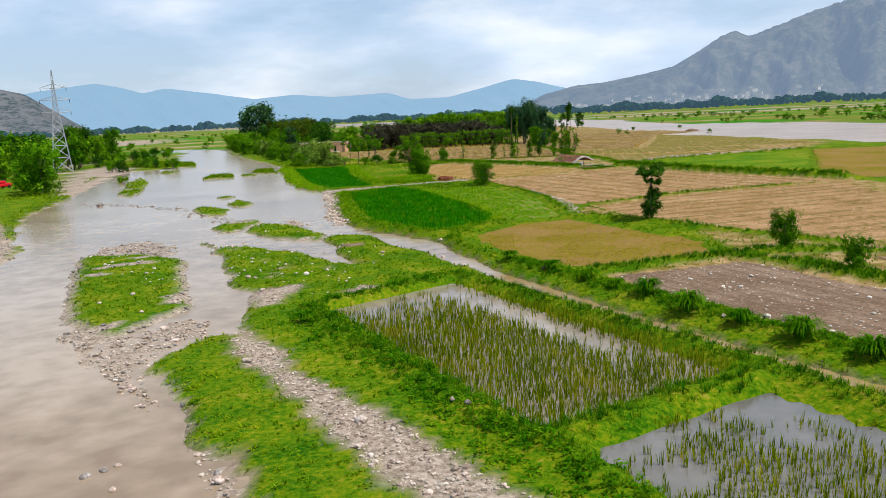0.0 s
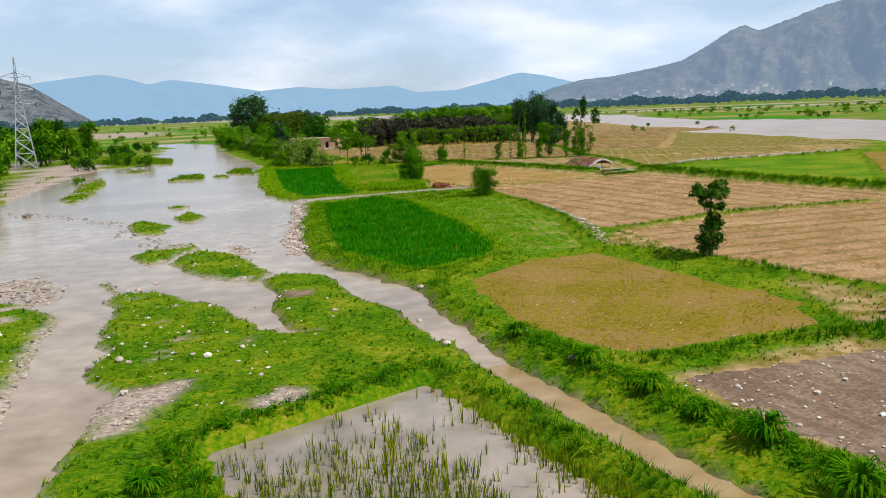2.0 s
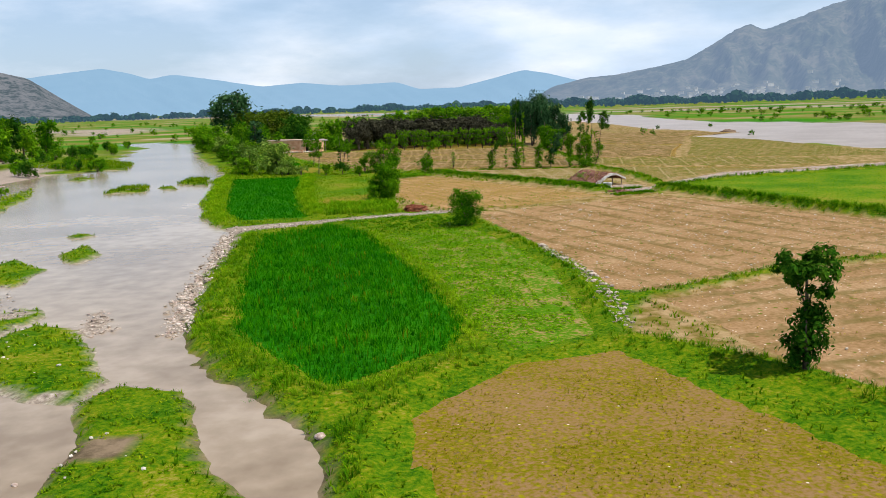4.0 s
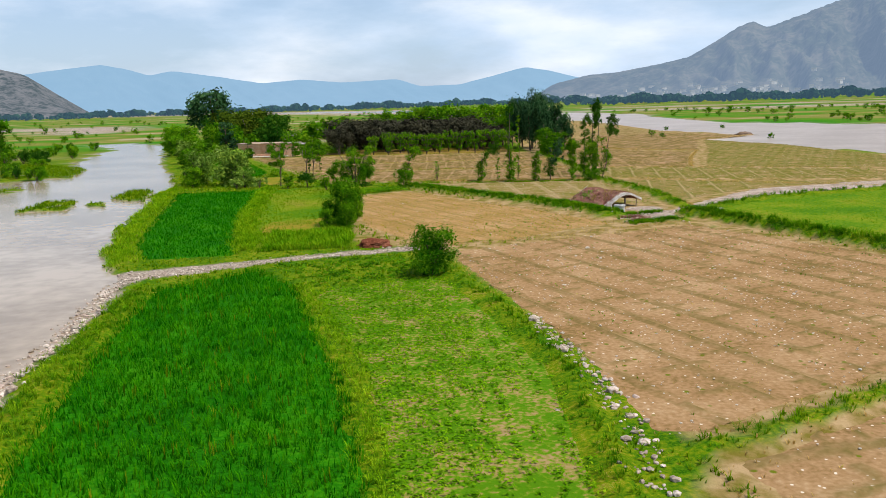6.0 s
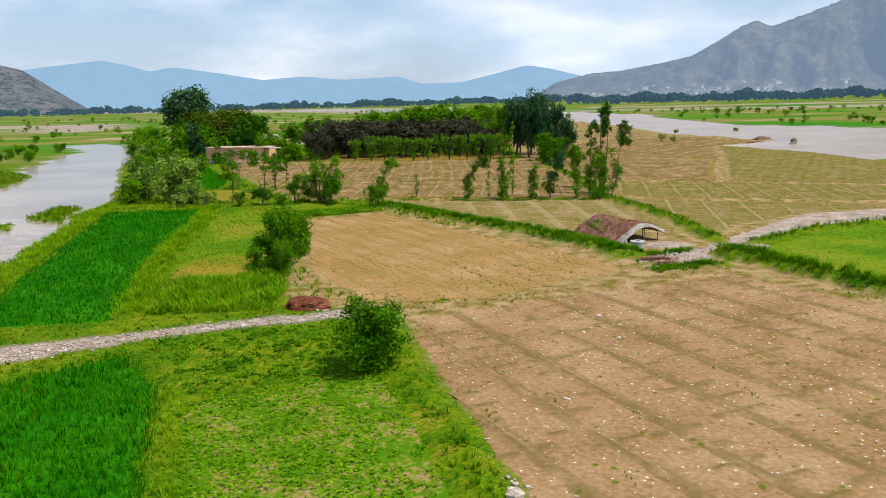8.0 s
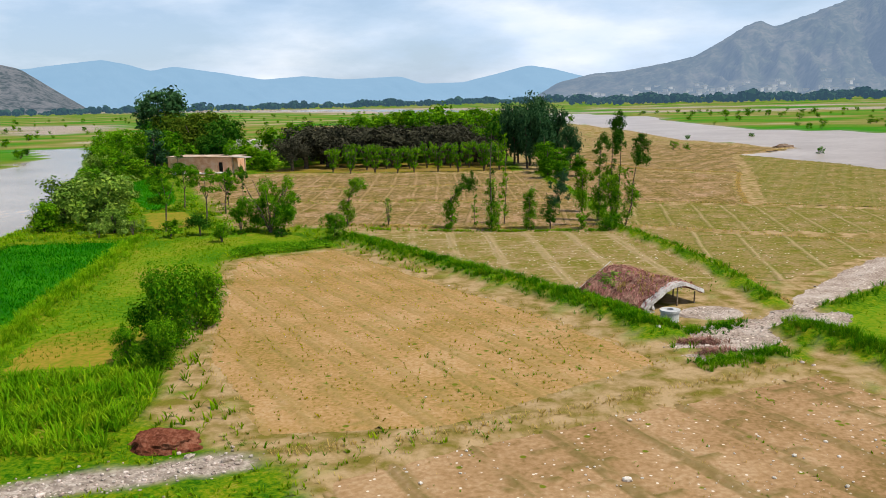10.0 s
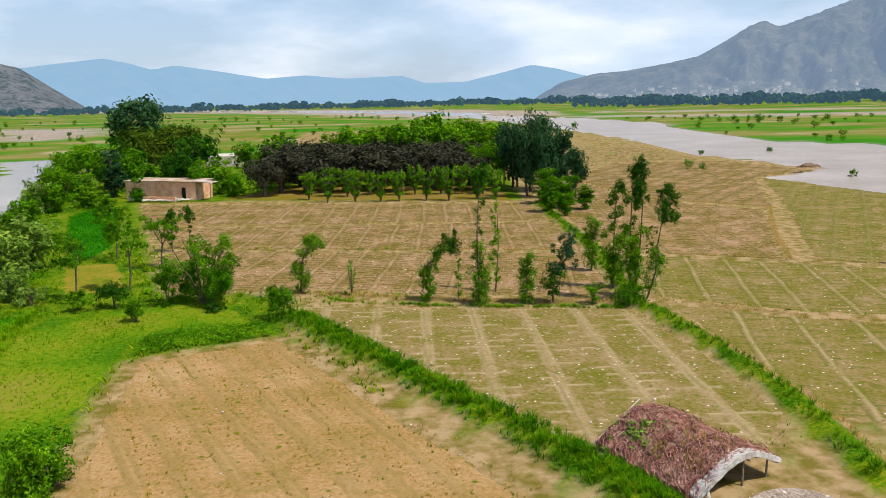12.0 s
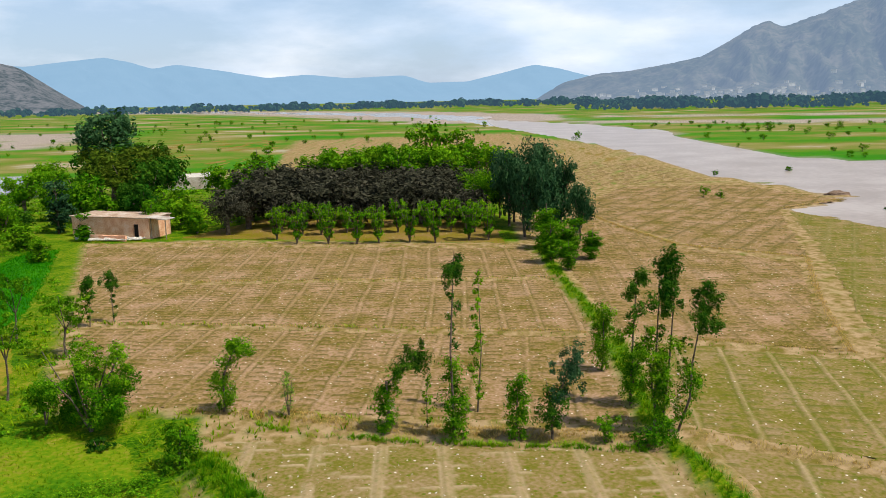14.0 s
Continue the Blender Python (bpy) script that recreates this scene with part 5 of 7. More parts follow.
# ---------------------------------------------------------------- trees
def crown_mesh(name, lobes, leaves, leaf, seed, droop=0.2):
    """Leaves in loose clumps: lobes are (x, y, z, rx, rz, share)."""
    r = np.random.default_rng(seed)
    V = []
    tot = sum(l[5] for l in lobes)
    for x, y, z, rx, rz, share in lobes:
        n = int(leaves * share / tot)
        k = max(5, n // 26)
        u = r.normal(0, 1, (k, 3))
        u /= np.linalg.norm(u, axis=1)[:, None]
        c = u * (r.uniform(0.25, 1.0, k) ** 0.5)[:, None] * [rx, rx, rz] * r.uniform(0.75, 1.15, (k, 1))
        cc = c[r.integers(0, k, n)]
        cs = (0.22 + 0.16 * r.uniform(0, 1, n)) * min(rx, rz)
        p = cc + r.normal(0, 1, (n, 3)) * np.clip(cs, 0.012, 0.5)[:, None]
        nrm = p / [rx, rx, rz] + r.normal(0, 0.38, (n, 3)) + [0, 0, 0.45]
        nrm /= np.linalg.norm(nrm, axis=1)[:, None]
        a = np.cross(nrm, r.normal(0, 1, (n, 3)))
        a /= np.linalg.norm(a, axis=1)[:, None]
        b = np.cross(nrm, a)
        s = (leaf * r.uniform(0.6, 1.3, n))[:, None]
        p = p + [x, y, z]
        V.append(np.stack([p - a * s, p + b * s * 0.45 + nrm * s * 0.15, p + a * s - [0, 0, 1] * s * droop, p - b * s * 0.45 + nrm * s * 0.15], 1).reshape(-1, 3))
    V = np.concatenate(V)
    i = np.arange(len(V) // 4)[:, None] * 4
    me_ob = make(name, V, i + [0, 1, 2, 3], LEAF["mid"])
    me = me_ob.data
    bpy.data.objects.remove(me_ob)
    return me


def trunk_mesh(stems, seed):
    """Tapered trunk and limbs: stems are (from, to, r1, r2), each slightly bent."""
    bm = bmesh.new()
    r = np.random.default_rng(seed)
    for a, b, r1, r2 in stems:
        a, b = Vector(a), Vector(b)
        m = a.lerp(b, 0.5) + Vector(r.normal(0, 0.025 * (b - a).length, 3))
        rod(bm, a, m, r1, (r1 + r2) / 2)
        rod(bm, m, b, (r1 + r2) / 2, r2)
    me = bpy.data.meshes.new("trunk")
    bm.to_mesh(me)
    bm.free()
    me.materials.append(BARK)
    return me


SHAPES = {}


def shape(kind, seed, lod=1.0):
    """Trunk and crown of a tree one unit high, in a few variants of each habit."""
    key = (kind, seed, lod)
    if key in SHAPES:
        return SHAPES[key]
    r = np.random.default_rng(hash_of(kind) + seed)
    U = r.uniform
    if kind == "round":      # low dense bush or small tree
        lobes = [(U(-.3, .3), U(-.3, .3), U(.25, .78), U(.13, .25), U(.12, .2), 1) for _ in range(13)] + [(U(-.2, .2), U(-.2, .2), .15, .2, .14, .8) for _ in range(4)] + [(0, 0, .3, .26, .2, 1.5), (0, 0, .6, .22, .25, 2)]
        stems = [((0, 0, 0), (U(-.1, .1), U(-.1, .1), .5), .04, .015)] + [((0, 0, .15), (U(-.25, .25), U(-.25, .25), .6), .022, .008) for _ in range(4)]
        n, leaf = 4000, .031
    elif kind == "poplar":   # slim upright young tree, feathered from low down
        h = sorted(U(.12, .93, 9))
        lobes = [(U(-.06, .06), U(-.06, .06), z, .09 + .08 * (1 - abs(z - .45)), .10, 1) for z in h] + [(0, 0, .12, .09, .1, .8), (0, 0, .3, .13, .16, 1.2)]
        stems = [((0, 0, 0), (U(-.03, .03), U(-.03, .03), .97), .016, .004)] + [((0, 0, z * .8), (U(-.1, .1), U(-.1, .1), z + .05), .007, .002) for z in h]
        n, leaf = 2600, .025
    elif kind == "pole":     # bare pole with a tuft on top and leaves up the stem
        lobes = [(U(-.02, .02), U(-.02, .02), z, .026, .05, .5) for z in np.linspace(.2, .72, 6)] + [(U(-.03, .03), U(-.03, .03), U(.74, .95), .045, .06, 1) for _ in range(4)]
        stems = [((0, 0, 0), (0.01, 0, .97), .007, .003)]
        n, leaf = 1200, .014
    elif kind == "tuft":     # young poplar, leafy head on a slim stem with sprigs below
        lobes = [(U(-.05, .05), U(-.05, .05), z, U(.035, .065), .05, 1.3) for z in U(.55, .96, 9)] + [(U(-.04, .04), U(-.04, .04), z, .04, .05, .6) for z in np.linspace(.15, .58, 6)]
        stems = [((0, 0, 0), (U(-.02, .02), U(-.02, .02), .95), .007, .003)] + [((0, 0, l[2] - .08), l[:3], .003, .0015) for l in lobes]
        n, leaf = 1700, .016
    elif kind == "umbrella": # flat-topped spreading tree
        lobes = [(U(-.42, .42), U(-.42, .42), U(.52, .92), U(.15, .24), U(.08, .14), 1) for _ in range(18)]
        stems = [((0, 0, 0), (.03, 0, .4), .03, .025)] + [((.03, 0, .36), (l[0] * .9, l[1] * .9, l[2] - .03), .016, .005) for l in lobes]
        n, leaf = 4000, .024
    elif kind == "vase":     # orchard sapling of upright sprays
        fan = np.arange(9) * 0.7 + U(-.2, .2, 9)
        out = U(.16, .34, 9)
        lobes = [(o_ * f * math.cos(a), o_ * f * math.sin(a), .1 + .82 * f, .075, .11, 1) for a, o_ in zip(fan, out) for f in (.25, .55, .85)] + [(0, 0, .3, .12, .18, 1.5)]
        stems = [((0, 0, 0), (0, 0, .14), .03, .025)] + [((0, 0, .05), (o_ * math.cos(a), o_ * math.sin(a), .95), .014, .004) for a, o_ in zip(fan, out)]
        n, leaf = 1700, .030
    elif kind == "broad":    # spreading crown on a short trunk
        lobes = [(U(-.32, .32), U(-.32, .32), U(.36, .82), U(.17, .27), U(.12, .2), 1) for _ in range(14)]
        stems = [((0, 0, 0), (0, 0, .4), .045, .035)] + [((0, 0, .32), (l[0] * .8, l[1] * .8, l[2]), .022, .006) for l in lobes[:8]]
        n, leaf = 4200, .026
    elif kind == "tall":     # big oval tree
        lobes = [(U(-.22, .22), U(-.22, .22), U(.22, .88), U(.13, .22), U(.10, .17), 1) for _ in range(16)] + [(0, 0, .55, .2, .3, 3)]
        stems = [((0, 0, 0), (0, 0, .6), .03, .016)] + [((0, 0, U(.2, .5)), (l[0] * .9, l[1] * .9, l[2]), .012, .004) for l in lobes[:8]]
        n, leaf = 6500, .022
    elif kind == "dome":     # old dense round-headed tree
        ang, ht = U(0, 6.28, 30), U(-.32, .40, 30)
        lobes = [(math.cos(a) * .30 * math.cos(h * 3.4), math.sin(a) * .30 * math.cos(h * 3.4), .56 + h * .85, .14, .12, 1) for a, h in zip(ang, ht)] + [(0, 0, .5, .3, .3, 5)]
        stems = [((0, 0, 0), (0, 0, .5), .035, .02)] + [((0, 0, U(.15, .4)), (l[0] * .8, l[1] * .8, l[2]), .014, .005) for l in lobes[:8]]
        n, leaf = 8000, .021
    elif kind == "lone":     # dense lower crown, a gap, and a wider head of palmate sprays
        lobes = [(U(-.04, .08), U(-.07, .07), z_, .075 + .05 * math.sin(math.pi * (z_ - .05) / .5), .09, 1) for z_ in np.linspace(.1, .5, 9)] + [(U(-.15, .25), U(-.15, .15), U(.66, .92), .12, .06, 1) for _ in range(10)] + [(-.17, 0, .66, .07, .04, .4), (.3, .05, .64, .08, .05, .5)]
        stems = [((0, 0, 0), (.05, 0, .4), .03, .02), ((.05, 0, .4), (.12, 0, .85), .02, .006), ((0, 0, .05), (-.08, .03, .42), .016, .006), ((.05, 0, .45), (.3, .05, .66), .01, .004), ((.05, 0, .5), (-.1, 0, .68), .01, .004)]
        n, leaf = 4200, .026
    elif kind == "shrub":
        lobes = [(U(-.45, .45), U(-.45, .45), U(.3, .65), U(.25, .4), U(.2, .35), 1) for _ in range(6)]
        stems = [((0, 0, 0), (U(-.4, .4), U(-.4, .4), .6), .02, .006) for _ in range(5)]
        n, leaf = 700, .075
    elif kind == "spray":    # clump of long arching grass leaves
        lobes = [(U(-.3, .3), U(-.3, .3), U(.3, .6), .3, .3, 1) for _ in range(4)]
        stems = [((0, 0, 0), (U(-.3, .3), U(-.3, .3), .5), .01, .004) for _ in range(3)]
        n, leaf = 700, .12
    else:                    # "far": coarse small tree
        lobes = [(U(-.25, .25), U(-.25, .25), U(.12, .7), U(.2, .32), U(.16, .25), 1) for _ in range(7)]
        stems = [((0, 0, 0), (0, 0, .5), .03, .02)]
        n, leaf = 130, .10
    SHAPES[key] = (trunk_mesh(stems, seed), crown_mesh("crown", lobes, int(n * lod), leaf / lod ** 0.5, seed + 17))
    return SHAPES[key]


def hash_of(s):
    return sum(ord(c) * (i + 3) for i, c in enumerate(s))


CROWNS = {}


def tree(kind, x, y, high, leaf, label, category="tree", wide=1.0, seed=0, name="tree", group="", lean=0.0, z=None, up=0.0, lod=1.0):
    tr, cr = shape(kind, seed % 4, lod)
    key = (cr.name, leaf)
    if key not in CROWNS:
        c = cr.copy()
        c.materials.clear()
        c.materials.append(LEAF[leaf])
        CROWNS[key] = c
    base = ground_z([(x, y)])[0] if z is None else z
    if up:       # a crown carried on a long bare stem
        key2 = (tr.name, round(up / high, 2))
        if key2 not in CROWNS:
            k_ = -up / high
            CROWNS[key2] = trunk_mesh([((-0.12, 0, k_), (0.05, 0.03, k_ * 0.5), 0.035, 0.03), ((0.05, 0.03, k_ * 0.5), (0, 0, 0.6), 0.03, 0.012)], seed)
        tr, base = CROWNS[key2], base + up
    e = thing(name, pose(x, y, base - 0.03, 0, lean, (seed * 77) % 360), label, category, group)
    e.scale = (high * wide, high * wide, high)
    for nm, me in (("trunk", tr), ("crown", CROWNS[key])):
        o = new(nm, me)
        o.parent = e
    return e


# lone trees and bushes
tree("lone", 17.9, 69.6, 4.9, "deep", "dark green young tree with a bare forked stem", seed=1)
tree("round", 5.9, 111.8, 3.7, "mid", "rounded green bushy tree at the field corner", wide=1.05, seed=2, lod=1.8)
tree("round", 22.9, 54.5, 2.9, "mid", "dense green bush on a field bank", "bush", wide=0.85, seed=3, name="bush")
tree("round", 23.2, 45.6, 2.2, "mid", "dense green bush on a field bank", "bush", wide=0.85, seed=0, name="bush")
tree("round", 17.8, 27.6, 1.7, "deep", "dense dark bush beside the canal", "bush", wide=1.0, seed=1, name="bush")
tree("round", -3.0, 136.2, 4.9, "mid", "green many-stemmed tree between two fields", wide=0.9, seed=1, lod=1.8)
tree("round", -2.4, 140.2, 3.8, "bright", "green many-stemmed tree between two fields", wide=0.8, seed=3)
tree("round", -2.2, 132.6, 2.8, "mid", "dense leafy green bush between two fields", "bush", wide=0.85, seed=1, name="bush", lod=1.8)
tree("round", -3.2, 143.2, 3.0, "mid", "leafy green bush between two fields", "bush", wide=1.0, seed=0, name="bush")
tree("round", -4.2, 133.4, 2.2, "bright", "small bright green bush between two fields", "bush", wide=0.8, seed=2, name="bush")
tree("round", -64.8, 135.3, 9.4, "bright", "round bright green tree on the river bank", wide=1.0, seed=0)
tree("round", -71, 142, 6.0, "bright", "round bright green tree on the river bank", wide=1.0, seed=3)
# row of young trees on the bank behind the hut, each with its own habit
def grown_tree(x, y, stems, crowns, label, seed, group="tree row", leaf=0.09, dense=1.0, name="tree", category="tree"):
    """A tree from its stems (foot, top, radii) and from leafy heads, (lobes, foliage) each, in metres about its foot."""
    e = thing(name, pose(x, y, ground_z([(x, y)])[0] - 0.05), label, category, group)
    tr = new("trunk", trunk_mesh(stems, seed))
    tr.parent = e
    for lobes, tint in crowns:
        area = sum(l[3] * l[4] for l in lobes)
        me = crown_mesh("crown", [(*l, l[3] * l[4]) for l in lobes], int(dense * 1050 * area) + 60, leaf, seed + len(lobes))
        me.materials.clear()
        me.materials.append(LEAF[tint])
        o = new("crown", me)
        o.parent = e
    return e


def column(z0, z1, r, seed, lean=0.0):
    """Lobes up a feathered stem, wider at the middle."""
    q = np.random.default_rng(seed)
    return [(q.uniform(-.25, .25) * r + lean * (z - z0), q.uniform(-.25, .25) * r, z, r * (0.62 + 0.45 * math.sin(math.pi * (z - z0 + 0.3) / (z1 - z0 + 0.6))) * q.uniform(.8, 1.1), 0.42) for z in np.arange(z0, z1 + 0.01, 0.45)]


def sprigs(z0, z1, r, seed, lean=0.0, gap=0.6):
    q = np.random.default_rng(seed)
    return [(q.uniform(-.6, .6) * r + lean * (z - z0), q.uniform(-.6, .6) * r, z, r * q.uniform(.6, 1.2), q.uniform(.22, .36)) for z in np.arange(z0, z1, gap)]


def head(cx, z0, z1, r, n, seed):
    """A loose head of upright leafy shoots."""
    q = np.random.default_rng(seed)
    return [(cx + q.normal(0, .42) * r, q.normal(0, .42) * r, q.uniform(z0, z1), q.uniform(.26, .42), q.uniform(.32, .6)) for _ in range(n)]


YOUNG = "slender young poplar with leafy stem in a row"
grown_tree(1.2, 176.7, [((0, 0, 0), (.1, 0, 2.4), .09, .06), ((.1, 0, 2.3), (1.1, 0, 4.3), .06, .03)], [(column(.5, 2.6, .85, 1) + [(.5, 0, 3.3, .7, .5), (.9, .2, 3.9, .8, .5), (1.4, -.1, 4.3, .8, .5), (.7, .1, 4.5, .6, .4), (1.9, 0, 4.0, .4, .3)], "mid")], "two-tiered pollarded green tree beside the field bank", 1)
grown_tree(5.4, 175.9, [((0, 0, 0), (.3 * math.cos(a), .3 * math.sin(a), 2.4), .03, .008) for a in (0, 1.2, 2.5, 3.9, 5.1)], [(sprigs(.7, 2.6, .35, 2, 0, .3), "willow")], "thin pale sapling of upright twigs beside the bank", 2, dense=0.7, leaf=0.08)
grown_tree(11.6, 173.5, [((0, 0, 0), (0, 0, 3.0), .08, .06), ((0, 0, 2.8), (2.0, 0, 4.6), .06, .025), ((1.5, 0, 4.2), (2.2, 0, 5.3), .03, .012)], [(column(.4, 3.0, .8, 3) + [(.5, 0, 3.4, .6, .45)], "mid"), ([(.9, .1, 3.9, .7, .5), (1.4, 0, 4.2, .7, .5), (1.9, .1, 4.0, .6, .5), (1.6, -.2, 4.6, .6, .4), (2.2, 0, 4.5, .5, .5), (2.2, 0, 5.2, .25, .4), (1.3, 0, 4.9, .25, .35)], "deep")], "young tree with a bushy stem and an arching dark head", 3)
grown_tree(13.9, 174.1, [((0, 0, 0), (.1, 0, 3.4), .03, .01)], [(sprigs(.6, 3.4, .22, 4, 0, .5), "bright")], "thin young pole tree with sparse leaves", 4, dense=0.8)
grown_tree(15.5, 172.4, [((0, 0, 0), (.15, 0, 10.9), .09, .015)], [(column(.4, 3.0, .95, 5) + column(3.2, 4.8, .5, 6), "mid"), (sprigs(5.4, 9.2, .3, 7) + head(.15, 9.3, 10.9, .45, 7, 8), "deep")], "tall thin pole tree with bushy foot and leafy tuft", 5)
grown_tree(16.9, 176.6, [((0, 0, 0), (.1, 0, 9.0), .06, .012)], [(sprigs(1.2, 9.0, .32, 9, 0, .55), "bright")], "tall thin pole tree with sprigs up its stem", 6)
grown_tree(18.9, 172.2, [((0, 0, 0), (.2, 0, 3.7), .06, .012)], [(column(.4, 3.6, .75, 10, .06), "mid")], YOUNG, 7)
grown_tree(21.0, 172.2, [((0, 0, 0), (.1, 0, 2.0), .08, .06), ((.1, 0, 1.9), (1.1, 0, 5.0), .05, .015), ((.1, 0, 1.9), (-.4, 0, 3.6), .04, .015)], [(column(1.0, 2.9, .9, 11), "deep"), (head(.7, 2.6, 4.0, 1.0, 7, 12) + head(1.0, 4.0, 5.3, .55, 7, 13) + [(.0, 0, 4.4, .25, .5), (1.7, 0, 3.1, .35, .25)], "blue")], "young dark blue-green poplar with a forked head", 8)
grown_tree(23.9, 171.6, [((0, 0, 0), (0, 0, 1.3), .04, .015)], [([(0, 0, .5, .4, .4), (.1, 0, 1.0, .55, .4), (-.3, 0, 1.3, .35, .3), (.3, 0, 1.4, .4, .3)], "bright")], "small bright green sapling bush on the bank", 9, name="bush", category="bush")
grown_tree(26.5, 171.2, [((0, 0, 0), (.3 * k_, 0, 1.2), .03, .012) for k_ in (-2, -1, 1, 2)], [([(-.7, 0, .6, .7, .5), (0, -.2, .8, .8, .6), (.7, .1, .7, .7, .55), (.1, .3, 1.2, .7, .45), (.8, .3, 1.3, .5, .35)], "mid")], "low rounded green bush at the foot of the poplars", 10, name="bush", category="bush")
grown_tree(26.4, 177.2, [((0, 0, 0), (.2, 0, 7.9), .10, .02), ((0, 0, 1), (.9, 0, 4.6), .05, .02)], [(column(.8, 3.8, 1.0, 14) + [(.8, 0, 4.0, .7, .5), (-.8, 0, 4.4, .5, .4), (1.2, .1, 4.9, .5, .35), (-.3, 0, 5.0, .6, .45)], "mid"), (head(.2, 6.0, 8.3, .6, 12, 15), "deep")], "tall young poplar with a leafy lower stem", 11)
grown_tree(27.0, 172.6, [((-.2, 0, 0), (-.1, .2, 8.6), .09, .02), ((.2, 0, 0), (.7, -.1, 9.6), .08, .02), ((0, .2, 0), (-.6, .2, 5.2), .06, .02)], [(column(.8, 4.4, .75, 16) + column(2.4, 5.0, .55, 17, .15) + [(-.7, 0, 4.6, .55, .6), (-.6, .2, 5.4, .4, .5), (.8, 0, 5.2, .4, .5)], "mid"), (head(.2, 7.1, 9.6, .95, 20, 18) + head(.5, 9.4, 10.4, .5, 7, 19) + sprigs(5.6, 7.0, .3, 20, .1), "deep")], "tall twin-stemmed young poplar with a dark leafy head", 12)
grown_tree(28.2, 173.0, [((0, 0, 0), (.7, 0, 4.2), .08, .05), ((.7, 0, 4.1), (1.5, 0, 8.6), .05, .015)], [([(.2, 0, 1.3, .6, .5), (.5, .1, 2.2, .7, .6), (.8, 0, 3.1, .75, .6), (.5, 0, 3.7, .6, .45)] + sprigs(4.2, 6.0, .34, 21, .2), "mid"), (head(1.35, 6.1, 8.4, .75, 17, 22) + [(2.1, 0, 7.8, .35, .35), (.8, 0, 6.8, .35, .4)], "deep")], "leaning young poplar with a dark leafy head", 13)
grown_tree(25.8, 184.0, [((0, 0, 0), (0, 0, 4.8), .06, .015)], [(column(.6, 4.9, .8, 23), "mid")], YOUNG, 14)
# bushes and thin trees at the corner of the stubble field
q_ = np.random.default_rng(41)
grown_tree(-6.0, 174.2, [((0, 0, 0), (2.4 * math.cos(a), 2.0 * math.sin(a), q_.uniform(3.4, 5.4)), .09, .02) for a in np.arange(0, 6.2, .8)],
           [([(q_.uniform(-2.6, 2.4), q_.uniform(-1.8, 1.8), q_.uniform(.7, 3.4), q_.uniform(.55, .95), q_.uniform(.4, .65)) for _ in range(26)], "mid"),
            ([(q_.uniform(-1.6, 2.9), q_.uniform(-1.3, 1.3), q_.uniform(3.2, 5.2), q_.uniform(.4, .8), q_.uniform(.35, .55)) for _ in range(15)], "bright")], "broad many-stemmed green bush tree at the field corner", 15)
grown_tree(1.0, 168.9, [((0, 0, 0), (.2, 0, 2.2), .07, .03)], [(column(.4, 2.6, 1.15, 25) + [(-.5, 0, 1.9, .8, .5), (.5, .2, 1.5, .8, .6)], "mid")], "dense rounded green bush at the field corner", 16, name="bush", category="bush")
for k, (x, y, h) in enumerate([(-16.3, 197.5, 4.3), (-14.7, 198.8, 4.6)]):
    grown_tree(x, y, [((0, 0, 0), (.1, 0, h), .05, .012)], [(sprigs(.8, h - 1.6, .3, 26 + k) + head(0, h - 1.6, h, .7, 10, 28 + k), "deep")], "thin young tree with a sparse dark head", 17 + k)
for k, (x, y, h, tint) in enumerate([(-16.9, 176.2, 5.6, "mid"), (-13.8, 179.4, 6.0, "bright"), (-14.2, 188.5, 5.0, "bright"), (-20.4, 193, 5.6, "mid")]):
    grown_tree(x, y, [((0, 0, 0), (.2, 0, h * .5), .09, .06), ((.2, 0, h * .45), (-.9, .2, h * .85), .05, .015), ((.2, 0, h * .45), (1.2, 0, h * .9), .05, .015), ((.2, 0, h * .45), (.1, -.5, h), .05, .015)],
               [([(q_.uniform(-1.5, 1.6), q_.uniform(-1, 1), h * q_.uniform(.55, .97), q_.uniform(.45, .8), q_.uniform(.25, .42)) for _ in range(15)], tint)], "slender spreading tree with a thin flat crown", 20 + k, "river bank scrub")
for k, (x, y, h, wd, tint) in enumerate([(-12.6, 173.2, 2.6, 1.4, "deep"), (-9.4, 169.2, 2.3, .8, "mid"), (-9.2, 175.2, 3.4, .7, "mid"), (-15.2, 172.6, 1.8, 1.2, "mid"), (-19.5, 174.2, 2.0, 1.3, "willow"), (-22.5, 173.4, 1.6, 1.3, "willow"), (-4.4, 171.6, 1.0, 1.0, "deep")]):
    grown_tree(x, y, [((0, 0, 0), (.3 * i_, 0, h * .7), .05, .015) for i_ in (-1, 0, 1)], [([(q_.uniform(-.7, .7) * wd, q_.uniform(-.6, .6) * wd, h * q_.uniform(.25, .88), wd * q_.uniform(.4, .62), h * q_.uniform(.12, .2)) for _ in range(9)], tint)], "leafy green bush on the ditch bank", 30 + k, "river bank scrub", name="bush", category="bush")
# tall dark clump beside the grove
for k, (x, y, h) in enumerate([(23.5, 250, 12.5), (26, 246, 13.5), (28.5, 250, 12.5), (25, 240, 11.5), (28, 238, 11), (30.5, 245, 11), (22.5, 258, 9), (32, 236, 8.5), (24.5, 254, 12)]):
    tree("tall", x, y, h, "blue", "tall dark blue-green poplar in a dense clump", wide=0.58, lod=0.5, seed=k, group="poplar clump")
for k, (x, y, h) in enumerate([(27, 231, 6), (28.5, 226, 5), (26.5, 222, 4.5), (30, 229, 4.5), (28, 218, 3.5), (31.5, 224, 4)]):
    tree("poplar", x, y, h, "mid", "slender green poplar beside the field bank", wide=1.7, seed=k, group="poplar clump")
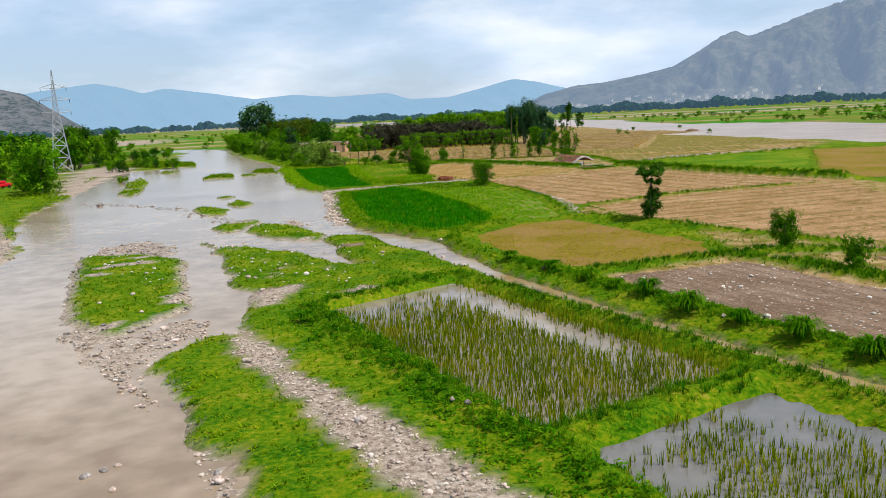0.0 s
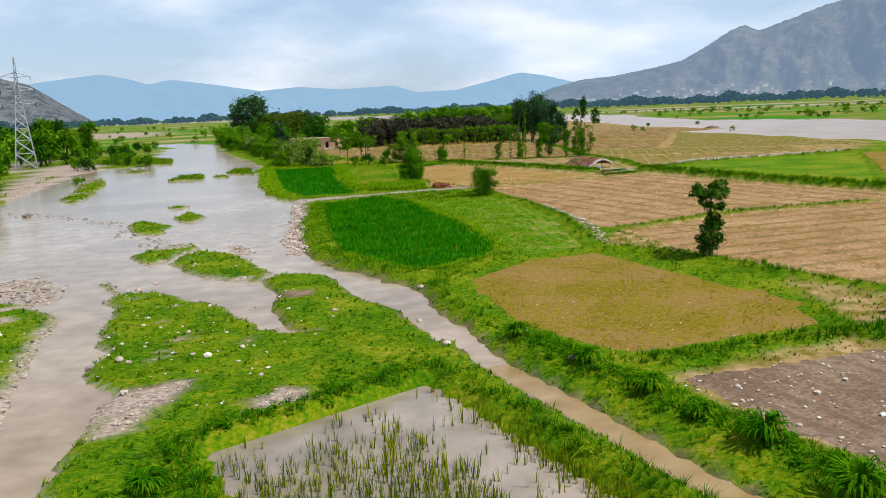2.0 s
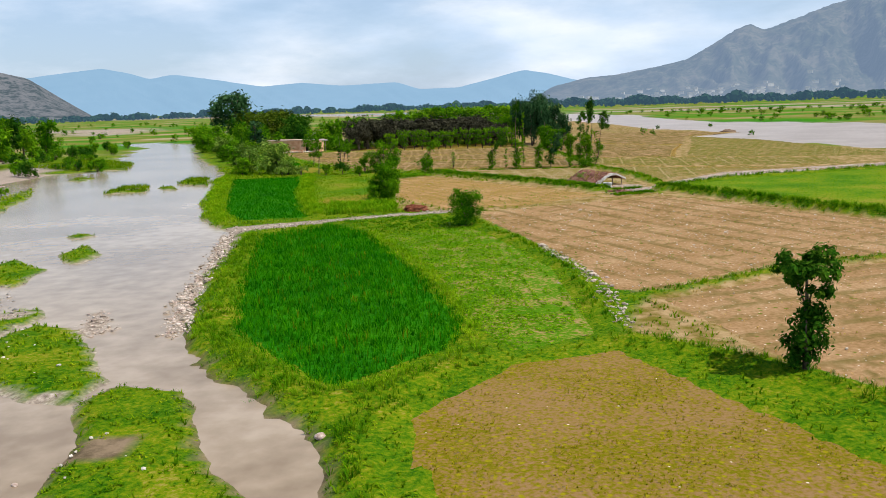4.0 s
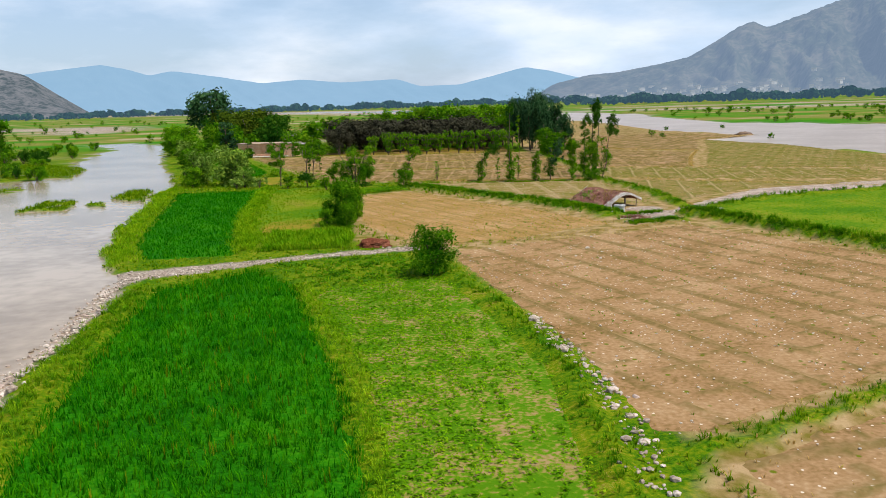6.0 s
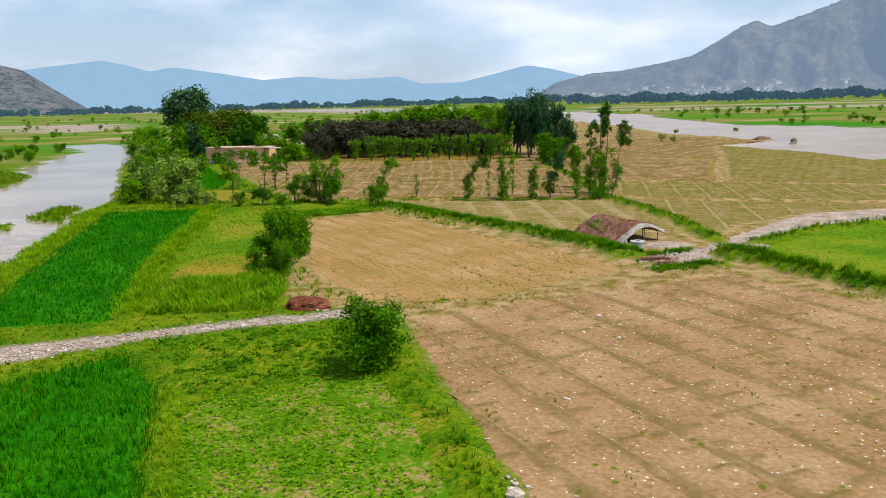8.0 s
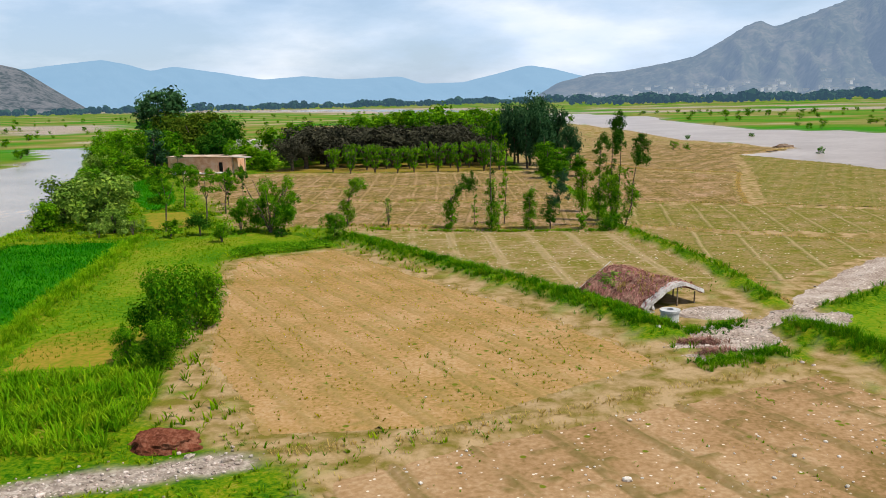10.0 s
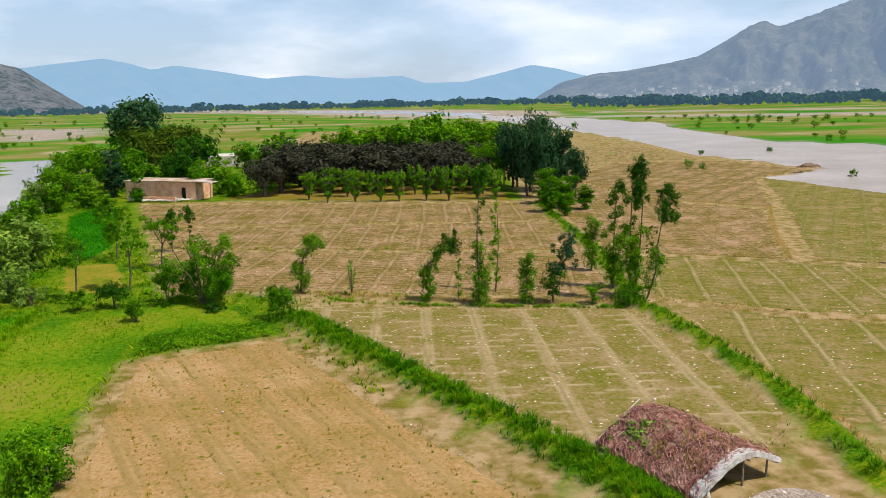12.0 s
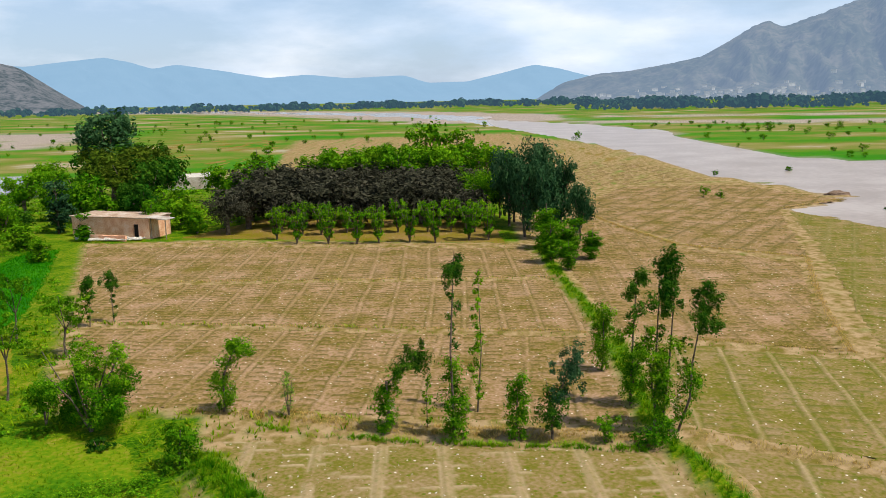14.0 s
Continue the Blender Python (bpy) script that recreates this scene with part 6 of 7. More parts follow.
# orchard
r_ = np.random.default_rng(12)
for row, y0, x0, x1, n in ((0, 237.5, -9.0, 20.5, 9), (1, 245.5, -10.5, 18.5, 9)):
    for k in range(n):
        tree("vase", x0 + (x1 - x0) * k / (n - 1) + r_.uniform(-.6, .6), y0 + r_.uniform(-1, 1) + (3 if k == 0 else 0), r_.uniform(4.3, 5.4), "bright", "young vase-shaped orchard tree with bright green leaves", wide=1.0, seed=k + row, group="orchard trees")
# dark purple-brown grove and the green umbrella trees behind it
for k in range(45):
    u, v = (k % 9) / 8, (k // 9) / 4
    x, y = -17 + 35 * u + r_.uniform(-1.3, 1.3) - 3 * v, 252 + 34 * v + r_.uniform(-2, 2)
    tree("broad", x, y, r_.uniform(6.2, 8.2), "dark", "dark purple-brown leaved grove tree", wide=1.35, lod=0.3, seed=k, group="dark grove")
tree("broad", -17.5, 246.5, 7.0, "dark", "dark purple-brown leaved tree at the grove's corner", wide=1.0, seed=2, group="dark grove")
for k in range(17):
    x, y = -9 + 30 * (k % 9) / 8 + r_.uniform(-1.5, 1.5), 290 + 8 * (k // 9) + r_.uniform(-3, 3)
    tree("umbrella", x, y, r_.uniform(8.0, 9.8), "bright", "bright green flat-topped spreading tree behind the dark grove", wide=1.2, lod=0.5, seed=k, group="green grove")
for k, (x, y, h) in enumerate([(19.5, 257, 8), (20.5, 263, 8.5), (18.5, 268, 8)]):
    tree("broad", x, y, h, "mid", "green spreading tree at the grove's end", wide=0.8, seed=k)
# trees round the house
for k, (kd, x, y, h, lf, wd) in enumerate([("dome", -70.5, 336, 18.5, "blue", 1.1), ("broad", -57, 318, 12, "deep", 1.1), ("broad", -50, 300, 11.5, "olive", 1.1), ("broad", -44, 292, 11, "olive", 1.0), ("dome", -44.5, 259, 7.4, "mid", 0.8), ("dome", -37.5, 261, 6.6, "deep", 0.9), ("dome", -51, 264, 7.8, "mid", 0.8), ("round", -39.5, 256, 5.5, "mid", 1.2), ("round", -29.5, 255, 5, "mid", 1.2), ("broad", -34, 259, 7.5, "deep", 1.1), ("broad", -46, 259, 7.5, "mid", 1.1), ("broad", -52, 290, 11, "olive", 1.2), ("broad", -45, 280, 10, "olive", 1.1), ("broad", -58, 298, 10.5, "deep", 1.1),
                                           ("broad", -40, 284, 11, "deep", 1.0), ("broad", -37, 270, 9.5, "deep", 1.0), ("broad", -48, 268, 8, "mid", 1.1), ("broad", -30, 262, 6.5, "bright", 1.1), ("round", -26, 252, 5, "bright", 1.2),
                                           ("round", -22.5, 248, 4, "bright", 1.1), ("broad", -22, 275, 8.5, "mid", 0.9), ("broad", -30, 285, 8, "mid", 1.0), ("poplar", -29, 248, 5, "mid", 1.4), ("broad", -62, 275, 7, "bright", 1.2),
                                           ("round", -55, 255, 4.5, "mid", 1.2), ("round", -48, 247, 4, "deep", 1.2), ("broad", -70, 300, 7.5, "bright", 1.2), ("poplar", -37, 243, 4.2, "mid", 1.5), ("broad", -25, 300, 8, "mid", .9),
                                           ("broad", -70, 335, 9, "deep", 1.1), ("round", -42, 236, 4, "bright", 1.3), ("round", -36, 228, 3.2, "mid", 1.3), ("broad", -3, 330, 8, "mid", 0.7), ("poplar", -33, 330, 8, "mid", 1.2)]):
    tree(kd, x, y, h, lf, "leafy green tree beside the farm house", wide=wd, lod=0.36, seed=k, group="trees round the house")
# willows and scrub between river and fields
for k, (kd, x, y, h, lf, wd) in enumerate([("round", -24.4, 179, 6.4, "willow", 1.1), ("round", -30.2, 183, 5.6, "willow", 1.1), ("round", -27, 189, 5.6, "willow", 1.2), 
                                           ("round", -38, 206, 4.2, "bright", 1.1),
                                           ("round", -43, 219, 4.4, "mid", 1.1), ("round", -47, 231, 5.4, "willow", 1.0),
                                           ("round", -45, 232, 5.0, "mid", 1.1), ("round", -30, 178, 3.6, "mid", 1.2), ("round", -22, 176, 3.0, "willow", 1.2),
                                           ("round", -50, 246, 6, "mid", 1.1), ("poplar", -44, 250, 8, "blue", 1.4), ("round", -60, 262, 6, "mid", 1.1), ("round", -68, 284, 6, "bright", 1.1), ("round", -78, 318, 7, "mid", 1.2)]):
    tree(kd, x, y, h, "bright" if lf == "mid" and k % 3 else lf, "leafy willow scrub along the river bank", wide=wd, lod=0.65, seed=k, group="river bank scrub")
# undergrowth below the scrub and round the house
for poly, n, rad, lf, leafs, seed in (([(-32, 177), (-8, 173), (-6, 181), (-12, 190), (-19, 198), (-38, 236), (-50, 246), (-47, 225), (-37, 200)], 0.5, 0.6, 0.15, "mid", 901), ([(-80, 335), (-62, 270), (-46, 250), (-41, 262), (-26, 258), (-22, 247), (-19, 262), (-30, 300), (-58, 345)], 0.22, 1.1, 0.27, "bright", 902)):
    P = spread(poly, n, seed, lambda P: (wobble(P, 7, 95) > -0.35) & (np.max([signed(P, FIELDS[k_][1]) for k_ in (11, 12)], axis=0) < -0.5) & (signed(P, [(-41.5, 246.5), (-27, 242.5), (-25, 248), (-40, 253)]) < -0.5))
    clumps("undergrowth", P, ground_z(P), rad, 22, lf, LEAF[leafs], "dense green undergrowth below the trees", "undergrowth", seed)
# left bank woods
for k in range(34):
    a = r_.uniform(0, 1)
    x, y = -98 - 70 * a + r_.uniform(-8, 12), 195 + 110 * a + r_.uniform(-18, 25)
    tree("broad" if k % 3 else "tall", x, y, r_.uniform(6.5, 10.5), ("mid", "deep", "bright")[k % 3], "green tree in the wood across the river", wide=0.9, lod=0.16, seed=k, group="left bank wood")
for k in range(30):
    x, y = -95 + r_.uniform(-16, 14), 215 + r_.uniform(-10, 130)
    if signed(np.array([[x, y]]), RIVER)[0] < -2:
        tree("shrub", x, y, r_.uniform(2, 4), ("mid", "bright", "deep")[k % 3], "low green shrub on the far river bank", "shrub", seed=k, name="shrub", group="left bank shrubs")
for k, (x, y, h, lf) in enumerate([(-104, 252, 12, "deep"), (-100, 256, 11, "mid"), (-108, 248, 12.5, "mid"), (-112, 254, 11, "deep"), (-99, 246, 9, "bright"), (-88, 186, 7, "bright"), (-94, 180, 8, "bright"), (-100, 184, 9, "deep"), (-106, 190, 10, "deep"), (-84, 176, 6, "mid")]):
    tree("tall" if k < 5 else "round", x, y, h, lf, "dense green tree on the far river bank", wide=0.8, lod=0.4, seed=k, group="left bank wood")
for k, (x, y) in enumerate([(-76, 209), (-72, 207), (-69, 204), (-66, 202), (-64, 201), (-75, 213), (-85, 262), (-88, 268), (-92, 262), (-96, 275), (-82, 240), (-86, 246), (-90, 252), (-84, 233), (-98, 290), (-101, 297), (-60, 158), (-72, 190), (-76, 194)]):
    tree("shrub", x, y, 1.6 + (k * 37 % 10) * 0.22, ("mid", "bright", "deep")[k % 3], "green reedy shrub on the river bank", "shrub", wide=0.8, seed=k, name="shrub", group="left bank shrubs")
# shrubs dotted over the far flats
for k in range(230):
    x, y = r_.uniform(90, 330), 290 + 350 * r_.uniform(0, 1) ** 1.4
    if max(signed(np.array([[x, y]]), RIGHT_RIVER)[0], *[signed(np.array([[x, y]]), q)[0] for q in FAR_STRIPS]) < -4 and abs(x) < y * 0.6:
        tree("far", x, y, r_.uniform(1.5, 4.0), ("mid", "bright", "mid")[k % 3], "small green shrub on the river flats", "shrub", wide=1.3, seed=k, name="shrub", group="river flat shrubs")
for k in range(130):
    y = r_.uniform(330, 900)
    x = r_.uniform(-0.5, 0.06) * y
    w_ = terrain(np.array([[x, y]]))[2][0]
    if w_ < -1:
        tree("far", x, y, r_.uniform(1.5, 4.5), ("mid", "bright", "bright")[k % 3], "small green tree on the valley flats", wide=1.0, seed=k, group="valley flat trees")
for k, (x, y, h) in enumerate([(67, 487, 5), (75, 319, 2), (61, 280, 2.4), (63.5, 278, 2), (85.5, 262, 2.2), (96, 330, 2.4), (5, 430, 11), (8, 436, 12), (2, 424, 10), (12, 440, 9), (16, 432, 9), (20, 440, 7)]):
    tree("far", x, y, h, "mid", "small green tree standing by the river", wide=1.0, seed=k)
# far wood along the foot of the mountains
# bluish emission stands in for haze over the far trees
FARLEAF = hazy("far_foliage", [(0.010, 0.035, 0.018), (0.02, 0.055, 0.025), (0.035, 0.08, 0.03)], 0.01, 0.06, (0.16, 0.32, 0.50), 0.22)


def far_wood(name, d0, d1, a0, a1, n, high, label, seed):
    r = np.random.default_rng(seed)
    V = []
    for k in range(n):
        a, d = radians(r.uniform(a0, a1)), r.uniform(d0, d1)
        x, y, h = 8 + d * math.sin(a), 64 + d * math.cos(a), high * r.uniform(0.45, 1.5) * (1 + 0.2 * math.sin(a * 61) + 0.2 * math.sin(a * 173))
        m = 18
        u = r.normal(0, 1, (m, 3))
        u /= np.linalg.norm(u, axis=1)[:, None]
        p = u * [h * .42, h * .42, h * .42] * r.uniform(.6, 1.05, (m, 1)) + [x, y, h * .52]
        t1 = np.cross(u, r.normal(0, 1, (m, 3)))
        t1 /= np.linalg.norm(t1, axis=1)[:, None]
        t2 = np.cross(u, t1)
        s = h * r.uniform(.17, .33, (m, 1))
        V.append(np.stack([p - t1 * s, p + t2 * s, p + t1 * s, p - t2 * s], 1).reshape(-1, 3))
    V = np.concatenate(V)
    i = np.arange(len(V) // 4)[:, None] * 4
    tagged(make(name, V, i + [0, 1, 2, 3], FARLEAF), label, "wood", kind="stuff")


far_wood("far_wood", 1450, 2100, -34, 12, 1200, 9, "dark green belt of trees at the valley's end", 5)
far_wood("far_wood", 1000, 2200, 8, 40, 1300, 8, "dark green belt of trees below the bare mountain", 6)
# ---------------------------------------------------------------- boulders
def boulder(x, y, size, seed, wet=False, label="pale rounded boulder on the river grass"):
    bm = bmesh.new()
    bmesh.ops.create_icosphere(bm, subdivisions=2, radius=0.5)
    for v in bm.verts:
        v.co *= 1 + 0.35 * noise.noise(v.co * 1.8 + Vector((seed * 3.1, 0, 0)))
        v.co.z *= 0.6
    size *= 0.8 if y < 80 else 0.5
    bmesh.ops.scale(bm, vec=(size, size * 0.75, size), verts=bm.verts)
    o = part("boulder", bm, WETSTONE if wet else STONE, smooth=True)
    o.matrix_world = pose(x, y, max(ground_z([(x, y)])[0], WL - 0.02) + size * 0.12, 0, 0, seed * 67)
    tagged(o, label, "boulder", "boulders")


for k, (x, y, s) in enumerate([(-10.9, 23.2, .45), (-10.5, 23.6, .4), (-10.2, 23.9, .3), (-9.7, 22.2, .35), (-6.7, 22.3, .5), (-6.9, 23, .4), (-12.6, 52.6, .6), (-12.1, 52.3, .4), (-15.3, 46, .5), (-18.8, 49.1, .5), (-4.4, 46.5, .35), (0.1, 27, .3),
                               (0.6, 26.4, .3), (-0.1, 65.1, .55), (4.9, 54.5, .5), (1.3, 53.2, .5), (0, 58.1, .5), (-17.5, 68.2, .6), (-4.4, 60.1, .45), (-17, 70, .45), (-7.7, 54, .4), (11.6, 94.5, .6), (13.9, 88.5, .7), (10.8, 87.4, .5),
                               (12.6, 92, .5), (13.1, 90.5, .6), (13.4, 86.5, .5), (-11, 57, .35), (-9, 62.5, .3), (-14, 60, .4), (-6, 50, .3), (-16.5, 44, .35), (-20, 47, .35), (6.1, 49.5, .4), (19, 53, .45), (12.5, 36.2, .35), (27.8, 131.5, .5), (28.2, 131.2, .4)]):
    boulder(x, y, s, k + 1, s in (0.45, 0.4) and y < 25)

# tussocks of arching grass on the canal bank
def tussock(x, y, high, seed):
    e = thing("grass_tussock", pose(x, y, ground_z([(x, y)])[0]), "dark green tussock of long arching grass on the canal bank", "grass", "canal tussocks")
    r = np.random.default_rng(seed)
    n = 150
    a, l, h = r.uniform(0, 6.28, n), r.uniform(0.35, 1.0, n) * high, r.uniform(0.5, 1.0, n) * high
    d, s = np.c_[np.cos(a), np.sin(a), 0 * a], np.c_[-np.sin(a), np.cos(a), 0 * a] * 0.028
    b = d * 0.12 * high
    m1 = b + d * (l * 0.35)[:, None] + np.c_[0 * a, 0 * a, h * 0.8]
    m2 = b + d * (l * 0.75)[:, None] + np.c_[0 * a, 0 * a, h * 0.85]
    t = b + d * l[:, None] + np.c_[0 * a, 0 * a, h * 0.5]
    V = np.stack([b - s, b + s, m1 + s, m2 + s, t, m2 - s, m1 - s], 1).reshape(-1, 3)
    i = np.arange(n)[:, None] * 7
    tagged(make("leaves", V, np.concatenate([i + [0, 1, 2], i + [0, 2, 6], i + [6, 2, 3], i + [6, 3, 5], i + [5, 3, 4]]), LUSH, e), kind="stuff")


for k, (x, y, h) in enumerate([(10.3, 41, .9), (11.3, 37.6, 1.1), (14.3, 32.3, 1.1), (15.8, 29.5, .9), (8.2, 45.6, .8), (6.6, 49, .7), (12.8, 35, .7), (4.4, 53, .7), (16.8, 28.4, .8), (-7.0, 40, .7), (9.2, 43.2, .6)]):
    tussock(x, y, h, 40 + k)

P = along([(29.8, 136.4), (39, 114), (48, 98)], 420, 0.9, 960)
blades("bank_growth", P, ground_z(P), LUSH, 0.45, 0.028, 24, 1.4, "tall lush growth on the bank of the green field", "grass", 961)
P = along([(2, 169.4), (7.4, 161.8), (17.5, 147), (22, 138)], 700, 1.3, 962)
blades("bank_growth", P, ground_z(P), LUSH, 0.36, 0.024, 18, 1.5, "tall lush growth on the bank beside the hut", "grass", 963)
# ---------------------------------------------------------------- thatched hut, well and yard
def make_hut():
    ax, ay = Vector((3.5, 2.0, 0)).normalized(), Vector((-2.0, 3.5, 0)).normalized()
    m = Matrix(((ax.x, ay.x, 0, 22.9), (ax.y, ay.y, 0, 141.2), (0, 0, 1, 0.04), (0, 0, 0, 1)))
    hut = thing("field_hut", m, "open field hut with a brown brushwood thatch roof on poles", "hut")
    W, Ln = 3.9, 5.6

    def roof_z(u, v):      # u across 0..1, v along 0..1
        sag = 0.10 * math.sin(v * 9) + 0.06 * math.sin(v * 21 + u * 5)
        gable = 1 - (abs(u - 0.58) / (0.58 if u < 0.58 else 0.42)) ** 1.25
        return (0.30 if u < 0.58 else 0.85) * (1 - gable) + 1.6 * gable - 0.12 * math.exp(-((u - 0.58) / 0.06) ** 2) + sag * 0.6 + 0.1 * v
    nu, nv = 22, 34
    V, F = [], []
    for lay in (0.0, -0.22):
        for j in range(nv + 1):
            for i in range(nu + 1):
                u, v = i / nu, j / nv
                e = 0.10 * noise.noise(Vector((u * 7, v * 11, lay)))
                V.append((-0.35 + (W + 0.7) * u + 0.6 * e, -0.15 + (Ln + 0.3) * v + e, roof_z(u, v) + lay + e))
    n1 = (nu + 1) * (nv + 1)
    for j in range(nv):
        for i in range(nu):
            c = j * (nu + 1) + i
            F.append((c, c + 1, c + nu + 2, c + nu + 1))
            F.append((n1 + c, n1 + c + nu + 1, n1 + c + nu + 2, n1 + c + 1))
    for i in range(nu):
        for a in (i, nv * (nu + 1) + i):
            F.append((a, n1 + a, n1 + a + 1, a + 1))
    for j in range(nv):
        for a in (j * (nu + 1), j * (nu + 1) + nu):
            F.append((a, a + nu + 1, n1 + a + nu + 1, n1 + a))
    roof = make("roof", V, F, THATCH, hut, "matted brown brushwood thatch")
    # loose sticks on the thatch
    r = np.random.default_rng(8)
    bv, bf = [], []
    for k in range(2600):
        u, v = r.uniform(-0.02, 1.02), r.uniform(0, 1)
        p = np.array([-0.35 + (W + 0.7) * u, -0.15 + (Ln + 0.3) * v, roof_z(min(1, max(0, u)), v) + r.uniform(0.0, 0.09)])
        a, l = r.normal(1.2, 0.9), r.uniform(0.18, 0.5)
        slope = (roof_z(min(1, u + .05), v) - roof_z(max(0, u - .05), v)) / (0.1 * (W + 0.7)) if 0.05 < u < 0.95 else (1.2 if u < 0.5 else -1.2)
        d = np.array([math.cos(a), math.sin(a), math.cos(a) * slope + r.normal(0, 0.15)]) * l * 0.5
        s = np.array([-math.sin(a), math.cos(a), 0]) * 0.014
        i0 = len(bv)
        bv += [p - d - s, p - d + s, p + d + s + [0, 0, .02], p + d - s]
        bf.append((i0, i0 + 1, i0 + 2, i0 + 3))
    tagged(make("brushwood", bv, bf, material("brushwood", [(0.15, 0.06, 0.045), (0.30, 0.14, 0.10), (0.47, 0.29, 0.21)], 2, 9, 0.95, 0, island=0.5), roof, "loose reddish-brown sticks"), kind="stuff")
    P = np.c_[r.normal(1.0, 0.4, 40), r.normal(4.4, 0.5, 40)]
    clumps("creeper", P, np.array([roof_z((x + 0.35) / (W + .7), y / Ln) + 0.08 for x, y in P]), 0.16, 12, 0.07, LEAF["willow"], "green leafy branch laid on the roof", "", 77, roof)
    P = np.c_[r.uniform(0.3, 2.5, 60), r.uniform(0.3, 3.5, 60)]
    blades("dry_tufts", P, np.array([roof_z((x + 0.35) / (W + .7), y / Ln) for x, y in P]), STRAW, 0.22, 0.03, 6, 0.9, "dry grass growing on the thatch", "", 78, roof)
    # pale sheeting along the front edge
    V, F = [], []
    for i in range(nu + 1):
        u = i / nu
        z, x = roof_z(u, 0), -0.4 + (W + 0.8) * u
        e = 0.05 * noise.noise(Vector((u * 13, 2, 0)))
        V += [(x, -0.02 + 0.35 * (1 + noise.noise(Vector((u * 6, 0, 3)))) * 0.6, z + 0.06 + e), (x, -0.24, z + 0.05 + e), (x, -0.27, z - 0.16 + e - 0.1 * abs(noise.noise(Vector((u * 9, 5, 0))))), (x, -0.2, z - 0.18 + e)]
    for i in range(nu):
        for k in range(3):
            c = i * 4 + k
            F.append((c, c + 4, c + 5, c + 1))
    make("front_sheet", V, F, CLOTH, roof, "pale weathered sheeting folded over the front edge")
    # sheet hanging at the near corner
    V, F = [], []
    for j in range(9):
        for i in range(7):
            V.append((-0.35 + 0.13 * i + 0.05 * math.sin(j), -0.22 + 0.10 * math.sin(i * 2.2 + j * .4), 0.02 + (0.35 + 0.09 * i) * j / 8))
    for j in range(8):
        for i in range(6):
            c = j * 7 + i
            if (i + j) % 5:
                F.append((c, c + 1, c + 8, c + 7))
    make("hanging_sheet", V, F, CLOTH, hut, "torn pale sheet hanging at the corner")
    for x, y, z in [(-0.1, 0.1, 0.3), (2.35, 0.0, 1.35), (3.85, 0.1, 0.7), (-0.1, 1.9, 0.3), (3.9, 1.9, 0.75), (-0.1, 3.7, 0.3), (3.9, 3.7, 0.8), (0.0, 5.4, 0.35), (2.35, 5.5, 1.4), (3.9, 5.5, 0.8)]:
        bm = bmesh.new()
        rod(bm, (x, y, -0.1), (x + 0.04, y, z + 0.05), 0.055, 0.04, 7)
        part("post", bm, WOOD, hut)
    bm = bmesh.new()
    rod(bm, (2.35, -0.35, 1.27), (2.35, 5.75, 1.37), 0.05, 0.035, 7)
    part("ridge_pole", bm, WOOD, hut)
    bm = bmesh.new()
    rod(bm, (-0.5, 5.7, 0.4), (2.3, 5.85, 1.85), 0.035, 0.025, 6)
    part("rafter_pole", bm, CLOTH, hut, "pale peeled pole along the back edge")
    # brush wall at the back and the low left side
    for nm, a, b, top in (("back_wall", (0, 5.4), (3.9, 5.45), 0.9), ("side_wall", (-0.05, 1.2), (-0.05, 5.3), 0.3)):
        bm = bmesh.new()
        for k in range(46):
            t = k / 45
            x, y = a[0] + (b[0] - a[0]) * t, a[1] + (b[1] - a[1]) * t
            rod(bm, (x, y, 0), (x + r.normal(0, .05), y + r.normal(0, .05), top * r.uniform(.8, 1.1)), 0.035, 0.02, 4)
        part(nm, bm, THATCH, hut, "wall of upright brushwood")


make_hut()
bm = bmesh.new()
for rr, z0, z1 in ((0.5, 0, 0.62), (0.56, 0.62, 0.74)):
    n = 28
    ring = [[bm.verts.new((q * math.cos(2 * math.pi * k / n), q * math.sin(2 * math.pi * k / n), z)) for k in range(n)] for q, z in ((rr, z0), (rr, z1), (0.2, z1 + (0.02 if z1 > .7 else 0)), (0.2, z0))]
    for a, b in ((0, 1), (1, 2), (2, 3)):
        for k in range(n):
            bm.faces.new((ring[a][k], ring[a][(k + 1) % n], ring[b][(k + 1) % n], ring[b][k]))
well = thing("well", pose(23.7, 139.2, 0.02), "grey concrete ring well with a round opening", "well")
part("ring", bm, CONCRETE, well)
bm = bmesh.new()
bmesh.ops.create_cone(bm, cap_ends=True, segments=24, radius1=0.19, radius2=0.19, depth=0.05, matrix=pose(0, 0, 0.55))
part("water", bm, DARK, well, "dark water inside the well")
bm = bmesh.new()
bmesh.ops.create_cone(bm, cap_ends=True, segments=36, radius1=2.0, radius2=1.75, depth=0.16)
for v in bm.verts:
    v.co.x *= 1 + 0.1 * noise.noise(v.co)
    v.co.y *= 0.78
bmesh.ops.subdivide_edges(bm, edges=[e for e in bm.edges if e.calc_length() > 0.5], cuts=2)
pad = part("gravel_pad", bm, FIELD["gravel"])
pad.matrix_world = pose(26.4, 140.6, 0.1, 0, 0, 12)
tagged(pad, "pale grey gravel heap spread beside the well", "gravel")
r_ = np.random.default_rng(91)
P = np.c_[r_.normal(26.4, 0.9, 900), r_.normal(140.6, 0.5, 900)]
rocks("pad_stones", P, np.full(len(P), 0.17), 0.05, STONE, "small grey stones on the gravel heap", 92)
bm = bmesh.new()
box(bm, (0.75, 0.5, 0.14), pose(0, 0, 0.07), 0.03)
slab = part("stone_slab", bm, WHITESTONE)
slab.matrix_world = pose(22.8, 137.0, 0.3, 12, 6, 30)
tagged(slab, "white stone slab lying in the grass", "stone")
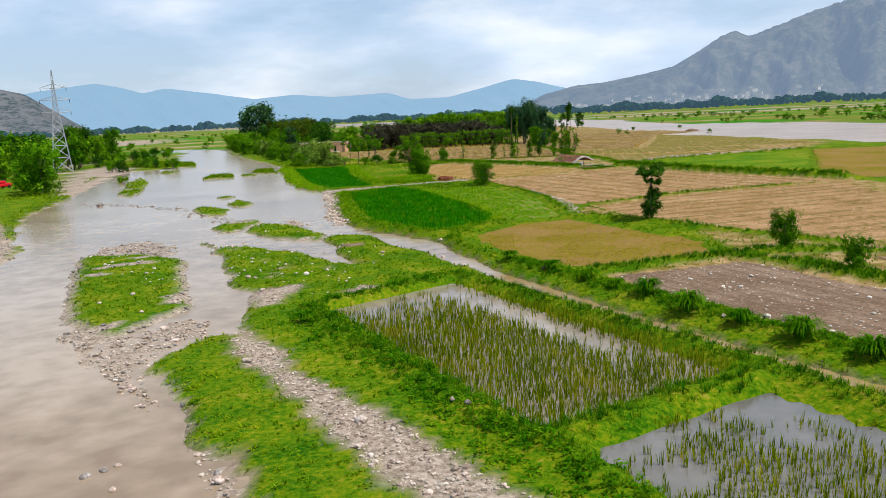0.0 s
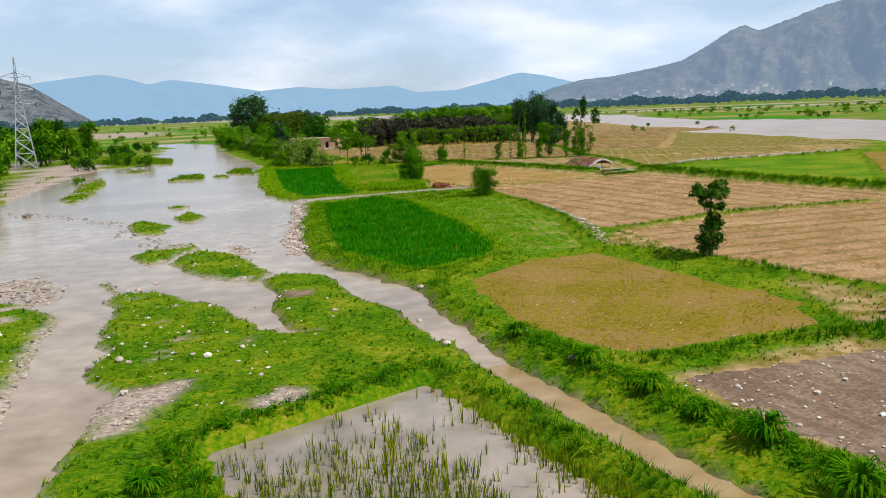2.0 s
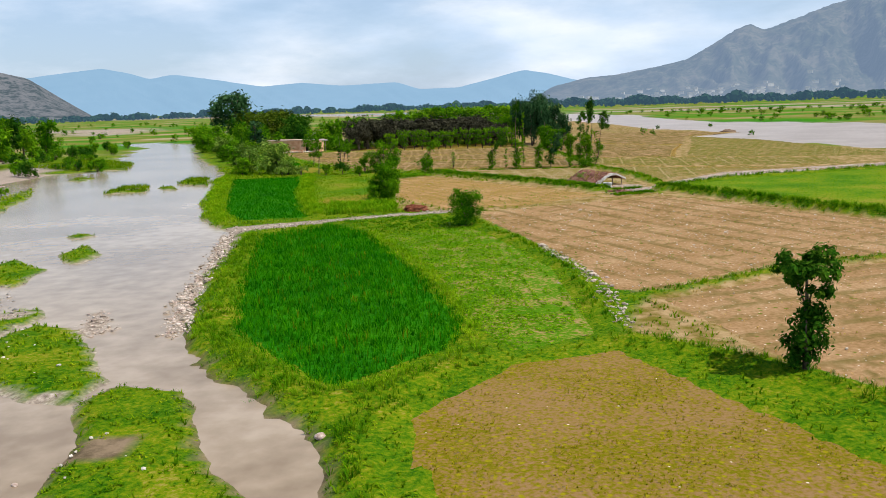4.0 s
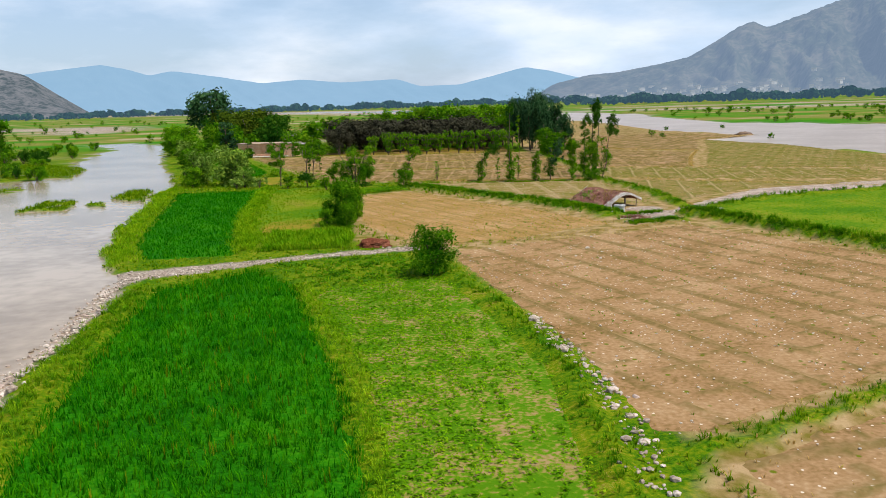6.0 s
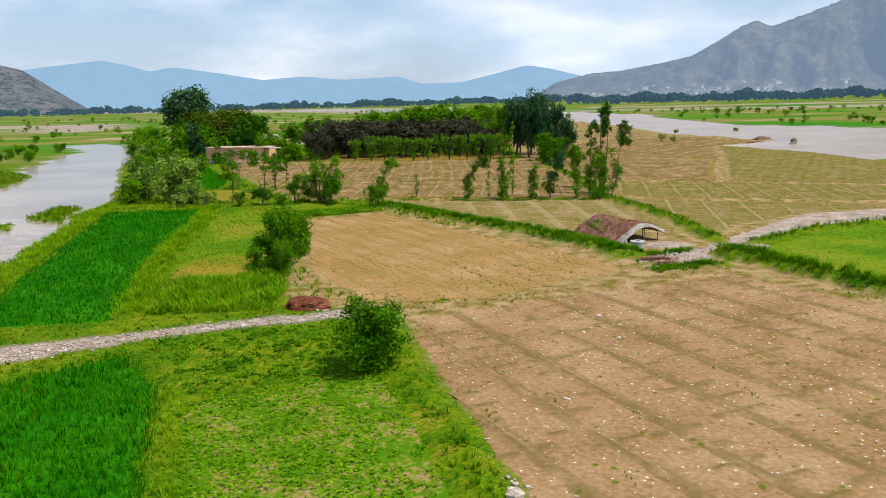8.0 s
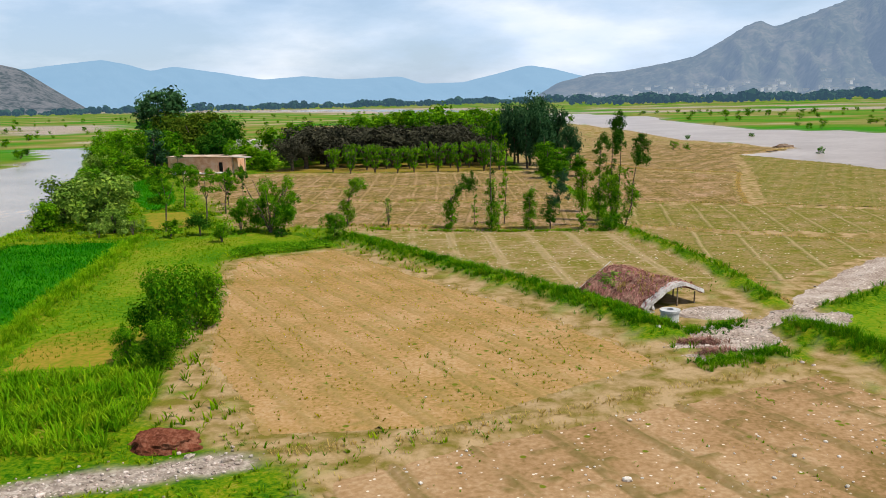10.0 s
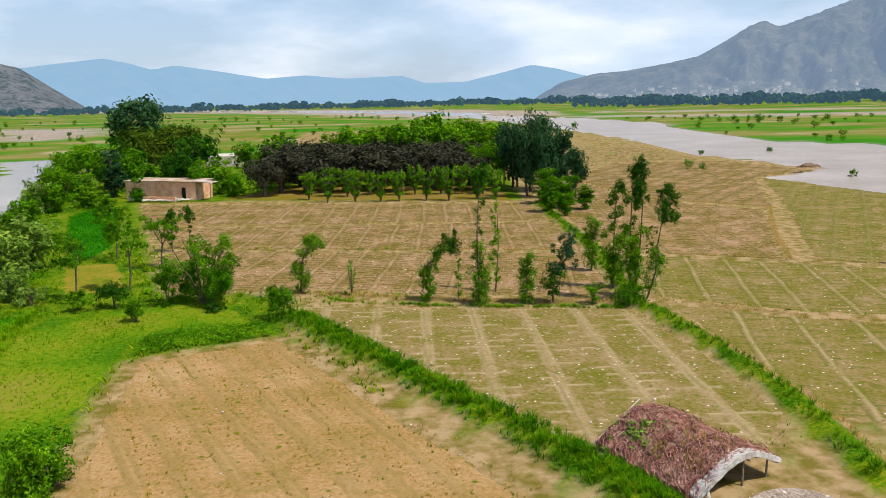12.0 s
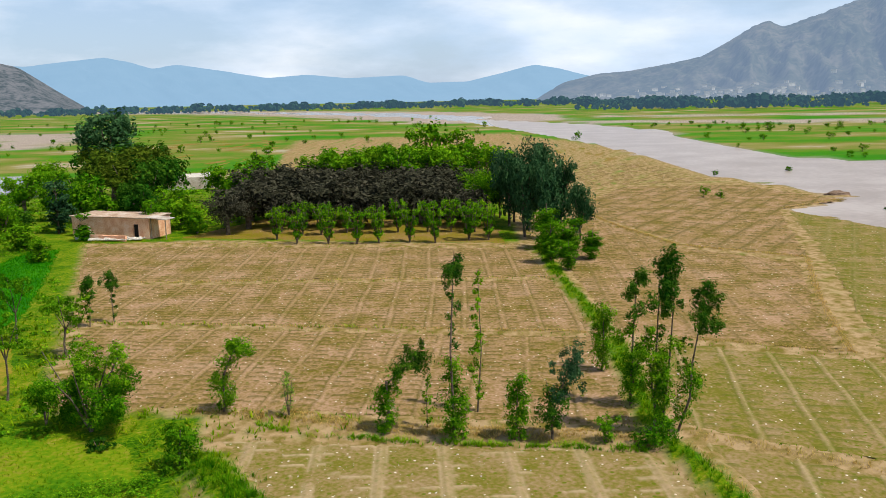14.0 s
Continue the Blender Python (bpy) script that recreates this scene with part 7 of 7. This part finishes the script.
P = spread(FIELDS[15][1], 22, 93)
rocks("yard_stones", P, np.full(len(P), 0.06), 0.085, STONE, "grey and pinkish stones covering the yard", 94)
for x, y, sx, sy, n in ((24.4, 133.4, 0.8, 0.45, 260), (24.2, 135.1, 0.9, 0.4, 260)):
    P = np.c_[r_.normal(x, sx * 0.55, n), r_.normal(y, sy * 0.6, n)]
    blades("brush_pile", P, np.full(n, 0.06), THATCH, 0.22, 0.03, 5, 1.8, "low pile of reddish dry brushwood", "brushwood", int(x * 10))
for k, (pts, n) in enumerate([([(23.1, 131.4), (25.5, 132.2), (27.7, 133.6)], 260), ([(29.4, 136.8), (31, 134.5), (33, 131.5)], 300), ([(21.5, 138.5), (24, 136.8), (27.5, 138.6)], 260), ([(18.5, 146), (21, 142.5), (22.6, 139)], 320)]):
    P = along(pts, n, 0.7, 400 + k)
    blades("yard_weeds", P, np.maximum(ground_z(P), 0.06), LUSH, 0.26, 0.022, 15, 1.5, "green weeds beside the yard", "weeds", 410 + k)


def heap(name, x, y, sx, sy, h, mat, label, category, seed):
    bm = bmesh.new()
    bmesh.ops.create_icosphere(bm, subdivisions=4, radius=1)
    for v in bm.verts:
        d = 1 + 0.3 * noise.noise(v.co * 2 + Vector((seed, 0, 0))) + 0.12 * noise.noise(v.co * 7)
        v.co = Vector((v.co.x * sx * d, v.co.y * sy * d, max(-0.1, v.co.z * h * d)))
    o = part(name, bm, mat)
    o.matrix_world = pose(x, y, ground_z([(x, y)])[0])
    return tagged(o, label, category)


heap("soil_mound", 1.0, 123.4, 1.35, 0.75, 0.6, REDSOIL, "heap of dark red-brown soil beside the track", "soil", 2)
heap("earth_mound", 85.8, 281, 2.2, 1.2, 0.8, FIELD["plough"], "brown earth mound on the river's edge", "soil", 4)

# ---------------------------------------------------------------- farm house
def quad_prism(bm, a, b, thick, z0, z1a, z1b):
    """An upright wall between two plan points, with a sloping top."""
    a, b = Vector((*a, 0)), Vector((*b, 0))
    n = (b - a).normalized().cross(Vector((0, 0, 1))) * thick
    vs = [bm.verts.new((p.x, p.y, z)) for p, z in ((a, z0), (b, z0), (b + n, z0), (a + n, z0), (a, z1a), (b, z1b), (b + n, z1b), (a + n, z1a))]
    for f in ((0, 1, 2, 3), (4, 7, 6, 5), (0, 4, 5, 1), (1, 5, 6, 2), (2, 6, 7, 3), (3, 7, 4, 0)):
        bm.faces.new([vs[i] for i in f])


def wall_run(bm, a, b, thick, high, seed, steps=14):
    """A mud wall with an uneven, crumbled top, as one closed strip."""
    a, b = Vector((*a, 0)), Vector((*b, 0))
    n = (b - a).normalized().cross(Vector((0, 0, 1))) * thick
    loops = []
    for k in range(steps + 1):
        p, h = a.lerp(b, k / steps), high + 0.12 * noise.noise(Vector((k * 0.7, seed, 0)))
        loops.append([bm.verts.new(q) for q in ((p.x, p.y, -0.05), (p.x, p.y, h), (p.x + n.x, p.y + n.y, h), (p.x + n.x, p.y + n.y, -0.05))])
    for u, v in zip(loops[:-1], loops[1:]):
        for k in range(4):
            bm.faces.new((u[k], u[(k + 1) % 4], v[(k + 1) % 4], v[k]))
    bm.faces.new(loops[0])
    bm.faces.new(loops[-1][::-1])


house = thing("farm_house", pose(-40.5, 247.1, 0.08, 0, 0, math.degrees(math.atan2(-3.7, 12.6))), "low mud-brick farm house with a flat pale roof", "house")
LX, LY, HZ = 13.2, 5.0, 2.95
bm = bmesh.new()
for a, b in (((0, 0), (10.5, 0)), ((11.4, 0), (LX, 0))):
    wall_run(bm, a, b, -0.4, HZ, 1)
quad_prism(bm, (10.5, 0), (11.4, 0), -0.4, 2.1, HZ, HZ)
part("front_wall", bm, BRICK, house, "reddish mud-brick front wall")
for nm, a, b in (("back_wall", (0, LY), (LX, LY)), ("end_wall", (0, 0.4), (0, LY - 0.02)), ("end_wall", (LX - 0.4, 0.4), (LX - 0.4, LY - 0.02))):
    bm = bmesh.new()
    wall_run(bm, a, b, 0.4 if nm == "back_wall" else 0.4, HZ - 0.03, 4)
    part(nm, bm, BRICK, house)
bm = bmesh.new()
box(bm, (LX + 0.4, LY + 0.4, 0.15), pose(LX / 2, LY / 2, HZ + 0.09), 0.04)
bmesh.ops.subdivide_edges(bm, edges=bm.edges[:], cuts=4, use_grid_fill=True)
for v in bm.verts:
    v.co.z += 0.10 * noise.noise(v.co * 0.7)
    v.co.y += 0.10 * noise.noise(v.co * 0.9 + Vector((4, 0, 0)))
part("roof", bm, ROOFMUD, house, "flat pale mud roof with an uneven edge")
bm = bmesh.new()
box(bm, (0.9, 0.06, 2.1), pose(10.95, 0.3, 1.0))
part("door", bm, DARK, house, "dark curtained doorway")
bm = bmesh.new()
box(bm, (3.4, 2.2, 0.14), pose(LX + 1.2, 1.0, HZ + 0.05, 0, 4, 0), 0.03)
part("canopy", bm, PLASTER, house, "low flat lean-to roof")
for x in (LX + 0.3, LX + 2.7):
    bm = bmesh.new()
    rod(bm, (x, 0.1, 0), (x, 0.1, HZ), 0.08, 0.07)
    part("canopy_post", bm, WOOD, house)
yard = thing("yard_wall", house.matrix_world @ Matrix.Translation((2.2, -2.2, 0)), "low grey yard wall with white rails in front of the house", "wall")
bm = bmesh.new()
wall_run(bm, (0, 0), (2.6, 0), -0.2, 0.95, 7, 5)
part("panel", bm, CONCRETE, yard, "pale grey concrete panel")
bm = bmesh.new()
wall_run(bm, (2.65, 0), (8.6, 0), -0.35, 0.75, 9, 12)
part("rubble_wall", bm, BRICK, yard, "broken mud-brick wall")
for a, b in (((0.1, 0, 0.95), (2.3, 0.5, 1.9)), ((1.7, 0.2, 0.9), (1.9, 0.3, 2.0)), ((2.3, 0.5, 1.9), (2.5, 0.4, 0.9))):
    bm = bmesh.new()
    rod(bm, a, b, 0.06, 0.06)
    part("rail", bm, WHITESTONE, yard, "white rail")
P = np.c_[r_.uniform(-36, -28.5, 420), r_.uniform(241.6, 243.8, 420)]
rocks("rubble", P, np.full(len(P), 0.35), 0.22, WHITESTONE, "pale rubble heaped in front of the house", 95)
second = thing("farm_shed", pose(-47, 308, 0.05, 0, 0, 30), "far farm building with a flat pale roof", "house")
bm = bmesh.new()
for a, b in (((0, 0), (10, 0)), ((10, 0), (10, 6)), ((10, 6), (0, 6)), ((0, 6), (0, 0))):
    wall_run(bm, a, b, 0.4, 2.6, 3, 8)
part("wall", bm, PLASTER, second)
bm = bmesh.new()
box(bm, (10.8, 6.8, 0.25), pose(5, 3, 2.75, 2, 0, 0), 0.05)
part("roof", bm, WHITESTONE, second, "pale flat roof")

# ---------------------------------------------------------------- power pylon
pylon = thing("pylon", pose(-93.7, 208.1, 0, 0, 0, 25), "grey steel lattice power pylon on the river bank", "pylon")


def half_at(z):
    return 2.3 + (0.55 - 2.3) * z / 16 if z < 16 else 0.55 + (0.08 - 0.55) * (z - 16) / 9


LV = [0, 3.6, 6.6, 9.2, 11.4, 13.4, 15, 16.5, 18, 19.5, 21, 22.5, 25]
for sx, sy in ((-1, -1), (1, -1), (1, 1), (-1, 1)):
    bm = bmesh.new()
    for a, b in zip(LV[:-1], LV[1:]):
        rod(bm, (sx * half_at(a), sy * half_at(a), a), (sx * half_at(b), sy * half_at(b), b), 0.13, 0.12, 4)
    part("leg", bm, STEEL, pylon)
for k in range(4):
    bm = bmesh.new()
    c = [(-1, -1), (1, -1), (1, 1), (-1, 1), (-1, -1)]
    (ax_, ay_), (bx_, by_) = c[k], c[k + 1]
    for a, b in zip(LV[:-1], LV[1:]):
        ha, hb = half_at(a), half_at(b)
        rod(bm, (ax_ * ha, ay_ * ha, a), (bx_ * hb, by_ * hb, b), 0.07, 0.07, 4)
        rod(bm, (bx_ * ha, by_ * ha, a), (ax_ * hb, ay_ * hb, b), 0.07, 0.07, 4)
        rod(bm, (ax_ * ha, ay_ * ha, a), (bx_ * ha, by_ * ha, a), 0.06, 0.06, 4)
    part("bracing", bm, STEEL, pylon)
for z in (14.6, 17.6, 20.6):
    for s in (-1, 1):
        bm = bmesh.new()
        tip = (s * (3.4 if z < 20 else 2.9), 0, z + 0.25)
        for sy in (-1, 1):
            rod(bm, (s * half_at(z), sy * half_at(z), z), tip, 0.07, 0.06, 4)
            rod(bm, (s * half_at(z + 1), sy * half_at(z + 1), z + 1), tip, 0.06, 0.05, 4)
        arm = part("cross_arm", bm, STEEL, pylon)
        bm = bmesh.new()
        rod(bm, tip, (tip[0], 0, z - 0.7), 0.08, 0.06, 6)
        part("insulator", bm, DARK, arm)

# red car parked across the river
car = thing("parked_car", pose(-81.5, 154.5, 0.1, 0, 0, 70), "small red car parked on the far river bank", "car")
bm = bmesh.new()
box(bm, (4.0, 1.65, 0.65), pose(0, 0, 0.6), 0.15)
box(bm, (2.1, 1.45, 0.55), pose(-0.2, 0, 1.15), 0.2)
part("body", bm, REDPAINT, car)
for x in (-1.25, 1.25):
    for y in (-0.78, 0.78):
        bm = bmesh.new()
        bmesh.ops.create_cone(bm, cap_ends=True, segments=18, radius1=0.3, radius2=0.3, depth=0.2, matrix=pose(x, y, 0.3, 90))
        part("wheel", bm, DARK, car)

# ---------------------------------------------------------------- village at the mountain's foot
from mathutils.bvhtree import BVHTree
mt = bpy.data.objects["backdrop_right_mountain"].data
bvh = BVHTree.FromPolygons([v.co[:] for v in mt.vertices], [p.vertices[:] for p in mt.polygons])
r_ = np.random.default_rng(33)
# village walls and roofs have distance haze mixed in as emission too
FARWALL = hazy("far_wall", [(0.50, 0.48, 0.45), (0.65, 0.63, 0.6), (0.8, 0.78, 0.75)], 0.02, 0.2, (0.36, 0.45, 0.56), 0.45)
for k in range(120):
    a, d = radians(r_.normal(17, 4.5) if k % 3 else r_.uniform(8, 26)), 2330 + abs(r_.normal(0, 130))
    x, y = 8 + d * math.sin(a), 64 + d * math.cos(a)
    hit = bvh.ray_cast(Vector((x, y, 900)), Vector((0, 0, -1)))[0]
    z = hit.z if hit else 0
    w, dp, h = r_.uniform(8, 18), r_.uniform(8, 12), r_.uniform(4, 9)
    e = thing("village_house", pose(x, y, z - 1, 0, 0, r_.uniform(-30, 30)), "pale flat-roofed village house on the mountain's foot", "house", "village")
    bm = bmesh.new()
    box(bm, (w, dp, h + 1), pose(0, 0, h / 2 + 0.5))
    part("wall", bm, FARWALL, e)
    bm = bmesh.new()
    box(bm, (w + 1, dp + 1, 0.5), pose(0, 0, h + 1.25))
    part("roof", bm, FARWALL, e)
